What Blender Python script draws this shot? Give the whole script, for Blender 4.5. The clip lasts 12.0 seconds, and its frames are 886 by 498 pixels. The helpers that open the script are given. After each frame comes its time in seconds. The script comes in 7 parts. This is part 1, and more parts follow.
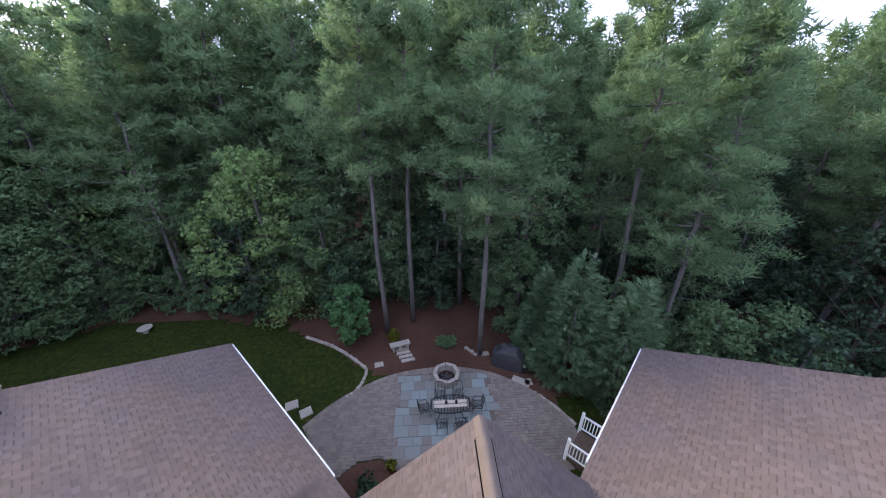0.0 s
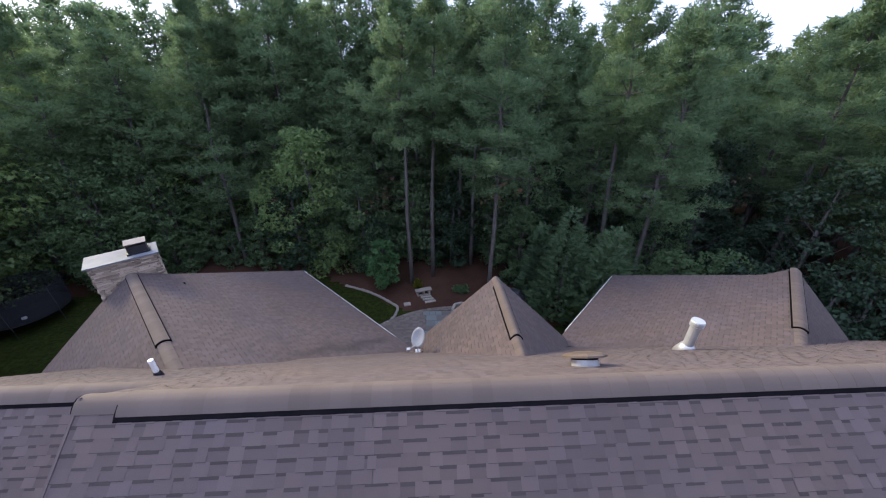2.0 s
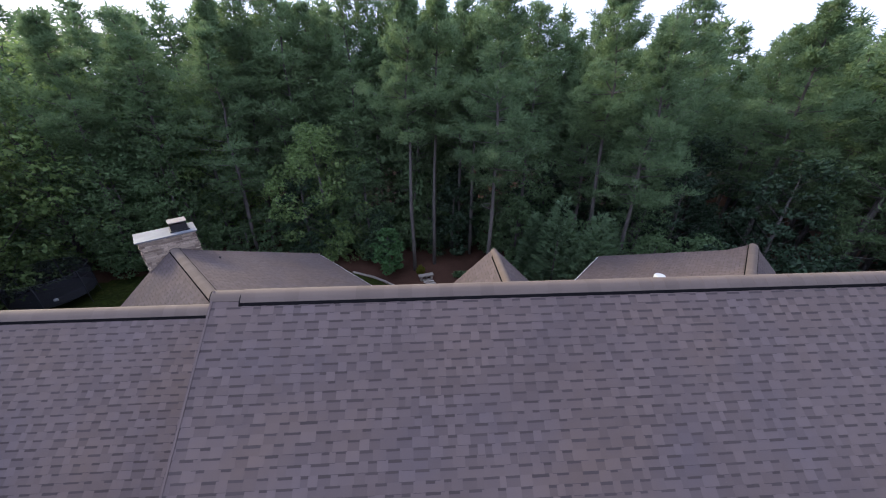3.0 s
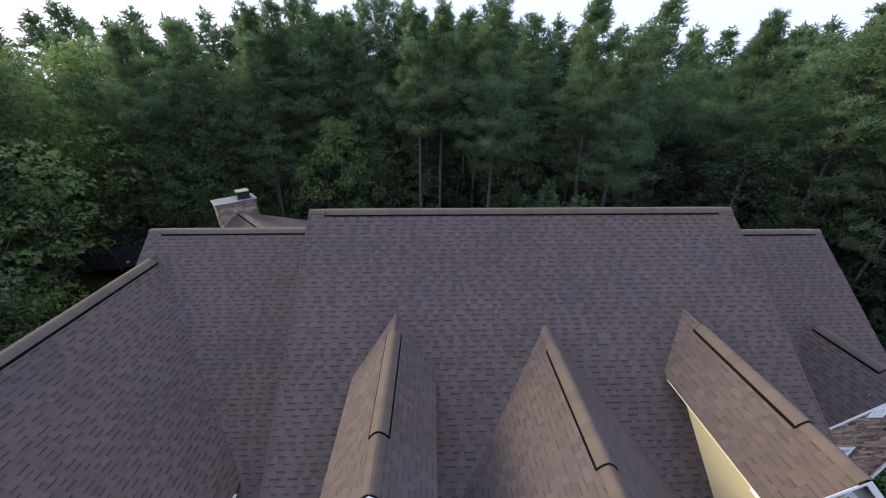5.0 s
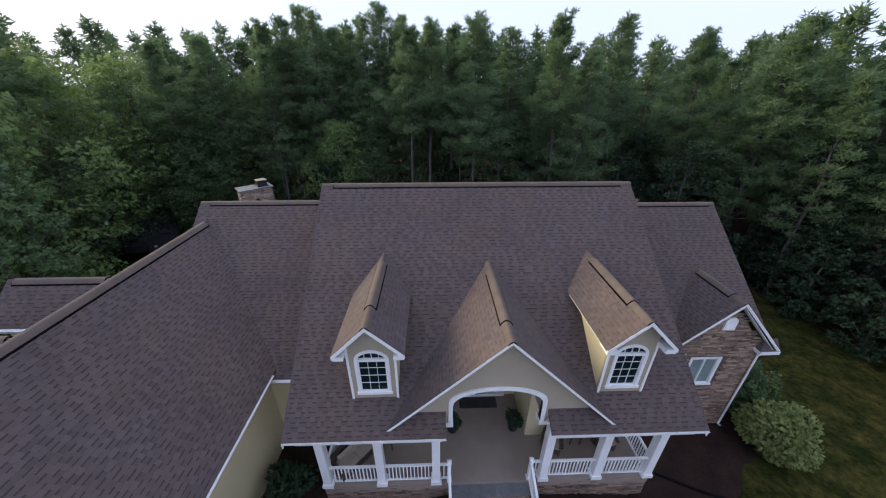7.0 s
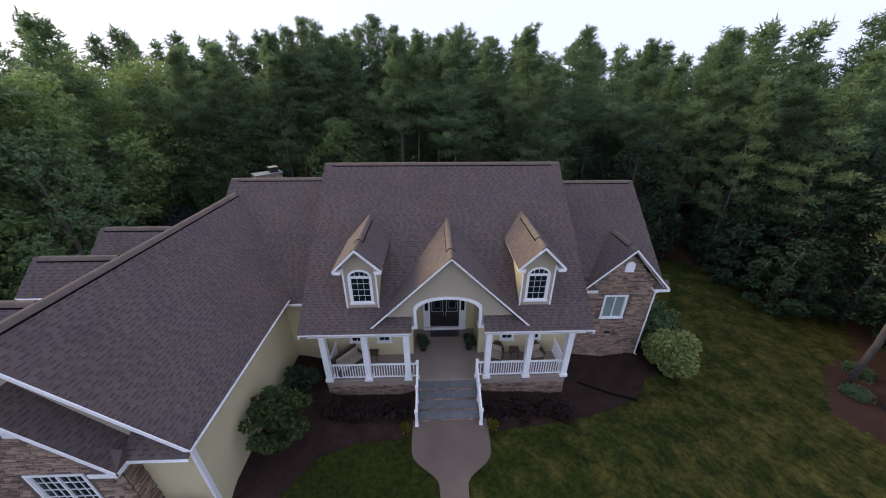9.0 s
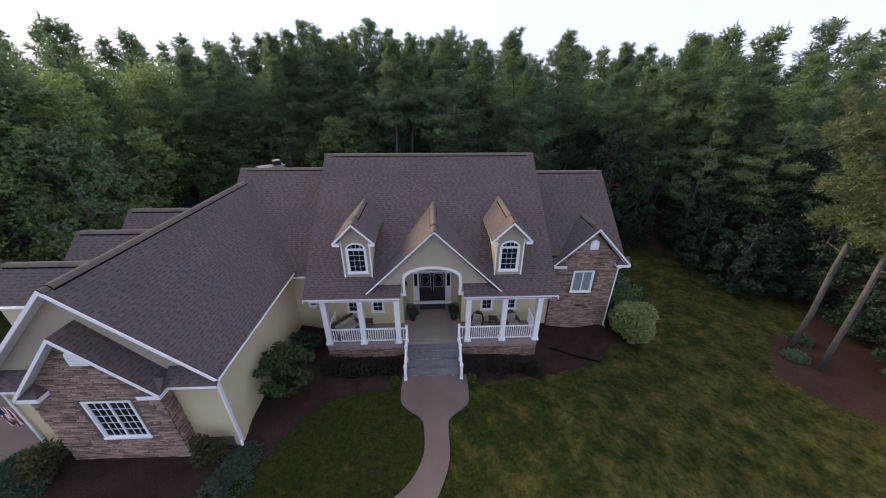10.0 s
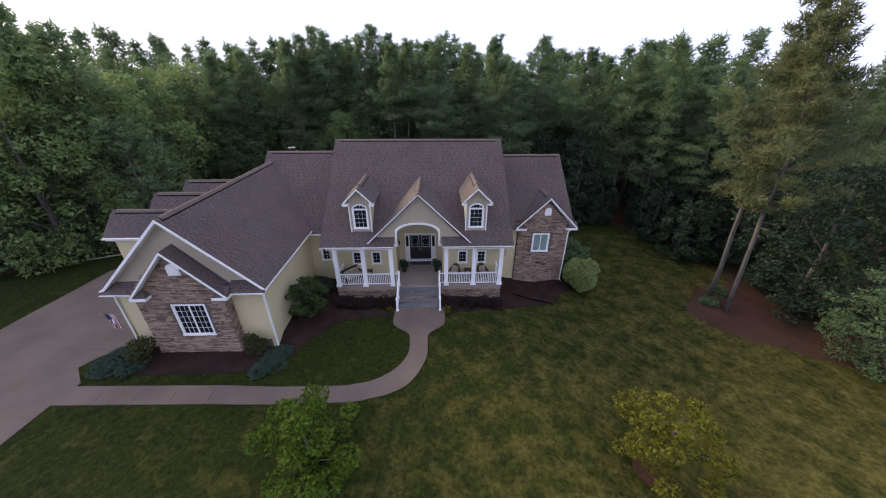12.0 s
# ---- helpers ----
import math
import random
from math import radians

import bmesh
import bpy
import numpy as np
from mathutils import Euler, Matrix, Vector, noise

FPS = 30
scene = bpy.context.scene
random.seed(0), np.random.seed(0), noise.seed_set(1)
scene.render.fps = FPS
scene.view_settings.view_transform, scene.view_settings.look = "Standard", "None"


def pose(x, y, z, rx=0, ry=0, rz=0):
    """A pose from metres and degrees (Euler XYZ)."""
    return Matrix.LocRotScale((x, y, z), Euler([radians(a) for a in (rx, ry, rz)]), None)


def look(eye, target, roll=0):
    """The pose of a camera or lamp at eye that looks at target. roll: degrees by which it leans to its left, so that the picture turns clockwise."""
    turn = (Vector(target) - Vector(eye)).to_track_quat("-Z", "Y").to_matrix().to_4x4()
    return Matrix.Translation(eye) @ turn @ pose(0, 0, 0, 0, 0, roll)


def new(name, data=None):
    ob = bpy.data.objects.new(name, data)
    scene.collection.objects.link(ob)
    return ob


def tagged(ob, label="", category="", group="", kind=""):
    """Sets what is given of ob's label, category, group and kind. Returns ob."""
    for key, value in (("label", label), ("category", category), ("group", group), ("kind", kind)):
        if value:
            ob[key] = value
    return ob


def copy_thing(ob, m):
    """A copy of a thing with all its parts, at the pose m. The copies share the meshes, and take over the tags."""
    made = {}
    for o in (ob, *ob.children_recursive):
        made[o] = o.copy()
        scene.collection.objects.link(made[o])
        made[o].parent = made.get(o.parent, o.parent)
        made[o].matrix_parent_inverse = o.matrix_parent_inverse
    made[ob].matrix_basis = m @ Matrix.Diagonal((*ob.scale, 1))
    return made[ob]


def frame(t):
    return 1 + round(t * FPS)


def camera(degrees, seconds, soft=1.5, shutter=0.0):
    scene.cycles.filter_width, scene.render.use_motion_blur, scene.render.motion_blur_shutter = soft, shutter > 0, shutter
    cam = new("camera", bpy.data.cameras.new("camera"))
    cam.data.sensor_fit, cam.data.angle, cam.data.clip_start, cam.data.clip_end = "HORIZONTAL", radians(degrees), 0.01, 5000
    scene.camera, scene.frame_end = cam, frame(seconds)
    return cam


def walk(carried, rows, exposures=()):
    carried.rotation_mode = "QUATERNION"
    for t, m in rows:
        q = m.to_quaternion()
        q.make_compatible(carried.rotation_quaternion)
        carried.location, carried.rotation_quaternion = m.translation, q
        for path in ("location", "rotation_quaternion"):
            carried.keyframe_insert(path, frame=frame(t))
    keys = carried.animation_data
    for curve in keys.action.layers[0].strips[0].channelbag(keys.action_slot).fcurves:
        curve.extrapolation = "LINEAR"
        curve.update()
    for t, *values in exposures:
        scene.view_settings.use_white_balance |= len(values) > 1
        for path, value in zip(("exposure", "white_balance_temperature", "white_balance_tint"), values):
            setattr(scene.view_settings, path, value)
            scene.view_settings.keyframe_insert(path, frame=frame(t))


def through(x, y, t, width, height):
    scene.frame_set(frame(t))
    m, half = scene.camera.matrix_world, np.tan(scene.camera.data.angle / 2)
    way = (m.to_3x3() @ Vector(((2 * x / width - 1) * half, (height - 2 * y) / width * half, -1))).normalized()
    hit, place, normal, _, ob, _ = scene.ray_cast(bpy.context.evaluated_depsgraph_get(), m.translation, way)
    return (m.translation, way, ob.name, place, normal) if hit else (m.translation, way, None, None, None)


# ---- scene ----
cam = camera(107.01, 12.0, 1.1)
PATH = [
    (0, -1.105, 9.218, 13.733, -3.08, -27.18, 0.53),
    (0.5, -1.371, 7.692, 13.547, -3.83, -27.04, 0.13),
    (1, -1.623, 6.367, 13.499, -3.80, -27.24, -0.04),
    (1.5, -1.992, 5.149, 13.459, -3.14, -27.29, 0.09),
    (2, -2.416, 4.036, 13.422, -2.61, -27.20, 0.01),
    (2.5, -2.719, 2.975, 13.366, -2.59, -27.02, 0.06),
    (3, -2.876, 1.941, 13.335, -3.26, -26.98, -0.15),
    (5, -2.802, -2.662, 13.635, -1.83, -27.36, -0.34),
    (5.5, -2.653, -3.691, 13.735, -1.76, -27.30, -0.24),
    (6, -2.462, -4.685, 13.794, -1.96, -27.15, -0.22),
    (6.5, -2.198, -5.704, 13.847, -2.00, -27.03, -0.17),
    (7, -1.933, -6.788, 13.889, -1.86, -26.90, -0.10),
    (9, -0.603, -11.735, 14.048, -1.85, -26.76, -0.11),
    (9.5, -0.305, -13.012, 14.041, -1.88, -26.76, -0.16),
    (10, -0.005, -14.359, 14.012, -2.23, -26.71, -0.14),
    (10.5, 0.329, -15.816, 14.018, -2.48, -26.71, -0.16),
    (11, 0.613, -17.269, 14.095, -2.38, -26.77, -0.13),
    (11.5, 0.828, -18.722, 14.172, -2.00, -26.96, -0.13),
    (12, 1.075, -20.269, 14.204, -1.84, -27.13, -0.17),
]


def aim(x, y, z, yaw, pitch, roll):
    a, b = radians(yaw), radians(pitch)
    ahead = Vector((-math.sin(a) * math.cos(b), math.cos(a) * math.cos(b), math.sin(b)))
    return look(Vector((x, y, z)), Vector((x, y, z)) + ahead, -roll)


walk(cam, [(t, aim(*row)) for t, *row in PATH],
     [(0.0, 1.15, 5450, 19), (0.5, 0.95, 5400, 18.5), (1.0, 0.75, 5350, 18.5), (2.0, 0.55, 5380, 19), (3.0, 0.6, 5480, 18.5), (5.0, 0.1, 5600, 15), (6.0, -0.05, 5650, 15), (9.5, 0.0, 5850, 18), (12.0, 0.1, 5880, 21)])

# ---- world and light ----
world = bpy.data.worlds.new("evening_sky")
scene.world = world
world.use_nodes = True
wn, wl = world.node_tree.nodes, world.node_tree.links
SUN_AZ, SUN_EL = radians(306), radians(23)          # azimuth clockwise from +y
sky = wn.new("ShaderNodeTexSky")
sky.sky_type, sky.sun_disc = "NISHITA", False
sky.sun_elevation, sky.sun_rotation = SUN_EL, SUN_AZ
sky.air_density, sky.dust_density, sky.ozone_density = 1.0, 4.0, 1.0
haze = wn.new("ShaderNodeMixRGB")                   # thin bright overcast over the clear sky
haze.inputs[0].default_value = 0.8
haze.inputs[2].default_value = (13.5, 14.2, 16.5, 1)
wl.new(sky.outputs[0], haze.inputs[1])
wl.new(haze.outputs[0], wn["Background"].inputs[0])
wn["Background"].inputs[1].default_value = 0.085
sun = new("sun", bpy.data.lights.new("sun", "SUN"))
sun.data.energy, sun.data.angle, sun.data.color = 5.6, radians(24), (1.0, 0.81, 0.43)
sun.matrix_world = look((0, 0, 60), (-60 * math.sin(SUN_AZ) * math.cos(SUN_EL), -60 * math.cos(SUN_AZ) * math.cos(SUN_EL), 60 - 60 * math.sin(SUN_EL)))


# ---- materials ----
def mat(name, dark, light, rough=0.8, scale=3.0, fine=40.0, bump=0.2, metal=0.0, island=0.0, obj=0.0, grain=0.35, depth=0.01, tint=0.0):
    """Two-tone noise material with fine grain, bump and per-piece variation."""
    m = bpy.data.materials.new(name)
    m.use_nodes = True
    n, l = m.node_tree.nodes, m.node_tree.links
    b = n["Principled BSDF"]
    b.inputs["Roughness"].default_value, b.inputs["Metallic"].default_value = rough, metal
    tc = n.new("ShaderNodeNewGeometry")
    big, small = n.new("ShaderNodeTexNoise"), n.new("ShaderNodeTexNoise")
    big.inputs["Scale"].default_value, small.inputs["Scale"].default_value = scale, fine
    big.inputs["Detail"].default_value, small.inputs["Detail"].default_value = 4, 3
    for q in (big, small):
        l.new(tc.outputs["Position"], q.inputs["Vector"])
    add = n.new("ShaderNodeMath")
    add.operation = "MULTIPLY_ADD"
    l.new(small.outputs[0], add.inputs[0])
    add.inputs[1].default_value = grain
    l.new(big.outputs[0], add.inputs[2])
    value, centre = add.outputs[0], 0.5 + grain * 0.5
    for amount, source in ((island, ("ShaderNodeNewGeometry", "Random Per Island")), (obj, ("ShaderNodeObjectInfo", "Random"))):
        if amount:
            src, mix = n.new(source[0]), n.new("ShaderNodeMath")
            mix.operation = "MULTIPLY_ADD"
            l.new(src.outputs[source[1]], mix.inputs[0])
            mix.inputs[1].default_value = amount
            l.new(value, mix.inputs[2])
            value, centre = mix.outputs[0], centre + amount * 0.5
    ramp = n.new("ShaderNodeMapRange")
    spread = 0.25 + 0.5 * (grain * 0.4 + island + obj)
    ramp.inputs["From Min"].default_value, ramp.inputs["From Max"].default_value = centre - spread, centre + spread
    l.new(value, ramp.inputs[0])
    mix = n.new("ShaderNodeMixRGB")
    mix.inputs[1].default_value, mix.inputs[2].default_value = (*dark, 1), (*light, 1)
    l.new(ramp.outputs[0], mix.inputs[0])
    colour = mix.outputs[0]
    if tint:
        cast, shade, hue = n.new("ShaderNodeTexNoise"), n.new("ShaderNodeMixRGB"), n.new("ShaderNodeMixRGB")
        cast.inputs["Scale"].default_value, cast.inputs["Detail"].default_value = 0.7, 8
        l.new(tc.outputs["Position"], cast.inputs["Vector"])
        shade.inputs[1].default_value, shade.inputs[2].default_value = (1 - tint, 1 - tint * 0.4, 1 + tint, 1), (1 + tint * 1.4, 1 + tint * 0.6, 1 - tint, 1)
        l.new(cast.outputs[0], shade.inputs[0])
        hue.blend_type, hue.inputs[0].default_value = "MULTIPLY", 1.0
        l.new(colour, hue.inputs[1])
        l.new(shade.outputs[0], hue.inputs[2])
        colour = hue.outputs[0]
    l.new(colour, b.inputs["Base Color"])
    if bump:
        bp = n.new("ShaderNodeBump")
        bp.inputs["Strength"].default_value, bp.inputs["Distance"].default_value = bump, depth
        l.new(small.outputs[0], bp.inputs["Height"])
        l.new(bp.outputs[0], b.inputs["Normal"])
    return m


def leaf_mat(name, dark, light, through=0.25):
    m = mat(name, dark, light, rough=0.55, scale=0.5, fine=2.5, bump=0, island=0.9, obj=0.5, grain=0.4)
    n, l = m.node_tree.nodes, m.node_tree.links
    b = n["Principled BSDF"]
    b.inputs["Specular IOR Level"].default_value = 0.25
    tr, ms = n.new("ShaderNodeBsdfTranslucent"), n.new("ShaderNodeMixShader")
    colour = b.inputs["Base Color"].links[0].from_socket
    l.new(colour, tr.inputs[0])
    ms.inputs[0].default_value = through
    l.new(b.outputs[0], ms.inputs[1])
    l.new(tr.outputs[0], ms.inputs[2])
    l.new(ms.outputs[0], n["Material Output"].inputs[0])
    return m


LIGHT_TAB, DARK_TAB = ((0.066, 0.049, 0.0475), (0.114, 0.088, 0.085)), ((0.062, 0.046, 0.045), (0.106, 0.081, 0.078))
SHINGLE = mat("asphalt_shingle", *LIGHT_TAB, 0.93, 0.5, 120, 0.5, island=0.55, grain=0.5, depth=0.004, tint=0.14)
SHINGLE_LOW = mat("asphalt_shingle_backing", *DARK_TAB, 0.93, 0.5, 120, 0.5, island=0.55, grain=0.5, depth=0.004, tint=0.14)
SHINGLE_PIECE = mat("asphalt_shingle_piece", *LIGHT_TAB, 0.93, 0.5, 120, 0.5, obj=0.55, grain=0.5, depth=0.004, tint=0.14)
SHINGLE_LOW_PIECE = mat("asphalt_shingle_backing_piece", *DARK_TAB, 0.93, 0.5, 120, 0.5, obj=0.55, grain=0.5, depth=0.004, tint=0.14)
# Printed dark band of the shingles; also colours the painted shadow strips under teeth.
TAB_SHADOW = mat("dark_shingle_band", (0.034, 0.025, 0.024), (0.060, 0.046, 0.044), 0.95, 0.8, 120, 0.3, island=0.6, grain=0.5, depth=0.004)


def streaked(name, tones, start, along, length, width, **more):
    """A shingle material with a dark streak from start in the direction along."""
    m = mat(name, *tones, 0.93, 0.5, 120, 0.5, grain=0.5, depth=0.004, tint=0.14, **more)
    n, l = m.node_tree.nodes, m.node_tree.links
    b = n["Principled BSDF"]
    geo, off, wave, edge, fade = n.new("ShaderNodeNewGeometry"), n.new("ShaderNodeVectorMath"), n.new("ShaderNodeTexNoise"), n.new("ShaderNodeVectorMath"), n.new("ShaderNodeVectorMath")
    off.operation, edge.operation, fade.operation = "SUBTRACT", "DOT_PRODUCT", "DOT_PRODUCT"
    across = Vector((-along[1], along[0], 0))
    off.inputs[1].default_value, edge.inputs[1].default_value, fade.inputs[1].default_value = start, across, (along[0], along[1], 0)
    wave.inputs["Scale"].default_value, wave.inputs["Detail"].default_value = 0.9, 6
    l.new(geo.outputs["Position"], off.inputs[0])
    l.new(geo.outputs["Position"], wave.inputs["Vector"])
    l.new(off.outputs[0], edge.inputs[0])
    l.new(off.outputs[0], fade.inputs[0])

    def math_node(kind, a, c):
        q = n.new("ShaderNodeMath")
        q.operation = kind
        for k, v in enumerate((a, c)):
            if isinstance(v, float):
                q.inputs[k].default_value = v
            elif v is not None:
                l.new(v, q.inputs[k])
        return q.outputs[0]

    def ramp(v, lo, hi, a, c):
        q = n.new("ShaderNodeMapRange")
        q.interpolation_type = "SMOOTHSTEP"
        for k, x in (("From Min", lo), ("From Max", hi), ("To Min", a), ("To Max", c)):
            q.inputs[k].default_value = x
        l.new(v, q.inputs[0])
        return q.outputs[0]

    wobble = math_node("MULTIPLY_ADD", wave.outputs[0], 1.6)
    wobble.node.inputs[2].default_value = -0.8
    side = ramp(math_node("ABSOLUTE", math_node("ADD", edge.outputs["Value"], wobble), None), 0.0, width, 1.0, 0.0)
    reach = math_node("MULTIPLY", ramp(fade.outputs["Value"], -0.8, 0.6, 0.0, 1.0), ramp(fade.outputs["Value"], length * 0.55, length, 1.0, 0.0))
    mask = math_node("MULTIPLY", math_node("MULTIPLY", side, reach), 0.62)
    dark = n.new("ShaderNodeMixRGB")
    l.new(mask, dark.inputs[0])
    l.new(b.inputs["Base Color"].links[0].from_socket, dark.inputs[1])
    dark.inputs[2].default_value = (0.024, 0.019, 0.020, 1)
    l.new(dark.outputs[0], b.inputs["Base Color"])
    return m


STREAK = dict(start=(-4.25, 14.3, 4.2), along=(-0.707, -0.707), length=4.4, width=0.5)
SHINGLE_STREAK = streaked("streaked_shingle", LIGHT_TAB, **STREAK, island=0.55)
SHINGLE_LOW_STREAK = streaked("streaked_shingle_backing", DARK_TAB, **STREAK, island=0.55)
# Lower-contrast copy of that band, for the rear, gable and dormer planes.
TAB_SHADOW_FAINT = mat("faint_shingle_band", (0.050, 0.037, 0.034), (0.084, 0.064, 0.059), 0.95, 0.8, 120, 0.3, island=0.6, grain=0.5, depth=0.004)
VENT_BLACK = mat("black_vent_plastic", (0.006, 0.006, 0.007), (0.012, 0.011, 0.012), 1.0, 3, 60, 0.1)
VENT_BLACK.node_tree.nodes["Principled BSDF"].inputs["Specular IOR Level"].default_value = 0.0
DULL = mat("dull_sheet_metal", (0.115, 0.125, 0.145), (0.20, 0.21, 0.23), 0.65, 2, 40, 0.1)
CAP = mat("ridge_cap_shingle", (0.082, 0.062, 0.052), (0.128, 0.099, 0.083), 0.93, 0.8, 120, 0.4, obj=0.45, grain=0.4, depth=0.004)
WHITE = mat("white_paint", (0.80, 0.81, 0.83), (0.90, 0.90, 0.91), 0.45, 1.5, 30, 0.05)
YELLOW = mat("pale_yellow_stucco", (0.53, 0.465, 0.285), (0.62, 0.55, 0.35), 0.85, 0.6, 60, 0.3)
BEIGE = mat("beige_gable_siding", (0.36, 0.31, 0.235), (0.43, 0.375, 0.29), 0.8, 0.6, 60, 0.2)
STONE = mat("ledge_stone", (0.042, 0.029, 0.027), (0.47, 0.335, 0.255), 0.88, 2.0, 45, 0.7, island=1.2, grain=0.5, depth=0.02)
STONE_PIECE = mat("ledge_stone_piece", (0.042, 0.029, 0.027), (0.47, 0.335, 0.255), 0.88, 2.0, 45, 0.7, obj=1.2, grain=0.5, depth=0.02)
STONE_PALE = mat("pale_chimney_stone", (0.105, 0.078, 0.062), (0.56, 0.45, 0.355), 0.88, 2.0, 45, 0.7, obj=1.2, grain=0.5, depth=0.02)
MORTAR = mat("dark_mortar", (0.085, 0.068, 0.058), (0.135, 0.110, 0.095), 0.95, 3, 60, 0.4)
MORTAR_PALE = mat("pale_chimney_mortar", (0.155, 0.125, 0.105), (0.235, 0.195, 0.165), 0.95, 3, 60, 0.4)
CONCRETE = mat("exposed_concrete", (0.104, 0.077, 0.062), (0.176, 0.132, 0.106), 0.9, 0.45, 90, 0.3, tint=0.06)
SLATE = mat("blue_slate_tread", (0.050, 0.058, 0.070), (0.200, 0.208, 0.212), 0.75, 3.5, 14, 0.5, island=0.6, grain=0.8)
PORCH = mat("porch_floor_concrete", (0.235, 0.19, 0.16), (0.30, 0.25, 0.215), 0.8, 1.2, 60, 0.15)
DARKDOOR = mat("black_door_paint", (0.012, 0.011, 0.013), (0.030, 0.028, 0.030), 0.35, 3, 40, 0.05)
MULCH = mat("brown_mulch", (0.013, 0.008, 0.007), (0.050, 0.030, 0.025), 0.97, 1.2, 14, 0.9, grain=0.9, depth=0.05)
STRAW = mat("pine_straw", (0.036, 0.018, 0.013), (0.090, 0.048, 0.033), 0.97, 0.5, 9, 0.8, grain=0.8, depth=0.05)
PAVER = mat("grey_brown_paver", (0.112, 0.092, 0.080), (0.205, 0.172, 0.148), 0.9, 0.8, 50, 0.3, island=0.8)
FLAG = mat("flagstone", (0.128, 0.103, 0.088), (0.196, 0.238, 0.236), 0.8, 0.8, 30, 0.25, obj=2.2)
SANDSTONE = mat("pale_edging_stone", (0.20, 0.172, 0.145), (0.36, 0.325, 0.285), 0.9, 2, 30, 0.5, island=0.7)
BARK = mat("pine_bark", (0.055, 0.049, 0.047), (0.140, 0.127, 0.122), 0.95, 1.2, 12, 0.9, grain=0.8, depth=0.05)
IRON = mat("dark_metal", (0.020, 0.020, 0.022), (0.050, 0.050, 0.055), 0.45, 4, 50, 0.05, metal=0.6)
GREYMETAL = mat("galvanised_metal", (0.42, 0.43, 0.45), (0.60, 0.61, 0.63), 0.4, 4, 50, 0.05, metal=0.5)
DISHGREY = mat("grey_dish_paint", (0.25, 0.26, 0.28), (0.34, 0.35, 0.37), 0.55, 4, 50, 0.05)
TANMETAL = mat("brown_vent_metal", (0.095, 0.070, 0.051), (0.175, 0.130, 0.095), 0.5, 4, 50, 0.1, metal=0.2)
WICKER = mat("brown_wicker", (0.045, 0.030, 0.022), (0.12, 0.085, 0.06), 0.75, 8, 60, 0.6, grain=0.8)
CUSHION = mat("beige_cushion", (0.34, 0.28, 0.23), (0.48, 0.41, 0.34), 0.95, 4, 60, 0.2)
COVER = mat("black_grill_cover", (0.018, 0.018, 0.022), (0.055, 0.055, 0.065), 0.55, 3, 30, 0.2)
PINE = leaf_mat("pine_needles", (0.072, 0.124, 0.066), (0.205, 0.290, 0.132), 0.5)
PINE_OLIVE = leaf_mat("olive_pine_needles", (0.078, 0.100, 0.046), (0.205, 0.225, 0.098), 0.5)
LEAF = leaf_mat("broad_leaves", (0.058, 0.105, 0.052), (0.185, 0.272, 0.122), 0.45)
# Evergreen green, taken down further to paint deep canopy shade in the right-hand woods.
LEAF_DARK = leaf_mat("dark_evergreen_leaves", (0.014, 0.031, 0.018), (0.046, 0.080, 0.039), 0.15)
LEAF_BLUE = leaf_mat("evergreen_sprays", (0.052, 0.100, 0.058), (0.215, 0.310, 0.155), 0.35)
LEAF_OLIVE = leaf_mat("olive_leaves", (0.032, 0.042, 0.014), (0.100, 0.110, 0.036))
# Light green leaves, brightened further to stand in for sunlight on the left-hand crowns.
LEAF_BRIGHT = leaf_mat("bright_green_leaves", (0.088, 0.150, 0.052), (0.255, 0.350, 0.125), 0.5)
LEAF_LIME = leaf_mat("lime_leaves", (0.018, 0.040, 0.006), (0.120, 0.190, 0.016), 0.2)
LEAF_DOGWOOD = leaf_mat("dogwood_leaves", (0.030, 0.080, 0.030), (0.110, 0.215, 0.075))
LEAF_PALE = leaf_mat("pale_variegated_leaves", (0.10, 0.145, 0.040), (0.38, 0.42, 0.16))
LEAF_GOLD = leaf_mat("yellow_green_leaves", (0.046, 0.056, 0.008), (0.165, 0.160, 0.020))
LEAF_MYRTLE = leaf_mat("myrtle_leaves", (0.014, 0.028, 0.012), (0.105, 0.155, 0.048), 0.25)
LEAF_TEAL = leaf_mat("juniper_sprays", (0.024, 0.046, 0.036), (0.074, 0.120, 0.082))
for leaf in (LEAF_LIME, LEAF_GOLD, LEAF_MYRTLE):
    leaf.node_tree.nodes["Principled BSDF"].inputs["Specular IOR Level"].default_value = 0.08
HEDGE = leaf_mat("maroon_dark_leaves", (0.014, 0.009, 0.009), (0.040, 0.024, 0.021))


def glass_mat():
    m = bpy.data.materials.new("window_glass")
    m.use_nodes = True
    b = m.node_tree.nodes["Principled BSDF"]
    b.inputs["Base Color"].default_value = (0.007, 0.016, 0.019, 1)
    b.inputs["Roughness"].default_value = 0.06
    b.inputs["Specular IOR Level"].default_value = 0.22
    return m


GLASS = glass_mat()


def net_mat():
    m = mat("dark_netting", (0.012, 0.012, 0.020), (0.022, 0.022, 0.032), 0.9, 3, 60, 0)
    n, l = m.node_tree.nodes, m.node_tree.links
    clear, mix = n.new("ShaderNodeBsdfTransparent"), n.new("ShaderNodeMixShader")
    mix.inputs[0].default_value = 0.55
    l.new(clear.outputs[0], mix.inputs[1])
    l.new(n["Principled BSDF"].outputs[0], mix.inputs[2])
    l.new(mix.outputs[0], n["Material Output"].inputs[0])
    return m


NET = net_mat()
BLIND = mat("blue_green_blind", (0.17, 0.235, 0.235), (0.25, 0.32, 0.31), 0.3, 2, 40, 0.05)


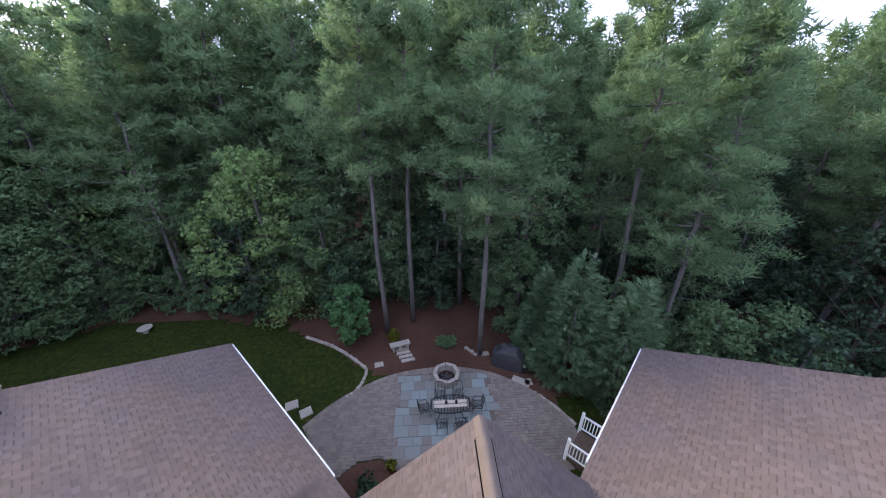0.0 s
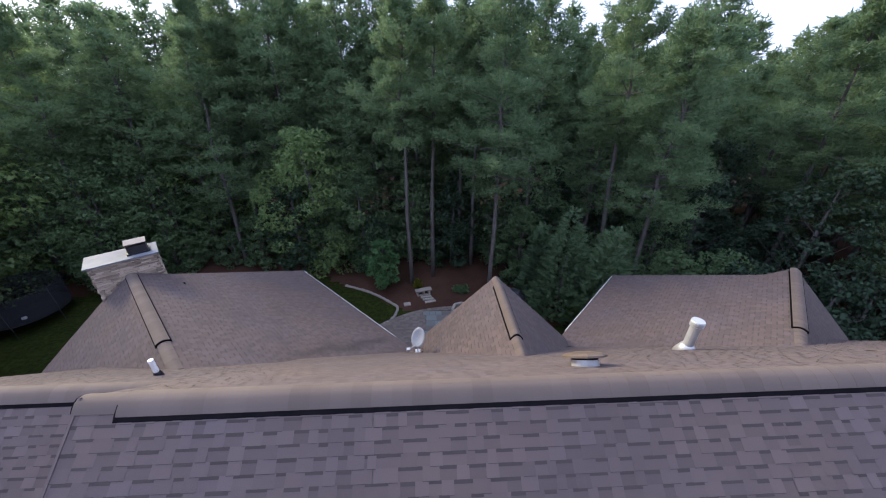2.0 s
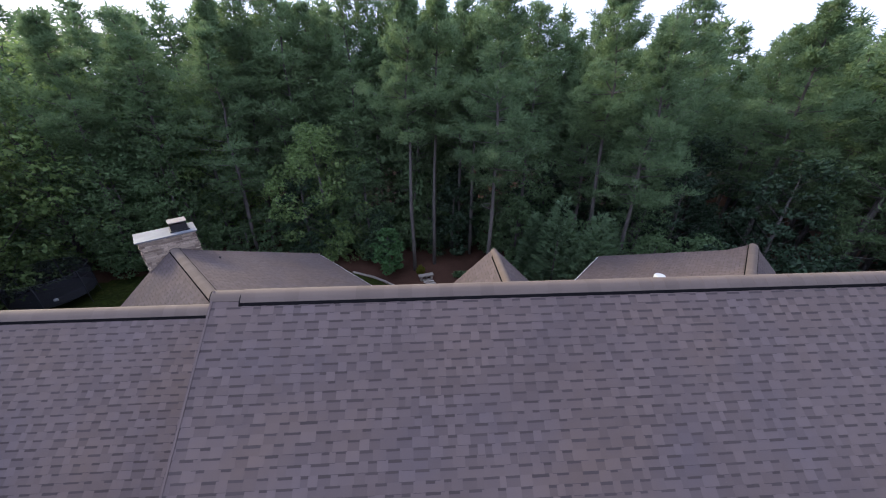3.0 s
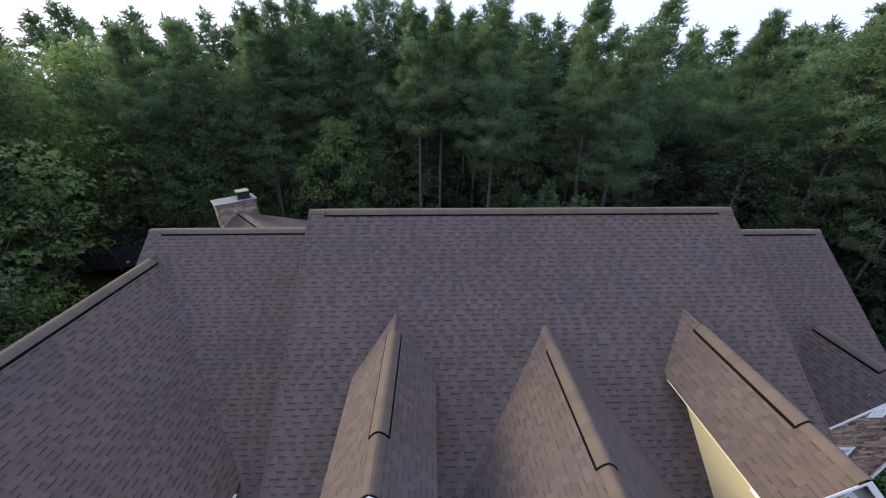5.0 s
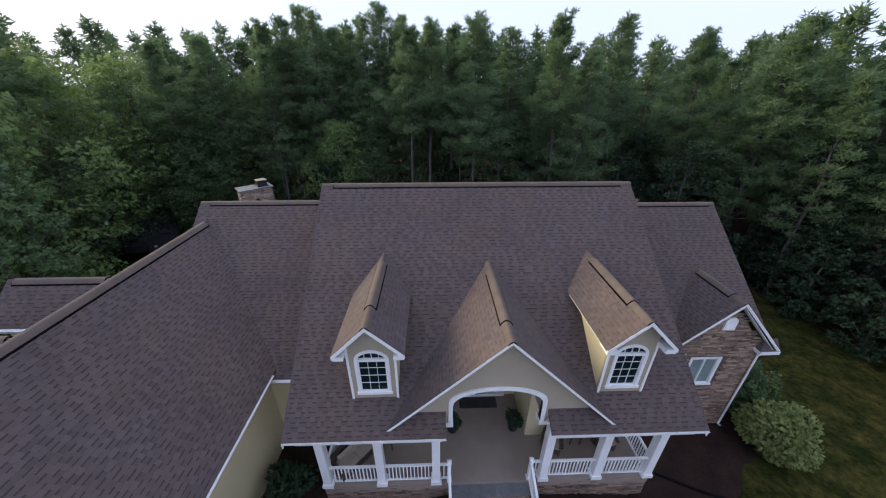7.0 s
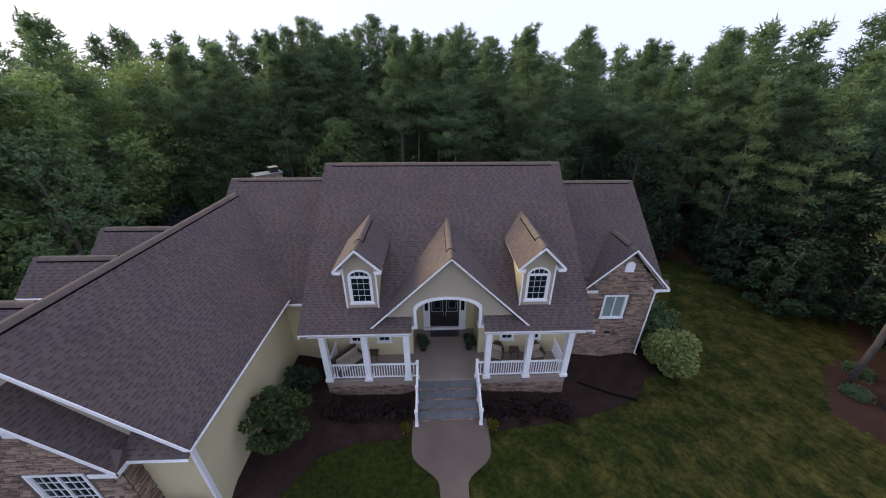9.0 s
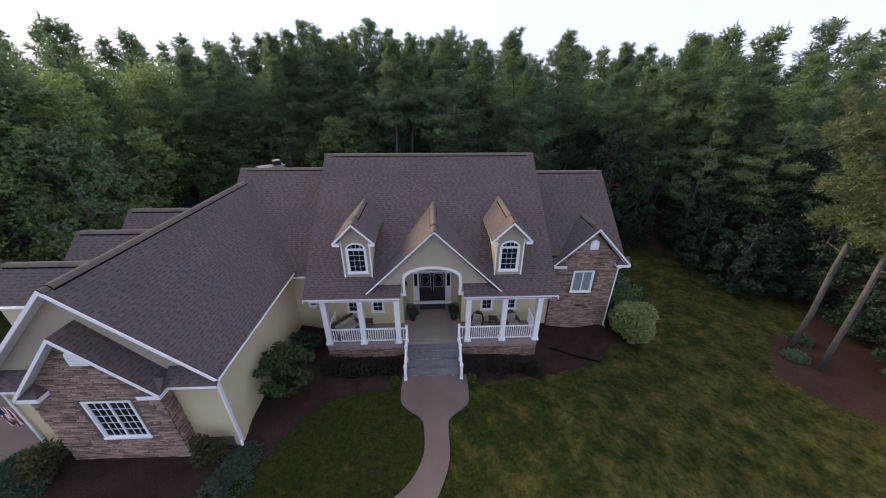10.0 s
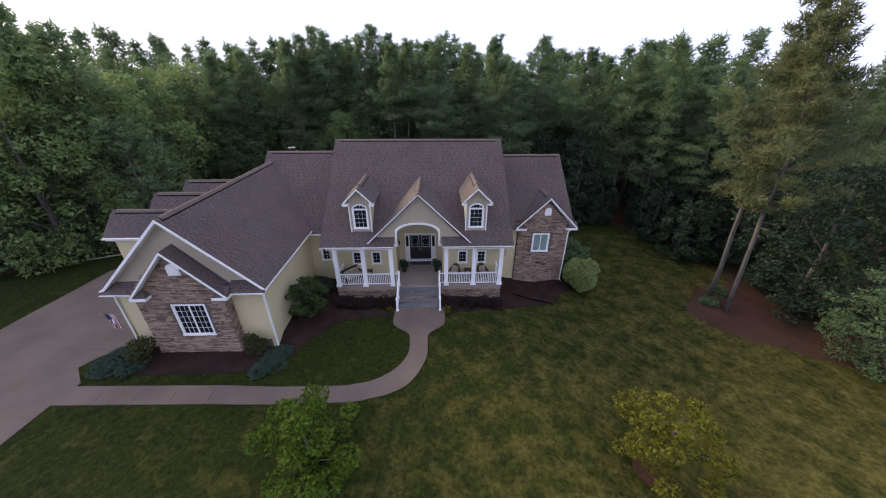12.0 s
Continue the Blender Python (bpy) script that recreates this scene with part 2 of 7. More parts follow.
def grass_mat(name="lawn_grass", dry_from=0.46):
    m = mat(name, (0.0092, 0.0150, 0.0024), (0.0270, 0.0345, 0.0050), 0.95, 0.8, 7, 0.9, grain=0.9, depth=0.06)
    n, l = m.node_tree.nodes, m.node_tree.links
    b = n["Principled BSDF"]
    b.inputs["Specular IOR Level"].default_value = 0.12
    geo, dry, rng, mix = n.new("ShaderNodeNewGeometry"), n.new("ShaderNodeTexNoise"), n.new("ShaderNodeMapRange"), n.new("ShaderNodeMixRGB")
    dry.inputs["Scale"].default_value, dry.inputs["Detail"].default_value = 0.9, 9
    dry.inputs["Roughness"].default_value = 0.62
    l.new(geo.outputs["Position"], dry.inputs["Vector"])
    tuft, lift, shade = n.new("ShaderNodeTexNoise"), n.new("ShaderNodeMapRange"), n.new("ShaderNodeMixRGB")
    tuft.inputs["Scale"].default_value, tuft.inputs["Detail"].default_value, tuft.inputs["Roughness"].default_value = 3.8, 7, 0.72
    l.new(geo.outputs["Position"], tuft.inputs["Vector"])
    for k, v in (("From Min", 0.32), ("From Max", 0.68), ("To Min", 0.4), ("To Max", 1.65)):
        lift.inputs[k].default_value = v
    l.new(tuft.outputs[0], lift.inputs[0])
    # More dry colour towards the front right, painting in the brighter light there.
    sides, slant, spread = n.new("ShaderNodeSeparateXYZ"), n.new("ShaderNodeMapRange"), n.new("ShaderNodeMath")
    l.new(geo.outputs["Position"], sides.inputs[0])
    for k, v in (("From Min", 0), ("From Max", 26), ("To Min", -0.06), ("To Max", 0.13)):
        slant.inputs[k].default_value = v
    away = n.new("ShaderNodeMath")
    away.operation, away.inputs[1].default_value = "MULTIPLY_ADD", -0.8
    l.new(sides.outputs[1], away.inputs[0])
    l.new(sides.outputs[0], away.inputs[2])
    l.new(away.outputs[0], slant.inputs[0])
    l.new(dry.outputs[0], spread.inputs[0])
    l.new(slant.outputs[0], spread.inputs[1])
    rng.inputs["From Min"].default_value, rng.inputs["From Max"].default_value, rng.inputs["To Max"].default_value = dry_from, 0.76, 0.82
    l.new(spread.outputs[0], rng.inputs[0])
    l.new(rng.outputs[0], mix.inputs[0])
    l.new(b.inputs["Base Color"].links[0].from_socket, mix.inputs[1])
    mix.inputs[2].default_value = (0.088, 0.074, 0.018, 1)
    shade.blend_type, shade.inputs[0].default_value = "MULTIPLY", 1.0
    l.new(mix.outputs[0], shade.inputs[1])
    l.new(lift.outputs[0], shade.inputs[2])
    l.new(shade.outputs[0], b.inputs["Base Color"])
    return m


for soil in (MULCH, STRAW):
    soil.node_tree.nodes["Principled BSDF"].inputs["Specular IOR Level"].default_value = 0.12
# Dark copy: fewer dry patches, and the front-left lawn's shade put in its colour.
GRASS, GRASS_DARK = grass_mat(), grass_mat("dark_lawn_grass", 0.56)


# ---- mesh helpers ----
class Shape:
    """Collects vertices and faces of one mesh."""

    def __init__(self):
        self.v, self.f, self.m = [], [], []

    def add(self, verts, faces, slot=0):
        k = len(self.v)
        self.v += [tuple(p) for p in verts]
        self.f += [tuple(k + i for i in f) for f in faces]
        self.m += [slot] * len(faces)
        return self

    def box(self, x0, x1, y0, y1, z0, z1, m=None, slot=0):
        p = [Vector(c) for c in ((x0, y0, z0), (x1, y0, z0), (x1, y1, z0), (x0, y1, z0), (x0, y0, z1), (x1, y0, z1), (x1, y1, z1), (x0, y1, z1))]
        if m:
            p = [m @ c for c in p]
        return self.add(p, [(0, 3, 2, 1), (4, 5, 6, 7), (0, 1, 5, 4), (1, 2, 6, 5), (2, 3, 7, 6), (3, 0, 4, 7)], slot)

    def slab(self, poly, offset, slot=0):
        """A polygon thickened by the vector offset."""
        n, o = len(poly), Vector(offset)
        a = [Vector(p) for p in poly]
        sides = [(i, i + n, (i + 1) % n + n, (i + 1) % n) for i in range(n)]
        return self.add(a + [p + o for p in a], [tuple(range(n)), tuple(range(2 * n - 1, n - 1, -1))] + sides, slot)

    def beam(self, a, b, w, h, slot=0):
        """A bar from a to b, w wide across and h high."""
        a, b = Vector(a), Vector(b)
        d = (b - a).normalized()
        s = d.cross(Vector((0, 0, 1)))
        s = s.normalized() if s.length > 1e-4 else Vector((1, 0, 0))
        u = s.cross(d)
        c = [a + s * i * w / 2 + u * j * h / 2 for i, j in ((-1, -1), (1, -1), (1, 1), (-1, 1))]
        c += [p + (b - a) for p in c]
        return self.add(c, [(0, 1, 2, 3), (7, 6, 5, 4), (0, 4, 5, 1), (1, 5, 6, 2), (2, 6, 7, 3), (3, 7, 4, 0)], slot)

    def tube(self, rings, sides=8, slot=0, cap=True):
        """rings: (centre, radius) along a way."""
        k, n = len(self.v), len(rings)
        for i, (c, r) in enumerate(rings):
            c = Vector(c)
            d = (Vector(rings[min(i + 1, n - 1)][0]) - Vector(rings[max(i - 1, 0)][0])).normalized()
            s = d.cross(Vector((0.3, 1, 0.1))).normalized()
            t = d.cross(s)
            self.v += [tuple(c + (s * math.cos(a) + t * math.sin(a)) * r) for a in (2 * math.pi * j / sides for j in range(sides))]
        for i in range(n - 1):
            for j in range(sides):
                a, b = k + i * sides + j, k + i * sides + (j + 1) % sides
                self.f.append((a, b, b + sides, a + sides))
                self.m.append(slot)
        if cap:
            self.f += [tuple(k + j for j in range(sides))[::-1], tuple(k + (n - 1) * sides + j for j in range(sides))]
            self.m += [slot, slot]
        return self

    def lathe(self, profile, centre=(0, 0, 0), sides=16, slot=0):
        return self.tube([((centre[0], centre[1], centre[2] + z), r) for r, z in profile], sides, slot)

    def mesh(self, name, *mats, smooth=False):
        me = bpy.data.meshes.new(name)
        me.from_pydata(self.v, [], self.f)
        for m in mats:
            me.materials.append(m)
        if len(mats) > 1:
            me.polygons.foreach_set("material_index", self.m)
        if smooth:
            me.polygons.foreach_set("use_smooth", [True] * len(me.polygons))
        me.update()
        return me


def fix_normals(me, weld=0.0):
    bm = bmesh.new()
    bm.from_mesh(me)
    if weld:
        bmesh.ops.remove_doubles(bm, verts=bm.verts, dist=weld)
    bmesh.ops.recalc_face_normals(bm, faces=bm.faces)
    bm.to_mesh(me)
    bm.free()
    return me


def part(name, shape, material, parent, label="", smooth=False, kind=""):
    mats = material if isinstance(material, tuple) else (material,)
    me = shape.mesh(name, *mats, smooth=smooth)
    if len(me.polygons) < 3000:
        fix_normals(me, 0.0003)
    ob = new(name, me)
    ob.parent = parent
    return tagged(ob, label, kind=kind)


def thing(name, label, category, group="", kind="", at=(0, 0, 0), rz=0):
    ob = new(name)
    ob.matrix_basis = pose(*at, 0, 0, rz)
    ob.empty_display_size = 0.2
    return tagged(ob, label, category, group, kind)


def solid(name, shape, material, label, category, group="", kind="", smooth=False):
    """A thing that is one mesh."""
    ob = part(name, shape, material, None, "", smooth)
    return tagged(ob, label, category, group, kind)


def step(a, b, v):
    t = min(1, max(0, (v - a) / (b - a)))
    return t * t * (3 - 2 * t)


def porch_dip(x, y):
    """The beds dip in front of the porch and rise along the garage."""
    dip = -0.28 * step(-1.9, -0.6, y) * (1 - step(2, 4, y)) * step(1.5, 2.2, abs(x)) * (1 - step(5.2, 6.4, abs(x)))
    return dip + 0.3 * step(-6.9, -8.0, x) * (1 - step(-8.6, -9.2, x)) * step(-4.9, -4.2, y) * (1 - step(2.3, 4, y))


def ground_z(x, y):
    right = -1.25 * step(5.5, 15, x) - 0.5 * step(16, 30, x) * step(-6, 4, y)
    back = -0.8 * step(8, 15, y)
    right -= 0.68 * step(3.5, 7.5, x) * (1 - step(9, 12, x)) * step(-3, 1.5, y)
    return min(right * step(-22, -8, y), back) + 0.2 * step(-8, -10, x) * step(-12, -6, y) * (1 - step(6, 12, y)) + porch_dip(x, y)


def draped(name, outline, material, label, category, lift=0.02, parent=None, kind="structure", cuts=4):
    """A flat-lying sheet with that outline, laid on the ground."""
    bm = bmesh.new()
    bm.faces.new([bm.verts.new((x, y, 0)) for x, y in outline])
    bmesh.ops.triangulate(bm, faces=bm.faces)
    for _ in range(cuts):
        long_edges = [e for e in bm.edges if e.calc_length() > 0.9]
        if not long_edges:
            break
        bmesh.ops.subdivide_edges(bm, edges=long_edges, cuts=1)
        bmesh.ops.triangulate(bm, faces=[f for f in bm.faces if len(f.verts) > 4])
    for v in bm.verts:
        v.co.z = ground_z(v.co.x, v.co.y) + lift
    bmesh.ops.recalc_face_normals(bm, faces=bm.faces)
    me = bpy.data.meshes.new(name)
    bm.to_mesh(me)
    bm.free()
    me.flip_normals() if me.polygons[0].normal.z < 0 else None
    me.materials.append(material)
    ob = new(name, me)
    ob.parent = parent
    return tagged(ob, label, category, kind=kind)


# ---- ground ----
def axis(lo, hi, fine, far):
    out, v = [lo], lo
    while v < hi:
        v += fine
        out.append(min(v, hi))
    d = fine
    a, b = lo, hi
    while b < far:
        d *= 1.5
        a, b = a - d, b + d
        out = [a] + out + [b]
    return out


WOODS = [(-90, 90), (-90, 3), (-34.5, 3), (-29.3, 5.7), (-26, 7.3), (-24.2, 8.7), (-25.5, 12), (-31.5, 16.5), (-32, 23.5), (-26.5, 26), (-23, 28), (-16, 28), (-10.5, 27), (-9, 25.8), (-7, 24.7), (-5.1, 23.2), (-4.7, 22.5),
         (-3, 22.3), (0, 22.5), (2, 22), (4.2, 20.6), (5.0, 20.0), (6.6, 20.8), (9, 19.3), (14, 18), (20.5, 15.5), (24.5, 9.5), (27, 5.5), (25, 2.9), (22.0, 1.4), (20.2, -0.8), (20.6, -2.6),
         (26.6, -6.8), (45, -13), (90, -13), (90, 90)]


STRAW_EDGE = [{(20.5, 15.5): (22.3, 16.8), (24.5, 9.5): (28.2, 11.5), (27, 5.5): (30.0, 6.5), (25, 2.9): (26.8, 3.4), (22.0, 1.4): (22.8, 2.0)}.get(p, p) for p in WOODS]


def inside(x, y, poly):
    hit = False
    for (x0, y0), (x1, y1) in zip(poly, poly[1:] + poly[:1]):
        if (y0 > y) != (y1 > y) and x < x0 + (x1 - x0) * (y - y0) / (y1 - y0):
            hit = not hit
    return hit


xs, ys = axis(-36, 36, 0.4, 900), axis(-30, 34, 0.4, 900)
g = Shape()
g.v = [(x, y, ground_z(x, y) + 0.015 * noise.noise((x * 1.3, y * 1.3, 0))) for y in ys for x in xs]
nx = len(xs)
for j in range(len(ys) - 1):
    for i in range(nx - 1):
        g.f.append((j * nx + i, j * nx + i + 1, (j + 1) * nx + i + 1, (j + 1) * nx + i))
        cx, cy = (xs[i] + xs[i + 1]) / 2, (ys[j] + ys[j + 1]) / 2
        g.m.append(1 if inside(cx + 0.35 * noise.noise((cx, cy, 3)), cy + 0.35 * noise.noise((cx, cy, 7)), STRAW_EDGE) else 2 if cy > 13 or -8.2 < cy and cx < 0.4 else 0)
ground = solid("ground", g, (GRASS, STRAW, GRASS_DARK), "green mown lawn with dry patches and brown pine straw under the trees", "lawn", kind="structure", smooth=True)


# ---- house ----
house = thing("house", "brown-shingled yellow stucco house with stone gables and white trim", "house")
EXPOSURE = 0.136


def span(poly, v):
    """The u interval of a convex outline in (u, v) at the height v."""
    us = []
    for (u0, v0), (u1, v1) in zip(poly, poly[1:] + poly[:1]):
        if (v0 - v) * (v1 - v) <= 0 and abs(v1 - v0) > 1e-9:
            us.append(u0 + (u1 - u0) * (v - v0) / (v1 - v0))
    return (min(us), max(us)) if len(us) > 1 else None


def roof(name, corners, seed, keep=None, thick=0.10, label=""):
    """A convex roof plane (first edge is its eave): a deck with fascia and courses of shingles on it.
    keep: courses and widths left out of the joined shingles."""
    p = [Vector(c) for c in corners]
    u = (p[1] - p[0]).normalized()
    n = u.cross(p[2] - p[0]).normalized()
    n = n if n.z > 0 else -n
    u = u - Vector((0, 0, u.z))
    u.normalize()
    w = n.cross(u)
    if w.z < 0:
        u, w = -u, -w
    flat = [((c - p[0]).dot(u), (c - p[0]).dot(w)) for c in p]
    deck = Shape().slab([c - n * 0.004 for c in p], (0, 0, -thick))
    plane = part("roof_plane", deck, MORTAR, house, label)
    rnd = random.Random(seed)
    s = Shape()
    lo, hi = min(v for _, v in flat), max(v for _, v in flat)
    v, row = lo + 0.001, 0
    at = lambda a, b, h: p[0] + u * a + w * b + n * h
    while v < hi - 0.03:
        top = min(v + EXPOSURE + 0.03, hi - 0.001)
        e0, e1 = span(flat, v), span(flat, top)
        if e0 and e1:
            a, end = min(e0[0], e1[0]) - rnd.uniform(0, 0.2), max(e0[1], e1[1])
            tooth = rnd.random() < 0.5
            while a < end - 0.01:
                tooth = not tooth
                b = min(a + (rnd.uniform(0.09, 0.24) if tooth else rnd.uniform(0.10, 0.26)), end)
                b = end if end - b < 0.08 else b
                clip = lambda q, e: min(max(q, e[0]), e[1])
                h = 0.009 if tooth else 0.005
                a0, b0, a1, b1 = clip(a, e0), clip(b, e0), clip(a, e1), clip(b, e1)
                if b0 - a0 > 0.01 or b1 - a1 > 0.01:
                    if not (keep and keep(at((a + b) / 2, v, 0))) and b > min(e0[0], e1[0]):
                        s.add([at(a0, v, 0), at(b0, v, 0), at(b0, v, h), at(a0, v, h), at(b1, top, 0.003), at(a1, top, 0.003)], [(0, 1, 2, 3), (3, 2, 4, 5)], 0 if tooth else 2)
                        # Thin strip that paints the shadow below a tooth's raised edge.
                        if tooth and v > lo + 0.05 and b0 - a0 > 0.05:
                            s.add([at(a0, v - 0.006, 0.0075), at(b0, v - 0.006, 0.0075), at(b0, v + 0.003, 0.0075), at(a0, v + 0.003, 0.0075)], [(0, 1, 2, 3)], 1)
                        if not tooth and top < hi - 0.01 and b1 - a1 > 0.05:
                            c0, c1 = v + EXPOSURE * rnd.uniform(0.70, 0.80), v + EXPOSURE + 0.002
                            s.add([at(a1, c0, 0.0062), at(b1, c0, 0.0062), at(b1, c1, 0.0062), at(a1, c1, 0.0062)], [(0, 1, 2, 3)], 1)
                a = b
        v += EXPOSURE
        row += 1
    top_mat, low_mat = (SHINGLE_STREAK, SHINGLE_LOW_STREAK) if name == "left_diagonal" else (SHINGLE, SHINGLE_LOW)
    me = s.mesh("shingle_field", top_mat, TAB_SHADOW_FAINT if name in ("main_rear", "left_diagonal", "right_diagonal", "rear_gable", "dormer_roof", "front_gable") else TAB_SHADOW, low_mat)
    ob = new("shingle_field", me)
    ob.parent = plane
    tagged(ob, kind="stuff")
    return plane


def cap(a, b, down, width=0.17, lift=0.05):
    """A ridge: a dark vent strip with overlapping cap shingles on it, from a to b; down is the drop per metre sideways."""
    a, b = Vector(a), Vector(b)
    d = (b - a).normalized()
    s = d.cross(Vector((0, 0, 1))).normalized()
    total = (b - a).length
    up = Vector((0, 0, 1))
    arc = ((-1, 1), (-0.78, 0.68), (-0.42, 0.30), (0, 0.12), (0.42, 0.30), (0.78, 0.68), (1, 1))
    prof = lambda w, z: [(w * i, z - w * j * down) for i, j in arc]
    base = Shape()
    wide, high = (width + (0.022 if lift > 0.03 else 0.036), lift - 0.014) if lift > 0.02 else (width - 0.02, lift - 0.004)
    rows = [[a + d * x + s * i + up * j for i, j in prof(wide, z)] for x in (-0.02, total + 0.02) for z in (high, -0.02)]
    k = len(arc)
    base.add(rows[0] + rows[2] + rows[1] + rows[3], [(i, i + 1, i + k + 1, i + k) for i in range(k - 1)] + [(0, k, 3 * k, 2 * k), (k - 1, 2 * k - 1, 4 * k - 1, 3 * k - 1), (*range(k), *range(3 * k - 1, 2 * k - 1, -1)), (*range(k, 2 * k), *range(4 * k - 1, 3 * k - 1, -1))])
    vent = part("ridge_cap", base, VENT_BLACK, house, "dark ridge vent strip")
    count = max(1, round(total / 0.24))
    e = total / count
    sh = Shape()
    q = [s * i + up * j for i, j in prof(width, lift + 0.003)] + [d * (e + 0.01) + s * i + up * j for i, j in prof(width, lift)]
    sh.add(q, [(i, i + 1, i + k + 1, i + k) for i in range(k - 1)])
    q += [p - up * 0.014 for p in q]
    sh.add(q, [(0, k, 3 * k, 2 * k), (k - 1, 3 * k - 1, 4 * k - 1, 2 * k - 1), (*range(k), *range(3 * k - 1, 2 * k - 1, -1))])
    me = fix_normals(sh.mesh("cap_shingle", CAP))
    for face in me.polygons[:k - 1]:
        face.use_smooth = True
    for i in range(count):
        ob = new("cap_shingle", me)
        ob.parent = vent
        ob.matrix_basis = Matrix.Translation(a + d * (i * e))
    return vent


E1, RY, RZ = -0.55, 6.84, 10.115            # main front eave, ridge
EZ = 4.30
PF = 0.80                                   # porch floor
MAIN_RISE = (RZ - EZ) / (RY - E1)
NEAR = lambda q: -3.0 < q.x < 1.6 and 6.05 < q.y < 6.80
CUT_Y = E1 + 23 * EXPOSURE / math.hypot(1, MAIN_RISE)
CUT_Z = EZ + MAIN_RISE * (CUT_Y - E1)
roof("main_front", [(-6.56, E1, EZ), (-1.62, E1, EZ), (-1.62, RY, RZ), (-6.56, RY, RZ)], 1, NEAR)
roof("main_front", [(1.62, E1, EZ), (6.54, E1, EZ), (6.54, RY, RZ), (1.62, RY, RZ)], 101, NEAR)
roof("main_front", [(-1.62, CUT_Y, CUT_Z), (1.62, CUT_Y, CUT_Z), (1.62, RY, RZ), (-1.62, RY, RZ)], 102, NEAR)
REAR_Y, REAR_RISE = 13.8, 0.9
roof("main_rear", [(6.5, REAR_Y, RZ - REAR_RISE * (REAR_Y - RY)), (-6.5, REAR_Y, RZ - REAR_RISE * (REAR_Y - RY)), (-6.56, RY, RZ), (6.54, RY, RZ)], 2)
# left and right side wings, ridges along x
LWY, LWZ, RWY, RWZ = 8.0, 9.0, 8.52, 8.57
roof("left_wing_front", [(-12.58, 1.95, LWZ - 0.797 * (LWY - 1.95)), (-6.4, 1.95, LWZ - 0.797 * (LWY - 1.95)), (-6.4, LWY, LWZ), (-12.58, LWY, LWZ)], 3)
roof("left_wing_rear", [(-6.4, 13.6, LWZ - 0.9 * 5.6), (-12.58, 13.6, LWZ - 0.9 * 5.6), (-12.58, LWY, LWZ), (-6.4, LWY, LWZ)], 4)
for x0, x1, y in ((6.4, 7.5, 2.9), (7.5, 12.1, 3.5)):
    roof("right_wing_front", [(x0, y, RWZ - 0.81 * (RWY - y)), (x1, y, RWZ - 0.81 * (RWY - y)), (x1, RWY, RWZ), (x0, RWY, RWZ)], 5)
roof("right_wing_rear", [(12.1, 13.6, RWZ - 0.9 * 5.08), (6.4, 13.6, RWZ - 0.9 * 5.08), (6.4, RWY, RWZ), (12.1, RWY, RWZ)], 6)
# front gable over the entrance
GX, GY, GZ = 0.11, -0.36, 7.90
GH = 3.66
for side, seed in ((-1, 7), (1, 8)):
    roof("front_gable", [(GX + side * GH, GY, GZ - GH * 0.975), (GX + side * GH, 5.4, GZ - GH * 0.975), (GX, 5.4, GZ), (GX, GY, GZ)], seed, thick=0.09)
# dormers
for dx in (-3.80, 3.98):
    for side in (-1, 1):
        roof("dormer_roof", [(dx + side * 1.02, 0.02, 7.14), (dx + side * 1.02, 4.6, 7.14), (dx, 4.6, 8.14), (dx, 0.02, 8.14)], int(10 + dx * 3 + side), thick=0.08)
# right wing gable
for side in (-1, 1):
    roof("wing_gable", [(9.93 + side * 2.42, 2.95, 4.04), (9.93 + side * 2.42, 6.4, 4.04), (9.93, 6.4, 6.47), (9.93, 2.95, 6.47)], 20 + side, thick=0.09)
# garage
AX, AZ, AE = -12.03, 8.40, 4.44
for side in (-1, 1):
    roof("garage_roof", [(AX + side * 4.2, -5.58, AE), (AX + side * 4.2, 7.6, AE), (AX, 7.6, AZ), (AX, -5.58, AZ)], 23 + side, thick=0.12)
    roof("garage_porch_gable", [(AX + side * 2.45, -6.08, 4.28), (AX + side * 2.45, -5.15, 4.28), (AX, -5.15, 6.93), (AX, -6.08, 6.93)], 26 + side, thick=0.09)
# three side dormers on the garage
for k, dy in enumerate((-2.9, 0.15, 3.1)):
    for side in (-1, 1):
        roof("side_dormer", [(-16.35, dy + side * 1.22, 6.83), (-12.6, dy + side * 1.22, 6.83), (-12.6, dy, 7.93), (-16.35, dy, 7.93)], 30 + 2 * k + side, thick=0.09)
# rear diagonal wings, at 45 degrees
R2 = math.sqrt(0.5)
LP = lambda q, s, z: ((q - s) * R2, (q + s) * R2, z)
RP = lambda q, s, z: ((s - q) * R2, (q + s) * R2, z)
roof("left_diagonal", [LP(7.58, 21.12, 3.87), LP(7.58, 11.5, 3.87), LP(1.0, 11.5, 6.89), LP(1.0, 20.85, 6.89), LP(2.05, 20.5, 6.408)], 41)
roof("left_diagonal", [LP(-2.3, 12.0, 4.15), LP(-2.3, 20.85, 4.15), LP(1.0, 20.85, 6.89), LP(1.0, 12.0, 6.89)], 42)
roof("right_diagonal", [RP(7.96, 11.5, 4.05), RP(7.96, 18.5, 4.05), RP(2.6, 18.55, 6.29), RP(1.73, 19.25, 6.66), RP(1.73, 11.5, 6.66)], 43)
roof("right_diagonal", [RP(-0.93, 19.25, 4.0), RP(-0.93, 11.5, 4.0), RP(1.73, 11.5, 6.66), RP(1.73, 19.25, 6.66)], 44)
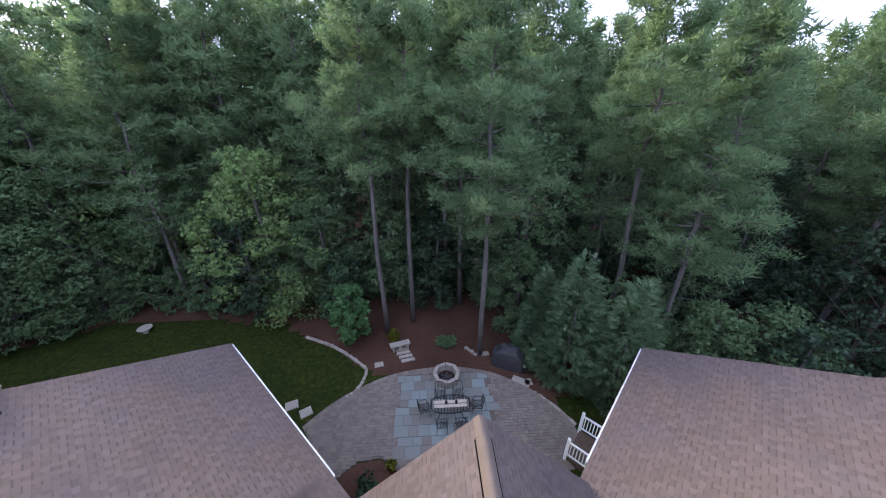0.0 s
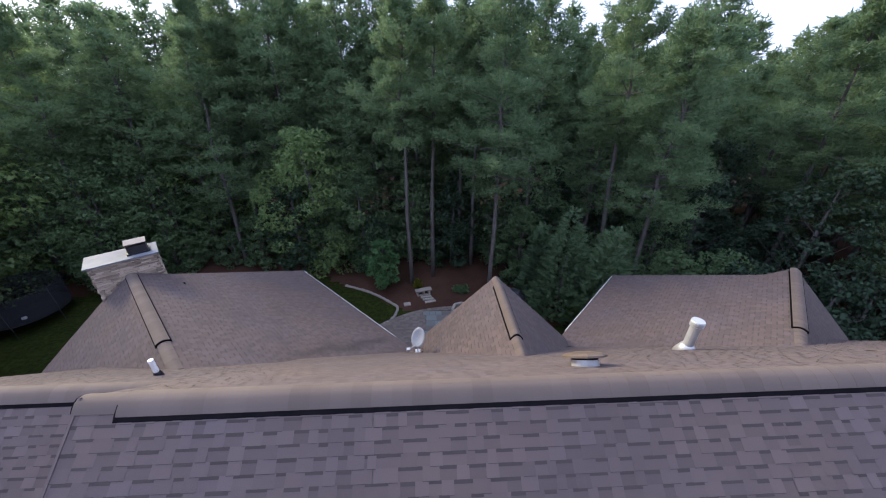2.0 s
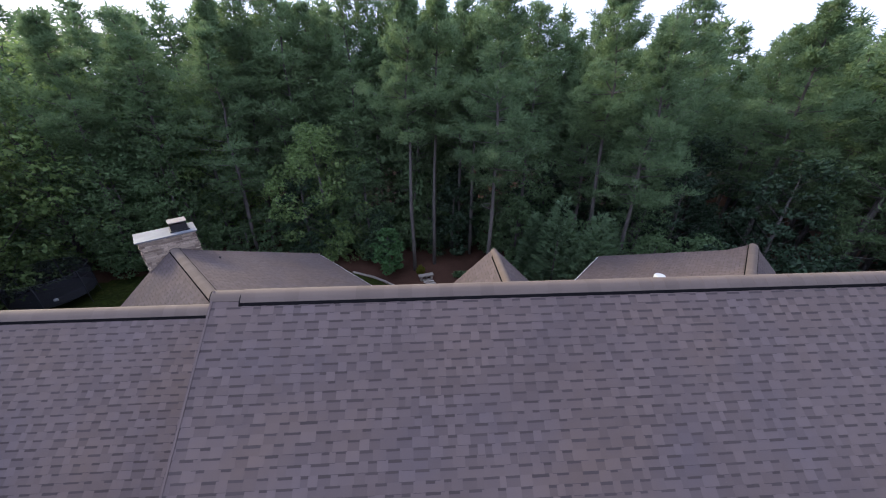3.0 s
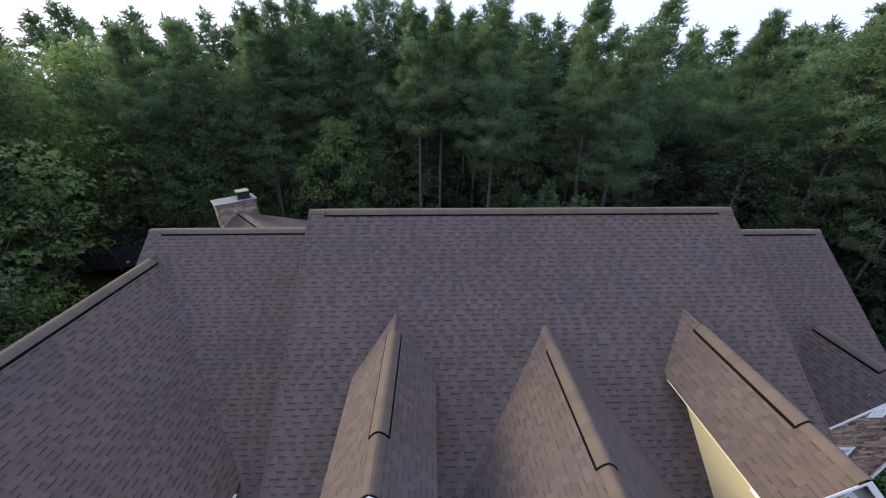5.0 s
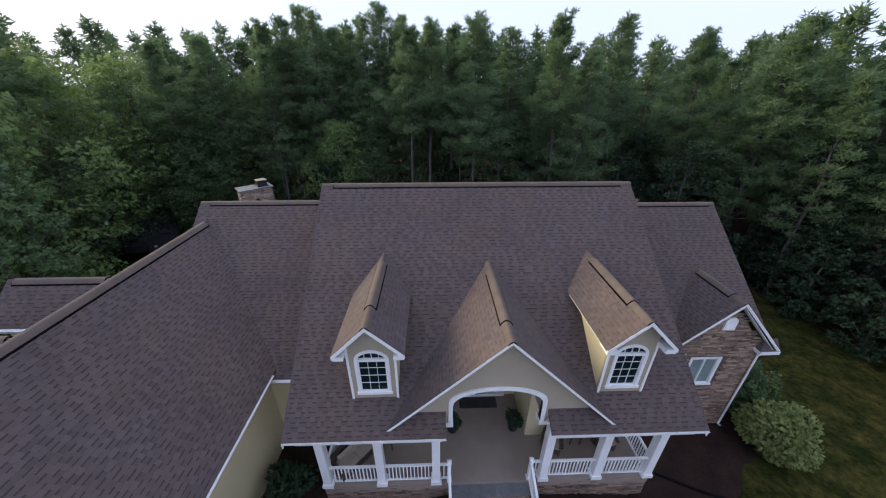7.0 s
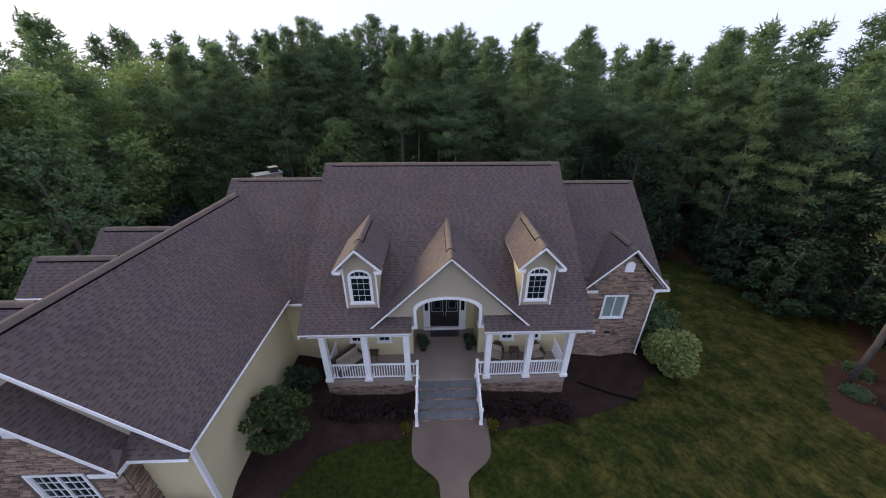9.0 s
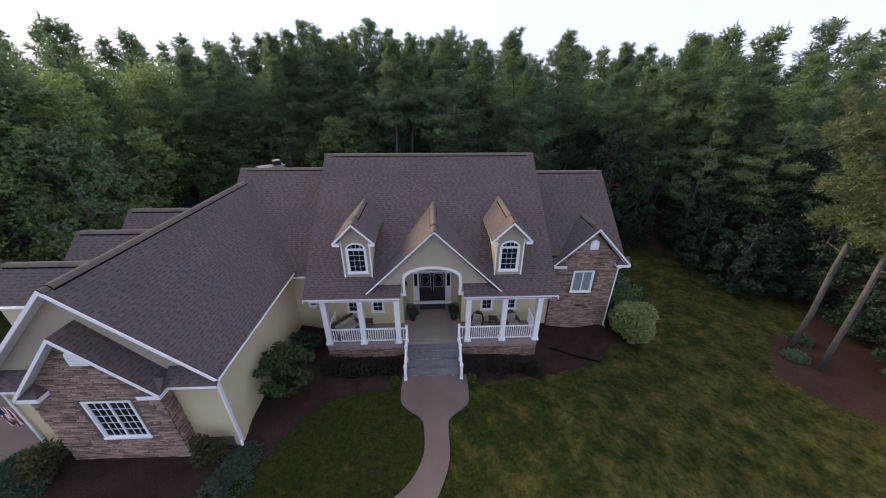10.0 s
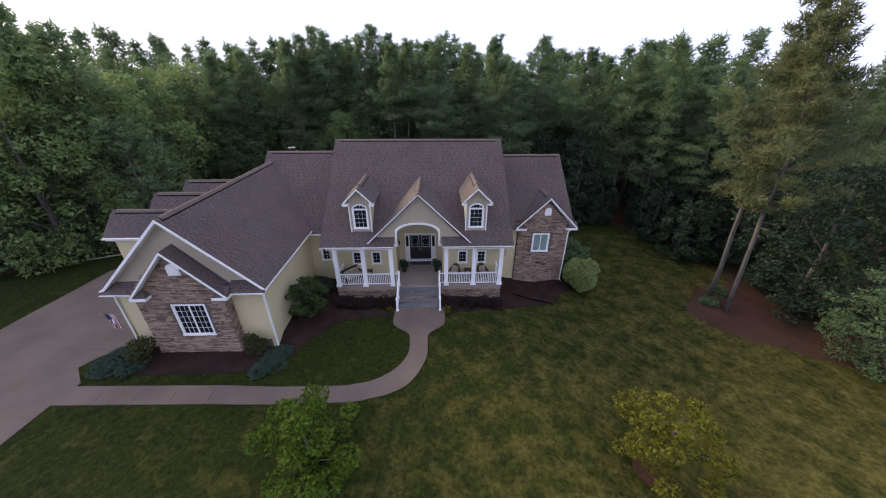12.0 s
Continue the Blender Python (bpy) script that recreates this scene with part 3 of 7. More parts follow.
# rear middle gable
for side in (-1, 1):
    roof("rear_gable", [(-0.08 + side * 3.5, 8.0, 3.72), (-0.08 + side * 3.5, 13.9, 3.72), (-0.08, 13.9, 7.22), (-0.08, 8.0, 7.22)], 46 + side, thick=0.09)

cap((-6.05, RY, RZ), (6.05, RY, RZ), MAIN_RISE, 0.185, 0.028)
cap((-12.1, LWY, LWZ), (-6.6, LWY, LWZ), 0.8, 0.185, 0.028)
cap((6.58, RWY, RWZ), (11.8, RWY, RWZ), 0.8, 0.185, 0.028)
cap((GX, 0.5, GZ), (GX, 3.2, GZ), 0.97)
for dx in (-3.80, 3.98):
    cap((dx, 1.0, 8.14), (dx, 3.6, 8.14), 0.97)
cap((9.93, 3.6, 6.47), (9.93, 5.4, 6.47), 1.0)
cap((AX, -5.3, AZ), (AX, 6.9, AZ), 0.94, 0.19)
for dy in (-2.9, 0.15, 3.1):
    cap((-16.1, dy, 7.93), (-13.1, dy, 7.93), 0.9)
cap(LP(1.0, 15.1, 6.89), LP(1.0, 20.35, 6.89), 0.46, 0.17, 0.07)
cap(RP(1.73, 14.3, 6.66), RP(1.73, 18.9, 6.66), 0.42, 0.17, 0.07)
cap((-0.08, 10.85, 7.22), (-0.08, 13.4, 7.22), 1.0, 0.16, 0.07)
# flat cap shingles from the vents to the ridge ends
for a, b, down in (((-6.56, RY, RZ), (-6.06, RY, RZ), MAIN_RISE), ((6.06, RY, RZ), (6.54, RY, RZ), MAIN_RISE), ((-12.58, LWY, LWZ), (-12.11, LWY, LWZ), 0.8), ((11.81, RWY, RWZ), (12.1, RWY, RWZ), 0.8),
                   ((GX, GY, GZ), (GX, 0.49, GZ), 0.97), ((-3.80, 0.03, 8.14), (-3.80, 0.99, 8.14), 0.97), ((3.98, 0.03, 8.14), (3.98, 0.99, 8.14), 0.97), ((GX, 3.21, GZ), (GX, 4.1, GZ), 0.97),
                   ((9.93, 2.96, 6.47), (9.93, 3.59, 6.47), 1.0), ((AX, -5.57, AZ), (AX, -5.31, AZ), 0.94), (LP(1.0, 13.6, 6.89), LP(1.0, 15.09, 6.89), 0.46), (LP(1.0, 20.36, 6.89), LP(1.0, 20.7, 6.89), 0.46),
                   (RP(1.73, 13.2, 6.66), RP(1.73, 14.29, 6.66), 0.42), (RP(1.73, 18.91, 6.66), RP(1.73, 19.24, 6.66), 0.42), ((-0.08, 9.95, 7.22), (-0.08, 10.84, 7.22), 1.0), ((-0.08, 13.41, 7.22), (-0.08, 13.89, 7.22), 1.0)):
    cap(a, b, down, 0.15, 0.016)


# ---- house walls ----
def wall(name, p0, p1, z0, z1, openings=(), material=YELLOW, t=0.2, label="", top=None):
    """An upright wall from p0 to p1 (outer face on its right-hand side, seen from above), with openings (u0, u1, z0, z1).
    top: (u, z) points of a gable above z1."""
    a, b = Vector((*p0, 0)), Vector((*p1, 0))
    d = (b - a).normalized()
    inward = Vector((-d.y, d.x, 0))
    length = (b - a).length
    sh = Shape()
    m = Matrix.Translation(a) @ Matrix(((d.x, inward.x, 0, 0), (d.y, inward.y, 0, 0), (0, 0, 1, 0), (0, 0, 0, 1)))
    cuts = sorted({0.0, length, *[c for o in openings for c in o[:2]]})
    for u0, u1 in zip(cuts, cuts[1:]):
        holes = sorted((o[2], o[3]) for o in openings if o[0] <= u0 + 1e-6 and o[1] >= u1 - 1e-6)
        z = z0
        for h0, h1 in holes + [(z1, z1)]:
            if h0 - z > 1e-3:
                sh.box(u0, u1, 0, t, z, h0, m)
            z = h1
    if top:
        sh.slab([m @ Vector((u, 0, z)) for u, z in top], m.to_3x3() @ Vector((0, t, 0)))
    part(name, sh, material, house, label)
    return m


def window(m, u0, u1, z0, z1, cols=3, rows=4, casing=0.11, leaves=1, arch=0.0, blind=False):
    """A window in a wall's opening: casing, sill, sashes with bars, panes. m: the wall's own axes."""
    holder = new("window")
    holder.parent = house
    fr = Shape()
    if arch:
        k = 10
        half = (u1 - u0) / 2
        outer, inner = ([(u0 + half - (half + c) * math.cos(math.pi * i / k), z1 + (arch + c) * math.sin(math.pi * i / k)) for i in range(k + 1)] for c in (casing, 0))
        for i in range(k):
            q = [m @ Vector((u, -0.03, z)) for u, z in (outer[i], outer[i + 1], inner[i + 1], inner[i])]
            fr.slab(q, m.to_3x3() @ Vector((0, 0.08, 0)))
        fr.box(u0, u1, -0.02, 0.05, z1 - 0.05, z1 + 0.05, m)
        for i in (0.25, 0.5, 0.75):
            fr.box(u0 + (u1 - u0) * i - 0.008, u0 + (u1 - u0) * i + 0.008, 0.02, 0.05, z1, z1 + arch * 2 * math.sqrt(i - i * i) - 0.01, m)
    else:
        fr.box(u0 - casing, u1 + casing, -0.03, 0.05, z1, z1 + casing, m)
    fr.box(u0 - casing, u0, -0.03, 0.05, z0, z1, m)
    fr.box(u1, u1 + casing, -0.03, 0.05, z0, z1, m)
    part("window_frame", fr, WHITE, holder, "white painted casing")
    part("window_sill", Shape().box(u0 - casing - 0.03, u1 + casing + 0.03, -0.06, 0.05, z0 - 0.09, z0, m), WHITE, holder)
    w = (u1 - u0) / leaves
    for k in range(leaves):
        a, b = u0 + k * w, u0 + (k + 1) * w
        e = 0.03
        sa = Shape().box(a, a + e, 0.0, 0.06, z0, z1, m).box(b - e, b, 0.0, 0.06, z0, z1, m).box(a + e, b - e, 0.0, 0.06, z0, z0 + e, m).box(a + e, b - e, 0.0, 0.06, z1 - e, z1, m)
        for i in range(1, cols):
            x = a + e + (b - a - 2 * e) * i / cols
            sa.box(x - 0.0045, x + 0.0045, 0.025, 0.05, z0 + e, z1 - e, m)
        for j in range(1, rows):
            z = z0 + e + (z1 - z0 - 2 * e) * j / rows
            sa.box(a + e, b - e, 0.026, 0.049, z - 0.0045, z + 0.0045, m)
        part("sash", sa, WHITE, holder)
        part("pane", Shape().box(a + e, b - e, 0.051, 0.057, z0 + e, z1 - e, m), BLIND if blind else GLASS, holder, "pale blue-green blind behind glass" if blind else "dark reflecting glass")
    if arch:
        k = 10
        pts = [(u0 + (u1 - u0) * (0.5 - 0.5 * math.cos(math.pi * i / k)), z1 + arch * math.sin(math.pi * i / k)) for i in range(k + 1)]
        part("pane", Shape().slab([m @ Vector((u, 0.051, z)) for u, z in pts], m.to_3x3() @ Vector((0, 0.006, 0))), GLASS, holder)
    return holder


# front walls behind the porch and round the entrance recess
PY = 1.78
for x0, x1, openings in ((-6.2, -1.754, ((1.19, 1.77, 1.75, 2.68), (2.63, 3.21, 1.75, 2.68))), (1.754, 6.2, ((1.24, 1.82, 1.75, 2.68), (2.68, 3.26, 1.75, 2.68)))):
    m = wall("wall", (x0, PY), (x1, PY), 0.0, 4.6, list(openings))
    for o in openings:
        window(m, *o, 2, 3, casing=0.09)
wall("wall", (-6.2, 2.346), (-6.2, PY + 0.004), 0.0, 4.2)
wall("wall", (6.2, PY + 0.004), (6.2, 3.2), -1.0, 4.2)
wall("wall", (-1.75, PY - 0.004), (-1.75, 3.8), 0.0, 5.2)
wall("wall", (1.75, 3.8), (1.75, PY - 0.004), 0.0, 5.2)
m = wall("wall", (-1.75, 3.8), (1.75, 3.8), 0.0, 5.2, [(0.5, 3.0, PF, 3.32)])
# left wing front, garage side and front, right wing
m = wall("wall", (-8.3, 2.35), (-6.2, 2.35), -0.2, 4.2, [(0.83, 1.40, 1.82, 3.02)])
window(m, 0.83, 1.40, 1.82, 3.02, 2, 3)
wall("wall", (-8.3, -5.2), (-8.3, 2.35), -0.2, 4.5)
m = wall("wall", (-16.2, -5.15), (-8.3, -5.15), -0.2, 4.35, (), YELLOW)
wall("gable_wall", (-16.2, -5.15), (-8.3, -5.15), 4.35, 4.4, (), BEIGE, top=[(0.0, 4.4), (7.9, 4.4), (4.0, 8.15)])
wall("wall", (-16.2, 8.0), (-16.2, -5.15), -0.2, 4.3)
GX0, GX1, GYF = -14.66, -10.06, -5.65
m = wall("wall", (GX0, GYF), (GX1, GYF), 0.0, 4.3, [(1.78, 3.38, 1.55, 3.5)], MORTAR, top=[(0.0, 4.3), (4.6, 4.3), (2.46, 6.62), (2.14, 6.62)])
GARAGE_WALL = m
window(m, 1.78, 3.38, 1.55, 3.5, 3, 5, casing=0.085, leaves=2)
wall("wall", (GX1, GYF), (GX1, -5.15), 0.0, 4.3, (), MORTAR)
wall("wall", (GX0, -5.15), (GX0, GYF), 0.0, 4.3, (), MORTAR)
m = wall("wall", (7.75, 3.25), (11.85, 3.25), -1.4, 4.0, [(1.35, 2.5, 1.9, 3.35)], MORTAR, top=[(0, 4.0), (4.1, 4.0), (2.1, 6.1)])
WING_WALL = m
window(m, 1.35, 2.5, 1.9, 3.35, 1, 1, leaves=2, blind=True)
m = wall("wall", (11.85, 3.25), (11.85, 13.4), -1.6, 3.7, (), MORTAR, top=[(0, 3.7), (10.15, 3.7), (5.27, 8.2)])
wall("wall", (7.75, 6.0), (7.75, 3.25), -1.4, 4.0, (), MORTAR)
wall("wall", (6.2, 3.4), (7.75, 3.4), -1.4, 4.2)
wall("wall", (-12.3, 13.3), (-12.3, 2.3), -0.8, 3.6, (), YELLOW, top=[(0, 3.6), (11.0, 3.6), (11.0, 4.1), (5.3, 8.6)])
wall("wall", (6.3, 13.3), (-6.3, 13.3), -1.2, 3.6)
# main gable ends above the wings
wall("wall", (-6.3, 13.0), (-6.3, 0.4), 3.0, 3.9, (), BEIGE, top=[(0, 3.9), (12.6, 3.9), (12.6, 4.6), (6.16, 9.75)])
wall("wall", (6.3, 0.4), (6.3, 13.0), 3.0, 3.9, (), BEIGE, top=[(0, 4.6), (0, 3.9), (12.6, 3.9), (6.44, 9.75)])
# diagonal wings
for P, q0, q1, s1, rz in ((LP, 7.1, -1.9, 20.2, 3.9), (RP, 7.4, -0.6, 18.0, 3.9)):
    a, b, c, d = P(q0, 13, 0)[:2], P(q0, s1, 0)[:2], P(q1, s1, 0)[:2], P(q1, 14, 0)[:2]
    mid = (q0 - q1)
    pts = [(0, rz), (mid, rz), ((2.9 if P is LP else 5.67), rz + 2.6)]
    for e, f, tp in ((a, b, None), (b, c, pts), (c, d, None)):
        wall("wall", e, f, -1.6, rz, (), YELLOW, top=tp) if P is RP else wall("wall", f, e, -1.6, rz, (), YELLOW, top=tp)


# ---- porch ----
PX = (-5.84, -3.90, -1.94, 1.97, 3.96, 5.88)
part("porch_floor", Shape().box(-6.0, 6.0, 0.05, 3.8, 0.40, PF), PORCH, house, "brown-grey concrete porch floor")
for x0, x1 in ((-6.0, -1.45), (1.45, 6.0)):
    part("porch_base", Shape().box(x0, x1, 0.10, 0.4, -0.9, PF - 0.04), MORTAR, house)
for x in PX:
    z1 = 4.02 if abs(x) > 2.5 else 4.35
    sh = Shape().box(x - 0.14, x + 0.14, 0.02, 0.30, PF, z1).box(x - 0.19, x + 0.19, -0.03, 0.35, PF, PF + 0.16).box(x - 0.18, x + 0.18, -0.02, 0.34, z1 - 0.16, z1)
    part("column", sh, WHITE, house, "square white porch column")
for x0, x1 in ((-6.2, -1.75), (1.75, 6.2)):
    part("porch_beam", Shape().box(x0, x1, -0.02, 0.34, 4.02, 4.2), WHITE, house)




# ---- house trim and details ----
def rake(a, b, h=0.2, t=0.05, inward=(0, 1, 0)):
    """A white board under a sloping roof edge from a to b."""
    a, b = Vector(a), Vector(b)
    n = Vector(inward)
    off = -n * 0.012
    q = [a + off, b + off, b + off - Vector((0, 0, h)), a + off - Vector((0, 0, h))]
    return part("rake_board", Shape().slab(q, n * t), WHITE, house, "white rake board")


def gutter(a, b, drop=0.02, w=1.0):
    """A white half-open gutter along an eave, with brackets."""
    a, b = Vector(a) - Vector((0, 0, drop)), Vector(b) - Vector((0, 0, drop))
    d = (b - a).normalized()
    s = d.cross(Vector((0, 0, 1)))
    sh = Shape()
    prof = [(i * w, (0.55 if w < 0.7 else 0.75) * j) for i, j in [(0.0, 0.0), (0.0, -0.13), (0.08, -0.13), (0.13, -0.02), (0.13, 0.0), (0.115, 0.0), (0.07, -0.115), (0.012, -0.115), (0.012, 0.0)]]
    k = len(prof)
    pts = [e + s * i + Vector((0, 0, j)) for e in (a, b) for i, j in prof]
    sh.add(pts, [(i, (i + 1) % k, (i + 1) % k + k, i + k) for i in range(k)] + [tuple(range(k))[::-1], tuple(range(k, 2 * k))])
    n = int((b - a).length / 0.9)
    for i in range(1, n):
        c = a + d * ((b - a).length * i / n)
        sh.beam(c + s * 0.0 + Vector((0, 0, 0.006)), c + s * 0.135 * w + Vector((0, 0, 0.006)), 0.03, 0.008)
    return part("gutter", sh, WHITE, house, "white eave gutter")


def downspout(x, y, z0, z1, dx, dy):
    sh = Shape().tube([((x + dx, y + dy, z1), 0.045), ((x, y, z1 - 0.3), 0.045), ((x, y, z0 + 0.25), 0.045), ((x + dx * 0.8, y + dy * 0.8, z0 + 0.1), 0.045)], 6)
    return part("downspout", sh, WHITE, house, "white downspout")


def eave_return(x, y0, y1, z, side, w=0.85):
    """A little shingled return at the foot of a gable; side: -1 at its left foot, 1 at its right."""
    a, b = (x, x + w) if side < 0 else (x - w, x)
    tip = b if side < 0 else a
    sh = Shape()
    base = [(a, y0, z), (b, y0, z), (b, y1, z), (a, y1, z)]
    inner = a + 0.25 if side < 0 else b - 0.25
    outer = a if side < 0 else b
    sh.add(base + [(outer, y1, z + 0.42), (tip - (0.35 if side < 0 else -0.35), y1, z + 0.42)], [(0, 1, 2, 3), (0, 1, 5, 4) if side < 0 else (1, 0, 5, 4), (1, 2, 5) if side < 0 else (0, 3, 5), (3, 4, 5, 2) if side < 0 else (2, 4, 5, 3), (0, 4, 3) if side < 0 else (1, 4, 2)])
    part("eave_return", sh, SHINGLE, house, "small shingled eave return")
    part("fascia", Shape().box(a, b, y0 - 0.02, y1, z - 0.17, z - 0.004), WHITE, house)


def gable_vent(x, y, z, w, h):
    """An arched white louvre."""
    sh = Shape()
    k = 10
    out = [(x - w / 2, z - h / 2)] + [(x - w / 2 * math.cos(math.pi * i / k), z + h * 0.15 + h * 0.35 * math.sin(math.pi * i / k)) for i in range(k + 1)] + [(x + w / 2, z - h / 2)]
    sh.slab([(a, y - 0.05, b) for a, b in out], (0, 0.06, 0))
    for i in range(6):
        zz = z - h * 0.40 + i * h * 0.11
        sh.beam((x - w * 0.38, y - 0.06, zz), (x + w * 0.38, y - 0.06, zz), 0.03, h * 0.06)
    return part("gable_vent", sh, WHITE, house, "white arched gable vent")


# main eave and rakes
gutter((-6.56, E1, EZ), (-1.62, E1, EZ), w=0.35)
gutter((1.62, E1, EZ), (6.54, E1, EZ), w=0.35)
for x in (-6.56, 6.54):
    i = (1, 0, 0) if x < 0 else (-1, 0, 0)
    rake((x, E1, EZ - 0.11), (x, RY, RZ - 0.11), 0.16, 0.04, i)
    part("rake_edge", Shape().beam((x + i[0] * 0.03, E1, EZ + 0.012), (x + i[0] * 0.03, RY, RZ + 0.012), 0.03, 0.014), SHINGLE, house, "pale shingle strip along the rake")
    rake((x, REAR_Y, RZ - REAR_RISE * (REAR_Y - RY) - 0.11), (x, RY, RZ - 0.11), 0.16, 0.04, i)
for x, y0, z0, y1, z1, i in ((-12.58, 1.95, 4.18, LWY, LWZ, 1), (-12.58, 13.6, LWZ - 5.04, LWY, LWZ, 1), (12.1, 3.5, RWZ - 0.81 * 5.02, RWY, RWZ, -1), (12.1, 13.6, RWZ - 4.57, RWY, RWZ, -1)):
    rake((x, y0, z0 - 0.11), (x, y1, z1 - 0.11), 0.16, 0.04, (i, 0, 0))
gutter((-8.0, 1.95, LWZ - 0.797 * 6.05), (-6.4, 1.95, LWZ - 0.797 * 6.05))
gutter((AX + 4.2, -5.58, AE), (AX + 4.2, 1.95, AE), w=0.5)
gutter((AX - 4.2, 7.6, AE), (AX - 4.2, -5.58, AE))
# front gable: wall with an arched opening, rakes, trim
HALF, SPRING, RISE, SILL = 1.40, 5.05, 0.62, 4.2
arch = [(-HALF, SILL), (-HALF, SPRING)] + [(-HALF * math.cos(math.pi * i / 14), SPRING + RISE * math.sin(math.pi * i / 14)) for i in range(1, 14)] + [(HALF, SPRING), (HALF, SILL)]
outer = [(-1.62, SILL), (-1.62, 4.42), (-3.15, 4.42), (GX, 7.62), (3.25, 4.42), (1.62, 4.42), (1.62, SILL)]
sh = Shape().slab([(x, 0.02, z) for x, z in outer + arch[::-1]], (0, 0.16, 0))
part("gable_wall", sh, BEIGE, house, "beige stucco gable with an arched opening")
trim = Shape()
wide = [(x * 1.09 if abs(x) < HALF else x + math.copysign(0.13, x), z + (0.13 if i not in (0, len(arch) - 1) else 0)) for i, (x, z) in enumerate(arch)]
for i in range(len(arch) - 1):
    trim.slab([(x, -0.02, z) for x, z in (arch[i], arch[i + 1], wide[i + 1], wide[i])], (0, 0.22, 0))
for s_ in (-1, 1):
    trim.box(min(s_ * 1.38, s_ * 1.95), max(s_ * 1.38, s_ * 1.95), -0.03, 0.3, SILL - 0.14, SILL + 0.02)
part("arch_trim", trim, WHITE, house, "white arch trim")
for s_ in (-1, 1):
    rake((GX + s_ * GH, GY, GZ - GH * 0.975 - 0.01), (GX, GY, GZ - 0.01), 0.10)
    part("vault_wall", Shape().box(min(s_ * 1.62, s_ * 1.75), max(s_ * 1.62, s_ * 1.75), 0.18, PY, 3.9, 6.0), BEIGE, house)
part("vault_ceiling", Shape().box(-1.62, 1.62, 0.18, 4.1, 5.72, 5.8), WHITE, house)
for x0, x1 in ((-6.2, -1.75), (1.75, 6.2)):
    part("porch_soffit", Shape().box(x0, x1, -0.5, PY - 0.004, 4.06, 4.1), WHITE, house)
# dormers
for dx in (-3.80, 3.98):
    a, b, y, z0 = dx - 0.71, dx + 0.71, 0.38, 4.86
    m = wall("dormer_wall", (a, y), (b, y), z0, 6.62, [(0.29, 1.13, 5.32, 6.62)], BEIGE, 0.12)
    k, sh = 10, Shape()
    ar = [(0.71 - 0.42 * math.cos(math.pi * i / k), 6.62 + 0.30 * math.sin(math.pi * i / k)) for i in range(k + 1)]
    sh.slab([m @ Vector((u, 0, z)) for u, z in [(0, 6.62), (0, 7.35), (0.71, 8.0), (1.42, 7.35), (1.42, 6.62)] + ar[::-1]], (0, 0.12, 0))
    part("dormer_gable", sh, BEIGE, house, "beige dormer gable")
    window(m, 0.29, 1.13, 5.32, 6.62, 3, 4, casing=0.095, arch=0.30)
    for x, s_ in ((a, 1), (b, -1)):
        part("dormer_side", Shape().slab([(x, y + 0.12, z0 - 0.3), (x, y + 0.12, 7.12), (x, 3.2, 7.12)], (s_ * 0.1, 0, 0)), YELLOW, house, "pale yellow dormer side")
        part("corner_board", Shape().box(min(x - s_ * 0.02, x + s_ * 0.05), max(x - s_ * 0.02, x + s_ * 0.05), y - 0.025, y - 0.002, z0, 7.1), WHITE, house)
    for s_ in (-1, 1):
        rake((dx + s_ * 1.02, 0.02, 7.13), (dx, 0.02, 8.13), 0.13)
        part("dormer_soffit", Shape().box(min(dx + s_ * 0.70, dx + s_ * 1.0), max(dx + s_ * 0.70, dx + s_ * 1.0), 0.03, 0.5, 6.95, 7.10), WHITE, house)
        part("fascia", Shape().box(min(dx + s_ * 1.0, dx + s_ * 1.008), max(dx + s_ * 1.0, dx + s_ * 1.008), 0.07, 3.1, 7.02, 7.09), WHITE, house)
# right wing gable
for s_ in (-1, 1):
    rake((9.93 + s_ * 2.42, 2.95, 4.02), (9.93, 2.95, 6.45), 0.14)
    eave_return(9.93 + s_ * 2.42, 2.93, 3.25, 4.0, s_)
gable_vent(9.93, 3.21, 5.30, 0.5, 0.62)
downspout(11.75, 3.14, -1.1, 3.9, 0.3, -0.1)
part("soffit", Shape().slab([(9.93, 2.98, 6.28), (12.2, 2.98, 3.92), (12.2, 3.25, 3.92), (9.93, 3.25, 6.28)], (0, 0, -0.03)), WHITE, house)
part("crawl_vent", Shape().box(9.55, 9.85, 3.165, 3.26, 0.75, 0.88), IRON, house)
# garage front
for s_ in (-1, 1):
    rake((AX + s_ * 4.2, -5.60, AE - 0.01), (AX, -5.60, AZ - 0.01), 0.17)
    rake((AX + s_ * 2.45, -6.10, 4.27), (AX, -6.10, 6.92), 0.15)
    part("soffit", Shape().slab([(AX, -5.56, AZ - 0.15), (AX + s_ * 4.19, -5.56, AE - 0.15), (AX + s_ * 4.19, -5.15, AE - 0.15), (AX, -5.15, AZ - 0.15)], (0, 0, -0.03)), WHITE, house)
    part("soffit", Shape().slab([(AX, -6.06, 6.81), (AX + s_ * 2.44, -6.06, 4.16), (AX + s_ * 2.44, -5.65, 4.16), (AX, -5.65, 6.81)], (0, 0, -0.03)), WHITE, house)
    eave_return(AX + s_ * 2.45, -6.08, -5.65, 4.26, s_, 0.8)
    x0, x1 = (AX + 2.3, AX + 4.2) if s_ > 0 else (AX - 4.2, AX - 2.3)
    roof("pent_roof", [(x0, -5.74, 4.30), (x1, -5.74, 4.30), (x1, -5.12, 4.76), (x0, -5.12, 4.76)], 60 + s_, thick=0.06)
    gutter((x0, -5.74, 4.30), (x1, -5.74, 4.30), w=0.6)
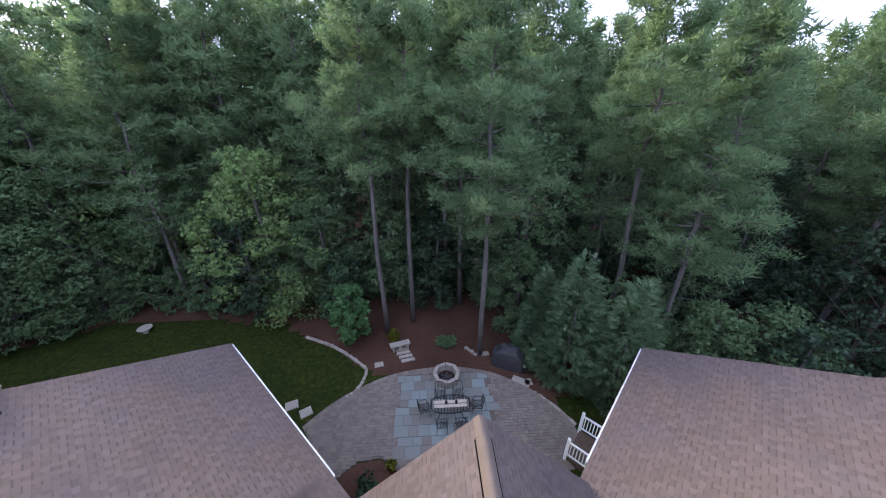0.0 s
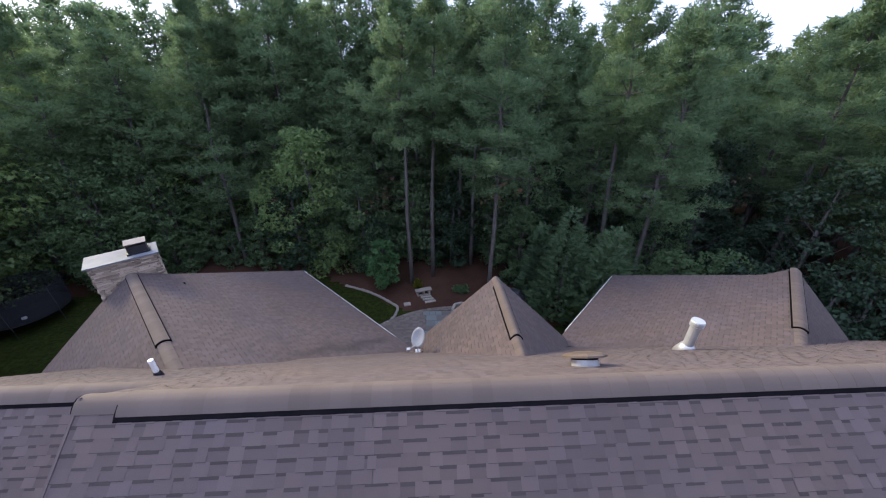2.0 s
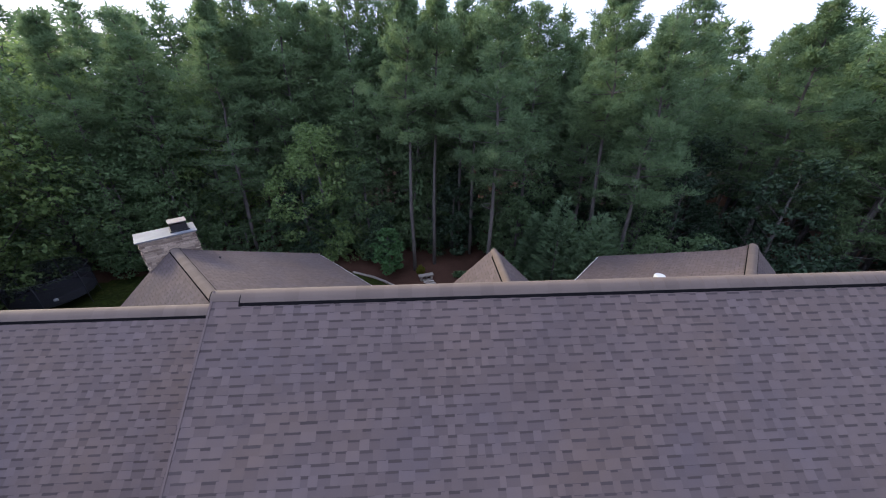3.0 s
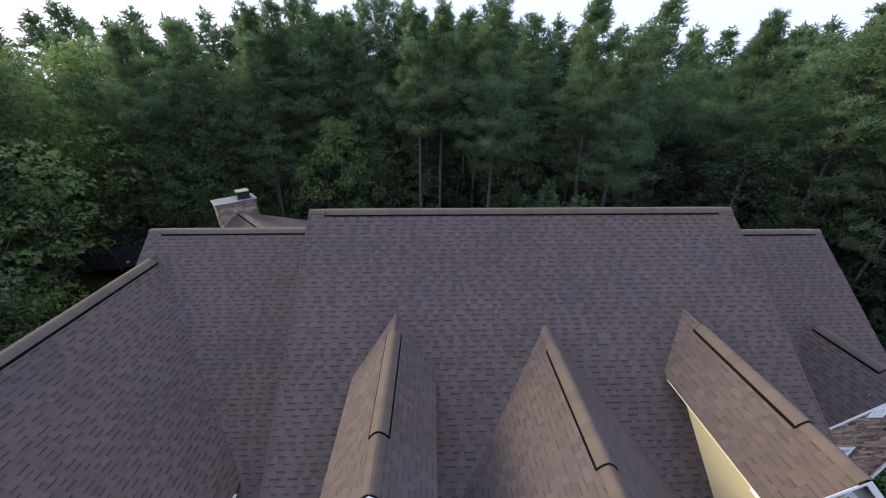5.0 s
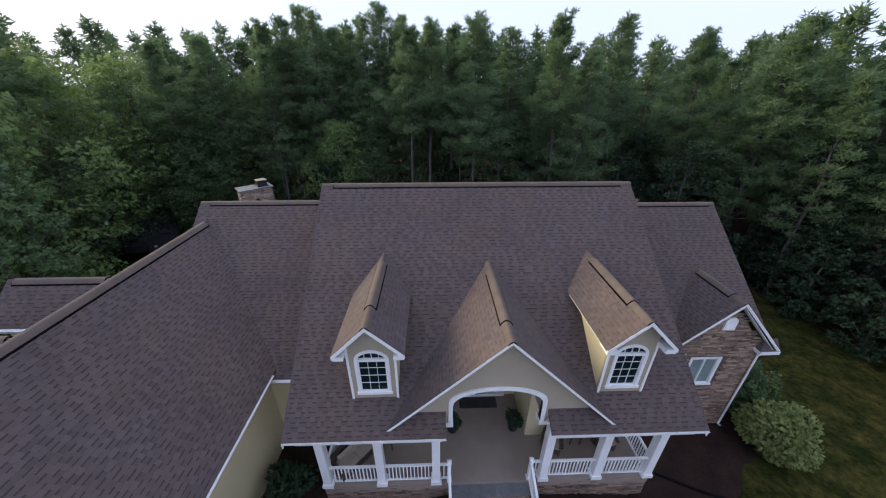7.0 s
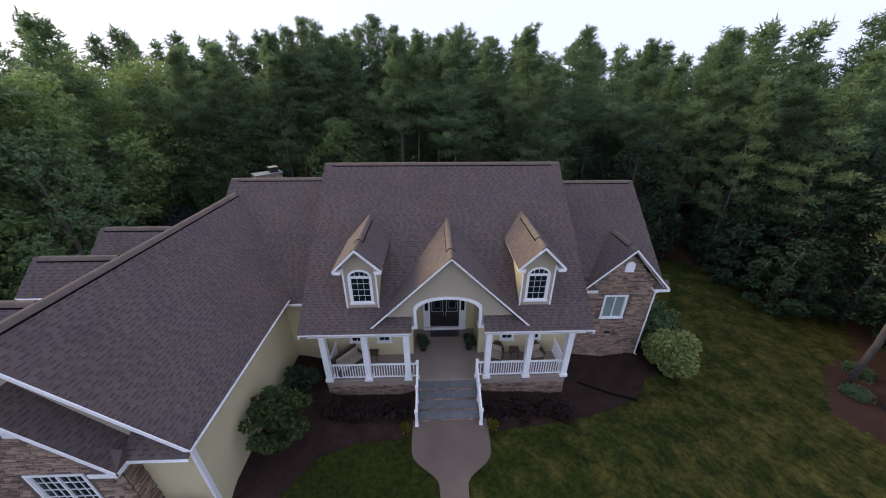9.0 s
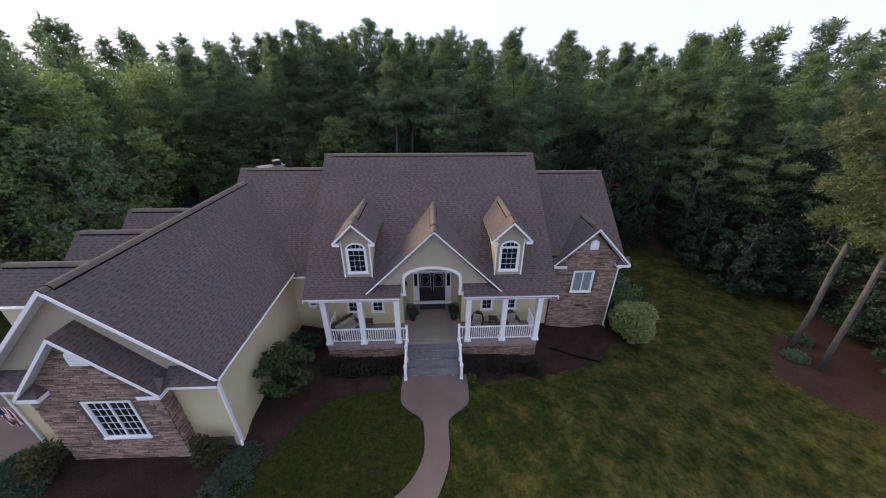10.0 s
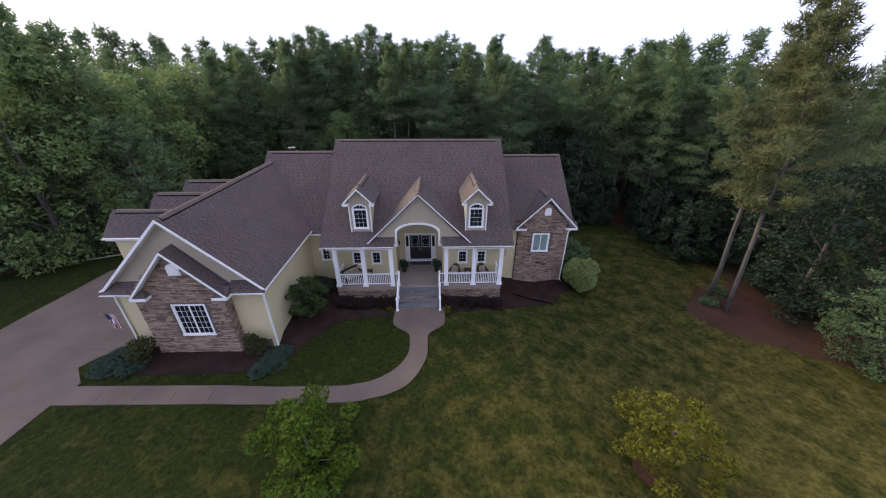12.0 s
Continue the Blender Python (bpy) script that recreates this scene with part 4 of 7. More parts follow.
gable_vent(AX, GYF - 0.04, 5.75, 0.62, 0.66)
downspout(-8.22, -5.24, 0.25, 4.35, 0.15, -0.2)
downspout(-16.1, -5.24, 0.25, 4.35, -0.15, -0.2)
for x in (-8.3, -16.2):
    part("corner_board", Shape().box(x - 0.02 if x > -10 else x - 0.03, x + 0.03 if x > -10 else x + 0.02, -5.18, -5.02, 0.2, 4.3), WHITE, house)
part("foundation_band", Shape().box(-10.0, -8.28, -5.19, -5.152, -0.2, 0.62), MORTAR, house, "stone foundation band")
# side dormers of the garage
for dy in (-2.9, 0.15, 3.1):
    wall("dormer_wall", (-15.95, dy + 1.05), (-15.95, dy - 1.05), 4.4, 6.78, (), YELLOW, 0.12, top=[(0, 6.78), (2.1, 6.78), (1.05, 7.68)])
    for s_ in (-1, 1):
        y = dy + s_ * 1.05
        part("dormer_side", Shape().slab([(-15.83, y, 4.6), (-15.83, y, 6.8), (-13.6, y, 6.8)], (0, -s_ * 0.1, 0)), YELLOW, house)
        rake((-16.35, dy + s_ * 1.22, 6.82), (-16.35, dy, 7.92), 0.17, 0.04, (1, 0, 0))
        part("dormer_soffit", Shape().box(-16.3, -13.9, min(dy + s_ * 1.04, dy + s_ * 1.20), max(dy + s_ * 1.04, dy + s_ * 1.20), 6.60, 6.66), WHITE, house)
    gutter((-16.35, dy - 1.22, 6.82), (-13.8, dy - 1.22, 6.82))
# rear eaves and rakes
gutter(LP(7.58, 13.2, 3.87), LP(7.58, 21.12, 3.87), 0.05, 0.45)
gutter(RP(7.96, 18.5, 4.05), RP(7.96, 12.6, 4.05), 0.05, 0.45)
for P, q, s1, z, rz, r in ((LP, -2.3, 20.85, 4.15, 6.89, 1.0), (RP, -0.93, 19.25, 4.0, 6.66, 1.73)):
    n = Vector(P(0, -1, 0)).normalized()
    rake(P(q, s1, z - 0.1), P(r, s1, rz - 0.1), 0.16, 0.04, n)
rake(LP(7.58, 21.12, 3.77), LP(2.05, 20.5, 6.308), 0.16, 0.04, Vector(LP(0, -1, 0)).normalized())
gutter(LP(-2.3, 20.85, 4.15), LP(-2.3, 14.0, 4.15))

# ---- front door ----
D = lambda sh, *b: sh.box(b[0], b[1], 3.8 + b[2], 3.8 + b[3], b[4], b[5])
fr = Shape()
for x0, x1 in ((-1.25, -1.17), (1.17, 1.25), (-0.96, -0.86), (0.86, 0.96)):
    D(fr, x0, x1, -0.03, 0.14, PF, 3.19)
D(fr, -1.25, 1.25, -0.03, 0.14, 3.19, 3.32)
for s_ in (-1, 1):
    D(fr, min(s_ * 0.96, s_ * 1.17), max(s_ * 0.96, s_ * 1.17), 0.03, 0.1, PF, 2.13)
    D(fr, min(s_ * 0.96, s_ * 1.17), max(s_ * 0.96, s_ * 1.17), 0.03, 0.1, 3.08, 3.19)
door_frame = part("door_frame", fr, WHITE, house, "white frame round the double door")
for s_ in (-1, 1):
    part("sidelight", D(Shape(), min(s_ * 0.965, s_ * 1.165), max(s_ * 0.965, s_ * 1.165), 0.05, 0.08, 2.13, 3.08), GLASS, door_frame)
    x0, x1 = min(s_ * 0.012, s_ * 0.86), max(s_ * 0.012, s_ * 0.86)
    leaf = part("door", D(Shape(), x0, x1, 0.03, 0.09, PF + 0.17, 3.19), DARKDOOR, house, "black front door leaf with a leaded glass panel")
    c = (x0 + x1) / 2
    lead = Shape()
    for k in range(20):
        a, b = 2 * math.pi * k / 20, 2 * math.pi * (k + 1) / 20
        lead.beam((c + 0.22 * math.cos(a), 3.822, 2.60 + 0.32 * math.sin(a)), (c + 0.22 * math.cos(b), 3.822, 2.60 + 0.32 * math.sin(b)), 0.014, 0.012)
    for u, v in ((-1, -1), (-1, 1), (1, -1), (1, 1)):
        lead.beam((c + 0.155 * u, 3.822, 2.60 + 0.226 * v), (c + 0.28 * u, 3.822, 2.60 + 0.44 * v), 0.014, 0.012)
    part("leading", lead, GREYMETAL, leaf, "pale leading on the glass")
    moulding = Shape()
    for u0, u1, v0, v1 in ((c - 0.335, c + 0.335, 2.08, 2.12), (c - 0.335, c + 0.335, 3.08, 3.12), (c - 0.335, c - 0.30, 2.12, 3.08), (c + 0.30, c + 0.335, 2.12, 3.08)):
        moulding.box(u0, u1, 3.806, 3.835, v0, v1)
    part("panel_moulding", moulding, GREYMETAL, leaf, "pale moulding round the glass")
    part("pane", Shape().box(c - 0.30, c + 0.30, 3.824, 3.829, 2.12, 3.08), GLASS, leaf)
    part("door_handle", Shape().tube([((s_ * 0.07, 3.83, 1.78), 0.015), ((s_ * 0.07, 3.77, 1.83), 0.015), ((s_ * 0.07, 3.77, 2.05), 0.015), ((s_ * 0.07, 3.83, 2.10), 0.015)], 6), GREYMETAL, leaf, "steel handle")
part("threshold", D(Shape(), -1.27, 1.27, -0.10, 0.05, PF, PF + 0.16), WHITE, house)

# ---- railings and steps ----
BALUSTER = fix_normals(Shape().box(-0.019, 0.019, -0.019, 0.019, 0, 0.80).mesh("baluster", WHITE))


def railing(a, b):
    """White railing from a to b (feet on the floor there): two rails and square balusters."""
    a, b = Vector(a), Vector(b)
    h = new("railing")
    h.parent = house
    tagged(h, "white porch railing")
    up = Vector((0, 0, 1))
    part("top_rail", Shape().beam(a + up * 0.95, b + up * 0.95, 0.08, 0.06), WHITE, h)
    part("bottom_rail", Shape().beam(a + up * 0.13, b + up * 0.13, 0.06, 0.05), WHITE, h)
    n = max(2, round((b - a).length / 0.125))
    for i in range(1, n):
        ob = new("baluster", BALUSTER)
        ob.parent = h
        ob.matrix_basis = Matrix.Translation(a.lerp(b, i / n) + up * 0.14)
    return h


def newel(x, y, z, h=1.12):
    sh = Shape().box(x - 0.06, x + 0.06, y - 0.06, y + 0.06, z, z + h).box(x - 0.085, x + 0.085, y - 0.085, y + 0.085, z, z + 0.12).box(x - 0.08, x + 0.08, y - 0.08, y + 0.08, z + h, z + h + 0.04)
    sh.lathe([(0.07, 0.04), (0.055, 0.07), (0.01, 0.1)], (x, y, z + h), 8)
    return part("newel_post", sh, WHITE, house, "white newel post")


for x0, x1 in ((PX[0] + 0.14, PX[1] - 0.14), (PX[1] + 0.14, PX[2] - 0.14), (PX[2] + 0.14, -1.52), (1.52, PX[3] - 0.14), (PX[3] + 0.14, PX[4] - 0.14), (PX[4] + 0.14, PX[5] - 0.14)):
    railing((x0, 0.16, PF), (x1, 0.16, PF))
for x in (PX[0], PX[5]):
    railing((x, 0.32, PF), (x, PY - 0.02, PF))
for x in (-1.47, 1.47):
    newel(x, 0.12, PF)
    newel(x, -0.95, 0.38, 1.05)
    newel(x, -1.92, 0.0, 1.0)
    railing((x, 0.05, PF - 0.02), (x, -1.86, 0.0))
N, RUN = 5, 0.44
for i in range(N):
    z1, y0, y1 = PF * (1 - i / N), 0.06 - i * RUN, 0.08 - (i - 1) * RUN - 0.31
    if i == 0:
        continue
    st = part("step", Shape().box(-1.42, 1.42, y0 + 0.03, y1 + 0.31, -0.15, z1 - 0.04), MORTAR, house, "stone-faced step")
    tr = Shape()
    x = -1.44
    for k, w in enumerate((0.7, 0.95, 0.6, 0.63)):
        tr.box(x + 0.004, x + w - 0.004, y0, y1 + 0.31, z1 - 0.045, z1)
        x += w
    part("tread", tr, SLATE, st, "blue-grey slate tread")

# ---- chimney ----
chimney = thing("chimney", "stone chimney with a grey slab and dark flue cap", "chimney")
cm = Matrix(((R2, -R2, 0, 0), (R2, R2, 0, 0), (0, 0, 1, 0), (0, 0, 0, 1))) @ Matrix.Translation((0.95, 20.65, 0)) @ pose(0, 0, 0, 0, 0, -6) @ Matrix.Translation((-1.0, -20.93, 0))       # local x along the gable, y along the wing
part("shaft", Shape().box(0.05, 1.98, 20.93, 21.95, 1.0, 7.42, cm), MORTAR_PALE, chimney, "chimney shaft behind the stones")
part("slab", Shape().box(-0.06, 2.09, 20.82, 22.06, 7.42, 7.475, cm), DULL, chimney, "pale grey sheet-metal chimney slab")
flue = part("flue", Shape().box(1.22, 1.82, 21.15, 21.7, 7.475, 7.80, cm).box(1.17, 1.87, 21.1, 21.75, 7.475, 7.54, cm), IRON, chimney, "dark metal flue")
for x, y in ((1.25, 21.18), (1.79, 21.18), (1.25, 21.67), (1.79, 21.67)):
    part("leg", Shape().box(x - 0.015, x + 0.015, y - 0.015, y + 0.015, 7.80, 7.88, cm), IRON, flue)
part("lid", Shape().box(1.19, 1.85, 21.12, 21.73, 7.88, 7.91, cm), SANDSTONE, flue, "pale weathered lid")

# ---- things on the roof ----
rear_z = lambda y: RZ - REAR_RISE * (y - RY)


def vent_pipe(x, y, z, r, h, hat=True, label="grey galvanised flue pipe on the rear roof slope"):
    t = thing("vent_pipe", label, "vent pipe", at=(x, y, z))
    part("flashing", Shape().lathe([(r * 2.3, -0.12), (r * 1.35, 0.10 if not hat else 0.16), (r * 1.05, 0.12 if not hat else 0.2)], sides=14), GREYMETAL if hat else IRON, t, smooth=True)
    part("pipe", Shape().lathe([(r, 0), (r, h)], sides=14), GREYMETAL if hat else WHITE, t, smooth=False)
    if hat:
        for k in range(3):
            part("cap_ring", Shape().lathe([(r * 1.02, h - 0.10 + 0.05 * k), (r * 1.32, h - 0.09 + 0.05 * k), (r * 1.32, h - 0.07 + 0.05 * k), (r * 1.02, h - 0.06 + 0.05 * k)], sides=16), GREYMETAL, t)
        part("lid", Shape().lathe([(r * 1.3, h + 0.05), (r * 1.2, h + 0.075), (0.01, h + 0.08)], sides=16), GREYMETAL, t, "pale round lid")
    return t


vent_pipe(4.53, 10.45, rear_z(10.45), 0.125, 0.93)
vent_pipe(-8.2, 9.25, LWZ - 0.9 * 1.25, 0.05, 0.44, False, "short white plastic pipe with a dark boot")
vent_pipe(9.4, 9.4, RWZ - 0.9 * 0.88, 0.05, 0.42, False, "short white plastic pipe with a dark boot")
vent_pipe(-12.1, 15.37, 6.26, 0.022, 0.10, False, "tiny white plastic vent near the stone chimney")
fan = thing("roof_fan", "tan octagonal roof fan on a grey metal collar", "roof vent")
fan.matrix_basis = pose(0.2, 7.98, rear_z(7.98), -math.degrees(math.atan(REAR_RISE)))
part("collar", Shape().lathe([(0.23, -0.02), (0.23, 0.11), (0.20, 0.112), (0.20, 0.15)], sides=16), GREYMETAL, fan, "grey metal collar", smooth=False)
part("flange", Shape().box(-0.42, 0.42, -0.36, 0.30, -0.012, 0.010), SHINGLE, fan, "shingle-coloured flange")
# Black ring that paints in the shaded gap between collar and hood.
part("gap_ring", Shape().lathe([(0.215, 0.105), (0.215, 0.16)], sides=16), VENT_BLACK, fan, "black ring standing in for the shaded gap under the hood")
part("hood", Shape().lathe([(0.26, 0.14), (0.37, 0.15), (0.37, 0.18), (0.31, 0.215), (0.17, 0.24), (0.02, 0.245)], sides=8), TANMETAL, fan, "tan octagonal hood")
dish = thing("satellite_dish", "white oval satellite dish on a grey mast", "satellite dish", at=(-2.93, 12.95, rear_z(12.95)))
dm = pose(0.06, 0, 0.72) @ look((0, 0, 0), (0.45, 0.62, -0.45)) @ Matrix.Scale(1.12, 4)
sh = Shape()
k = 18
for j in range(4):
    r = (j + 1) / 4
    sh.v += [tuple(dm @ Vector((0.24 * r * math.cos(2 * math.pi * i / k), 0.33 * r * math.sin(2 * math.pi * i / k), 0.05 * r * r))) for i in range(k)]
c = len(sh.v)
sh.v += [tuple(dm @ Vector((0, 0, 0)))]
for i in range(k):
    sh.f.append((c, i, (i + 1) % k))
    for j in range(3):
        sh.f.append((j * k + i, (j + 1) * k + i, (j + 1) * k + (i + 1) % k, j * k + (i + 1) % k))
sh.m = [0] * len(sh.f)
ob = part("reflector", sh, DISHGREY, dish, smooth=True)
so = ob.modifiers.new("shell", "SOLIDIFY")
so.thickness = 0.012
part("mast", Shape().tube([((0, 0.02, 0.68), 0.022), ((0, 0.12, 0.25), 0.022), ((0.0, 0.1, -0.05), 0.022)], 8), GREYMETAL, dish)
part("foot", Shape().box(-0.09, 0.09, 0.0, 0.2, -0.06, -0.02), GREYMETAL, dish)
part("feed_arm", Shape().tube([((0, -0.02, 0.46), 0.014), ((-0.28, -0.32, 0.48), 0.014)], 6).box(-0.36, -0.24, -0.38, -0.28, 0.45, 0.53), GREYMETAL, dish, "feed arm with its receiver")
part("cable", Shape().tube([((0.04 + 0.16 * math.cos(a), 0.10, 0.02 + 0.13 * math.sin(a)), 0.008) for a in (0.5 + 0.55 * i for i in range(11))], 5), IRON, dish, "loop of black cable")


# ---- paths, drive, beds ----
def smooth_line(pts, n=5):
    """A soft curve through the points."""
    out = []
    for i in range(len(pts) - 1):
        p0, p1, p2, p3 = (Vector(pts[max(0, min(len(pts) - 1, k))]) for k in (i - 1, i, i + 1, i + 2))
        for j in range(n):
            t = j / n
            out.append(tuple(0.5 * ((2 * p1) + (p2 - p0) * t + (2 * p0 - 5 * p1 + 4 * p2 - p3) * t * t + (3 * p1 - p0 - 3 * p2 + p3) * t ** 3)))
    return out + [tuple(pts[-1])]


def paving(name, outline, label, category, lift=0.05, material=CONCRETE):
    """A paved sheet with a real edge."""
    ob = draped(name, outline, material, label, category, lift)
    md = ob.modifiers.new("edge", "SOLIDIFY")
    md.thickness, md.offset = 0.14, -1
    return ob


LEFT = smooth_line([(-1.66, -1.66), (-1.64, -3.1), (-1.35, -3.62), (-0.62, -4.2), (-0.47, -4.75), (-0.48, -5.88), (-1.0, -6.93), (-2.0, -7.72), (-3.13, -8.04), (-5.2, -8.14), (-17.4, -7.92)])
RIGHT = smooth_line([(1.77, -1.66), (1.75, -3.1), (1.5, -3.62), (0.78, -4.2), (0.64, -4.7), (0.62, -6.1), (0.16, -7.36), (-0.6, -8.33), (-2.1, -8.92), (-4.87, -9.16), (-17.62, -8.98)])
strip = Shape()
for (a, b), (c, d) in zip(LEFT, RIGHT):
    for x, y in ((a, b), (c, d)):
        strip.v.append((x, y, ground_z(x, y) + 0.05))
n = len(LEFT)
strip.v += [(x, y, z - 0.16) for x, y, z in strip.v]
for i in range(n - 1):
    a = 2 * i
    strip.f += [(a, a + 1, a + 3, a + 2), (a, a + 2, a + 2 + 2 * n, a + 2 * n), (a + 1, a + 1 + 2 * n, a + 3 + 2 * n, a + 3)]
strip.f += [(0, 2 * n, 2 * n + 1, 1)]
strip.m = [0] * len(strip.f)
walkway = solid("walkway", strip, CONCRETE, "brown-grey exposed concrete walkway curving to the porch steps", "walkway", kind="structure")
for k in range(7):
    x = -4.6 - 1.85 * k
    part("control_joint", Shape().box(x - 0.012, x + 0.012, -9.05 + 0.02 * k, -8.06 + 0.02 * k, ground_z(x, -8.5) + 0.040, ground_z(x, -8.5) + 0.058), MORTAR, walkway)
drive = paving("driveway", [(-17.35, -7.7), (-17.6, -8.85), (-17.9, -11), (-19.6, -14.2), (-24, -19), (-34, -27), (-42, -20), (-30, -9.5), (-26.2, -3.7), (-25.5, 3.8), (-24, 5.0), (-16.4, 5.0), (-16.4, -4.9), (-17.9, -5.9), (-18.4, -6.7)],
               "wide brown-grey exposed concrete driveway", "driveway", 0.045)
for k, (a, b) in enumerate((((-27.2, 0.5), (-16.5, 0.5)), ((-29.5, -4.6), (-17.8, -5.4)), ((-32, -9.5), (-17.7, -9.6)), ((-21.8, 4.9), (-22.6, -14)))):
    za, zb = ground_z(*a) + 0.047, ground_z(*b) + 0.047
    part("control_joint", Shape().beam((*a, za), (*b, zb), 0.025, 0.006), MORTAR, drive)
BED_L = [(-17.5, -6.0), (-17.2, -6.9), (-15.5, -7.25), (-10.5, -7.3), (-8.6, -7.15), (-7.4, -6.3), (-6.6, -4.8), (-5.6, -3.3), (-4.2, -2.7), (-2.2, -2.5), (-1.7, -2.4), (-1.5, 0.2), (-6.0, 0.25), (-6.25, 2.4), (-8.25, 2.4), (-8.25, -5.1),
         (-10.1, -5.2), (-10.1, -5.6), (-14.7, -5.6), (-14.7, -5.1), (-16.3, -5.1)]
BED_R = [(1.5, 0.2), (1.75, -2.4), (2.4, -2.25), (4.5, -2.0), (6.6, -1.6), (8.3, -0.9), (9.6, -0.3), (10.6, 0.35), (11.3, 1.2), (12.4, 1.6), (14.0, 3.0), (13.8, 5.2), (11.9, 5.0), (11.9, 3.2), (7.7, 3.2), (7.7, 4.5), (6.2, 4.0), (6.0, 0.2)]
draped("mulch_bed", BED_L, MULCH, "dark brown mulch bed along the house front", "mulch bed", 0.03, cuts=6)
draped("mulch_bed", BED_R, MULCH, "dark brown mulch bed beside porch and stone wing", "mulch bed", 0.03, cuts=6)
part("drain_pipe", Shape().tube([((7.2, 0.9, ground_z(7.2, 0.9) + 0.08), 0.055), ((8.6, 0.3, ground_z(8.6, 0.3) + 0.07), 0.055), ((10.0, -0.2, ground_z(10, -0.2) + 0.06), 0.055)], 8), VENT_BLACK, house, "black drain pipe in the mulch")

# ---- patio ----
PZ = -0.72
ARC = smooth_line([(-7.2, 19.4), (-6.2, 20.5), (-4.9, 21.45), (-3.0, 22.3), (-0.3, 22.6), (2.0, 22.1), (3.5, 21.2), (4.3, 20.5), (5.3, 19.1), (5.4, 18.2)], 4)
OUT = ARC + [(4.6, 16.9), (3.6, 15.6), (1.0, 14.2), (-2.2, 14.2), (-3.4, 15.0), (-2.6, 17.2), (-3.4, 17.85), (-4.4, 17.75), (-5.3, 17.0)]
base = Shape().slab([(x, y, PZ - 0.035) for x, y in OUT], (0, 0, -0.4))
patio = solid("patio", base, MORTAR, "fan-shaped patio of brown pavers with a flagstone centre", "patio", kind="structure")
rnd = random.Random(3)
FX0, FX1, FY0, FY1 = -2.75, 1.95, 17.7, 22.2
pv = Shape()


def in_flags(x, y):
    return FX0 < x < FX1 and FY0 < y < FY1 and y < 22.35 - 0.03 * x * x


y, row = 14.3, 0
while y < 22.7:
    x = -7.4 + (0.12 if row % 2 else 0)
    while x < 5.6:
        w = rnd.choice((0.16, 0.22, 0.28))
        c = (x + w / 2, y + 0.075)
        if inside(*c, OUT) and not in_flags(*c):
            h = PZ + rnd.uniform(-0.006, 0.004)
            a, b, d, e = x + 0.006, x + w - 0.006, y + 0.006, y + 0.144
            pv.add([(a, d, h), (b, d, h), (b, e, h), (a, e, h), (a - 0.004, d - 0.004, PZ - 0.035), (b + 0.004, d - 0.004, PZ - 0.035), (b + 0.004, e + 0.004, PZ - 0.035), (a - 0.004, e + 0.004, PZ - 0.035)],
                   [(0, 1, 2, 3), (0, 4, 5, 1), (1, 5, 6, 2), (2, 6, 7, 3), (3, 7, 4, 0)])
        x += w
    y += 0.15
    row += 1
part("paver_field", pv, PAVER, patio, "small brown-grey pavers", kind="stuff")
# border course of longer stones
bd = Shape()
for (x0, y0), (x1, y1) in zip(ARC, ARC[1:]):
    d = Vector((x1 - x0, y1 - y0, 0))
    s = Vector((-d.y, d.x, 0)).normalized() * 0.11
    for k in range(2):
        a, b = Vector((x0, y0, PZ)) + d * (k / 2 + 0.01), Vector((x0, y0, PZ)) + d * ((k + 1) / 2 - 0.01)
        bd.slab([a - s, b - s, b + s, a + s], (0, 0, 0.012))
part("paver_border", bd, PAVER, patio, "soldier course of pavers", kind="stuff")

# stone edgings
def edging(name, line, label, size=0.3):
    t = thing(name, label, "stone edging")
    pts = smooth_line(line, 6)
    rnd = random.Random(len(line))
    for (x0, y0), (x1, y1) in zip(pts, pts[1:]):
        d = Vector((x1 - x0, y1 - y0, 0))
        k = max(1, round(d.length / size))
        for i in range(k):
            c = Vector((x0, y0, 0)) + d * ((i + 0.5) / k)
            z = ground_z(c.x, c.y)
            w, l, h = rnd.uniform(0.07, 0.11), d.length / k * 0.47, rnd.uniform(0.06, 0.12)
            m = Matrix.Translation((c.x, c.y, z)) @ pose(0, 0, 0, rnd.uniform(-4, 4), rnd.uniform(-4, 4), math.degrees(math.atan2(d.y, d.x)) + rnd.uniform(-7, 7))
            sh = Shape()
            q = [(-l, -w, -0.05), (l, -w, -0.05), (l, w, -0.05), (-l, w, -0.05), (-l * 0.9, -w * 0.8, h), (l * 0.9, -w * 0.85, h * 0.92), (l * 0.88, w * 0.8, h), (-l * 0.9, w * 0.82, h * 0.95)]
            sh.add([m @ Vector(p) for p in q], [(0, 3, 2, 1), (4, 5, 6, 7), (0, 1, 5, 4), (1, 2, 6, 5), (2, 3, 7, 6), (3, 0, 4, 7)])
            part("stone", sh, SANDSTONE, t)
    return t


edging("stone_edging", [(-9.0, 25.75), (-7.0, 24.75), (-5.15, 23.25), (-4.75, 22.6), (-5.05, 21.5), (-5.6, 21.0)], "low edging of pale stones between lawn and straw bed")
edging("stone_edging", [(4.2, 20.75), (4.9, 19.9), (5.6, 18.8)], "low edging of pale stones beside the patio")
edging("stone_edging", [(1.0, 24.2), (1.6, 23.5)], "short row of pale stones in the straw bed")
edging("stone_edging", [(-29.2, 5.7), (-28.0, 6.2), (-25.95, 7.3), (-24.3, 8.6), (-23.3, 10.2)], "pale stone edging along the wood's edge")


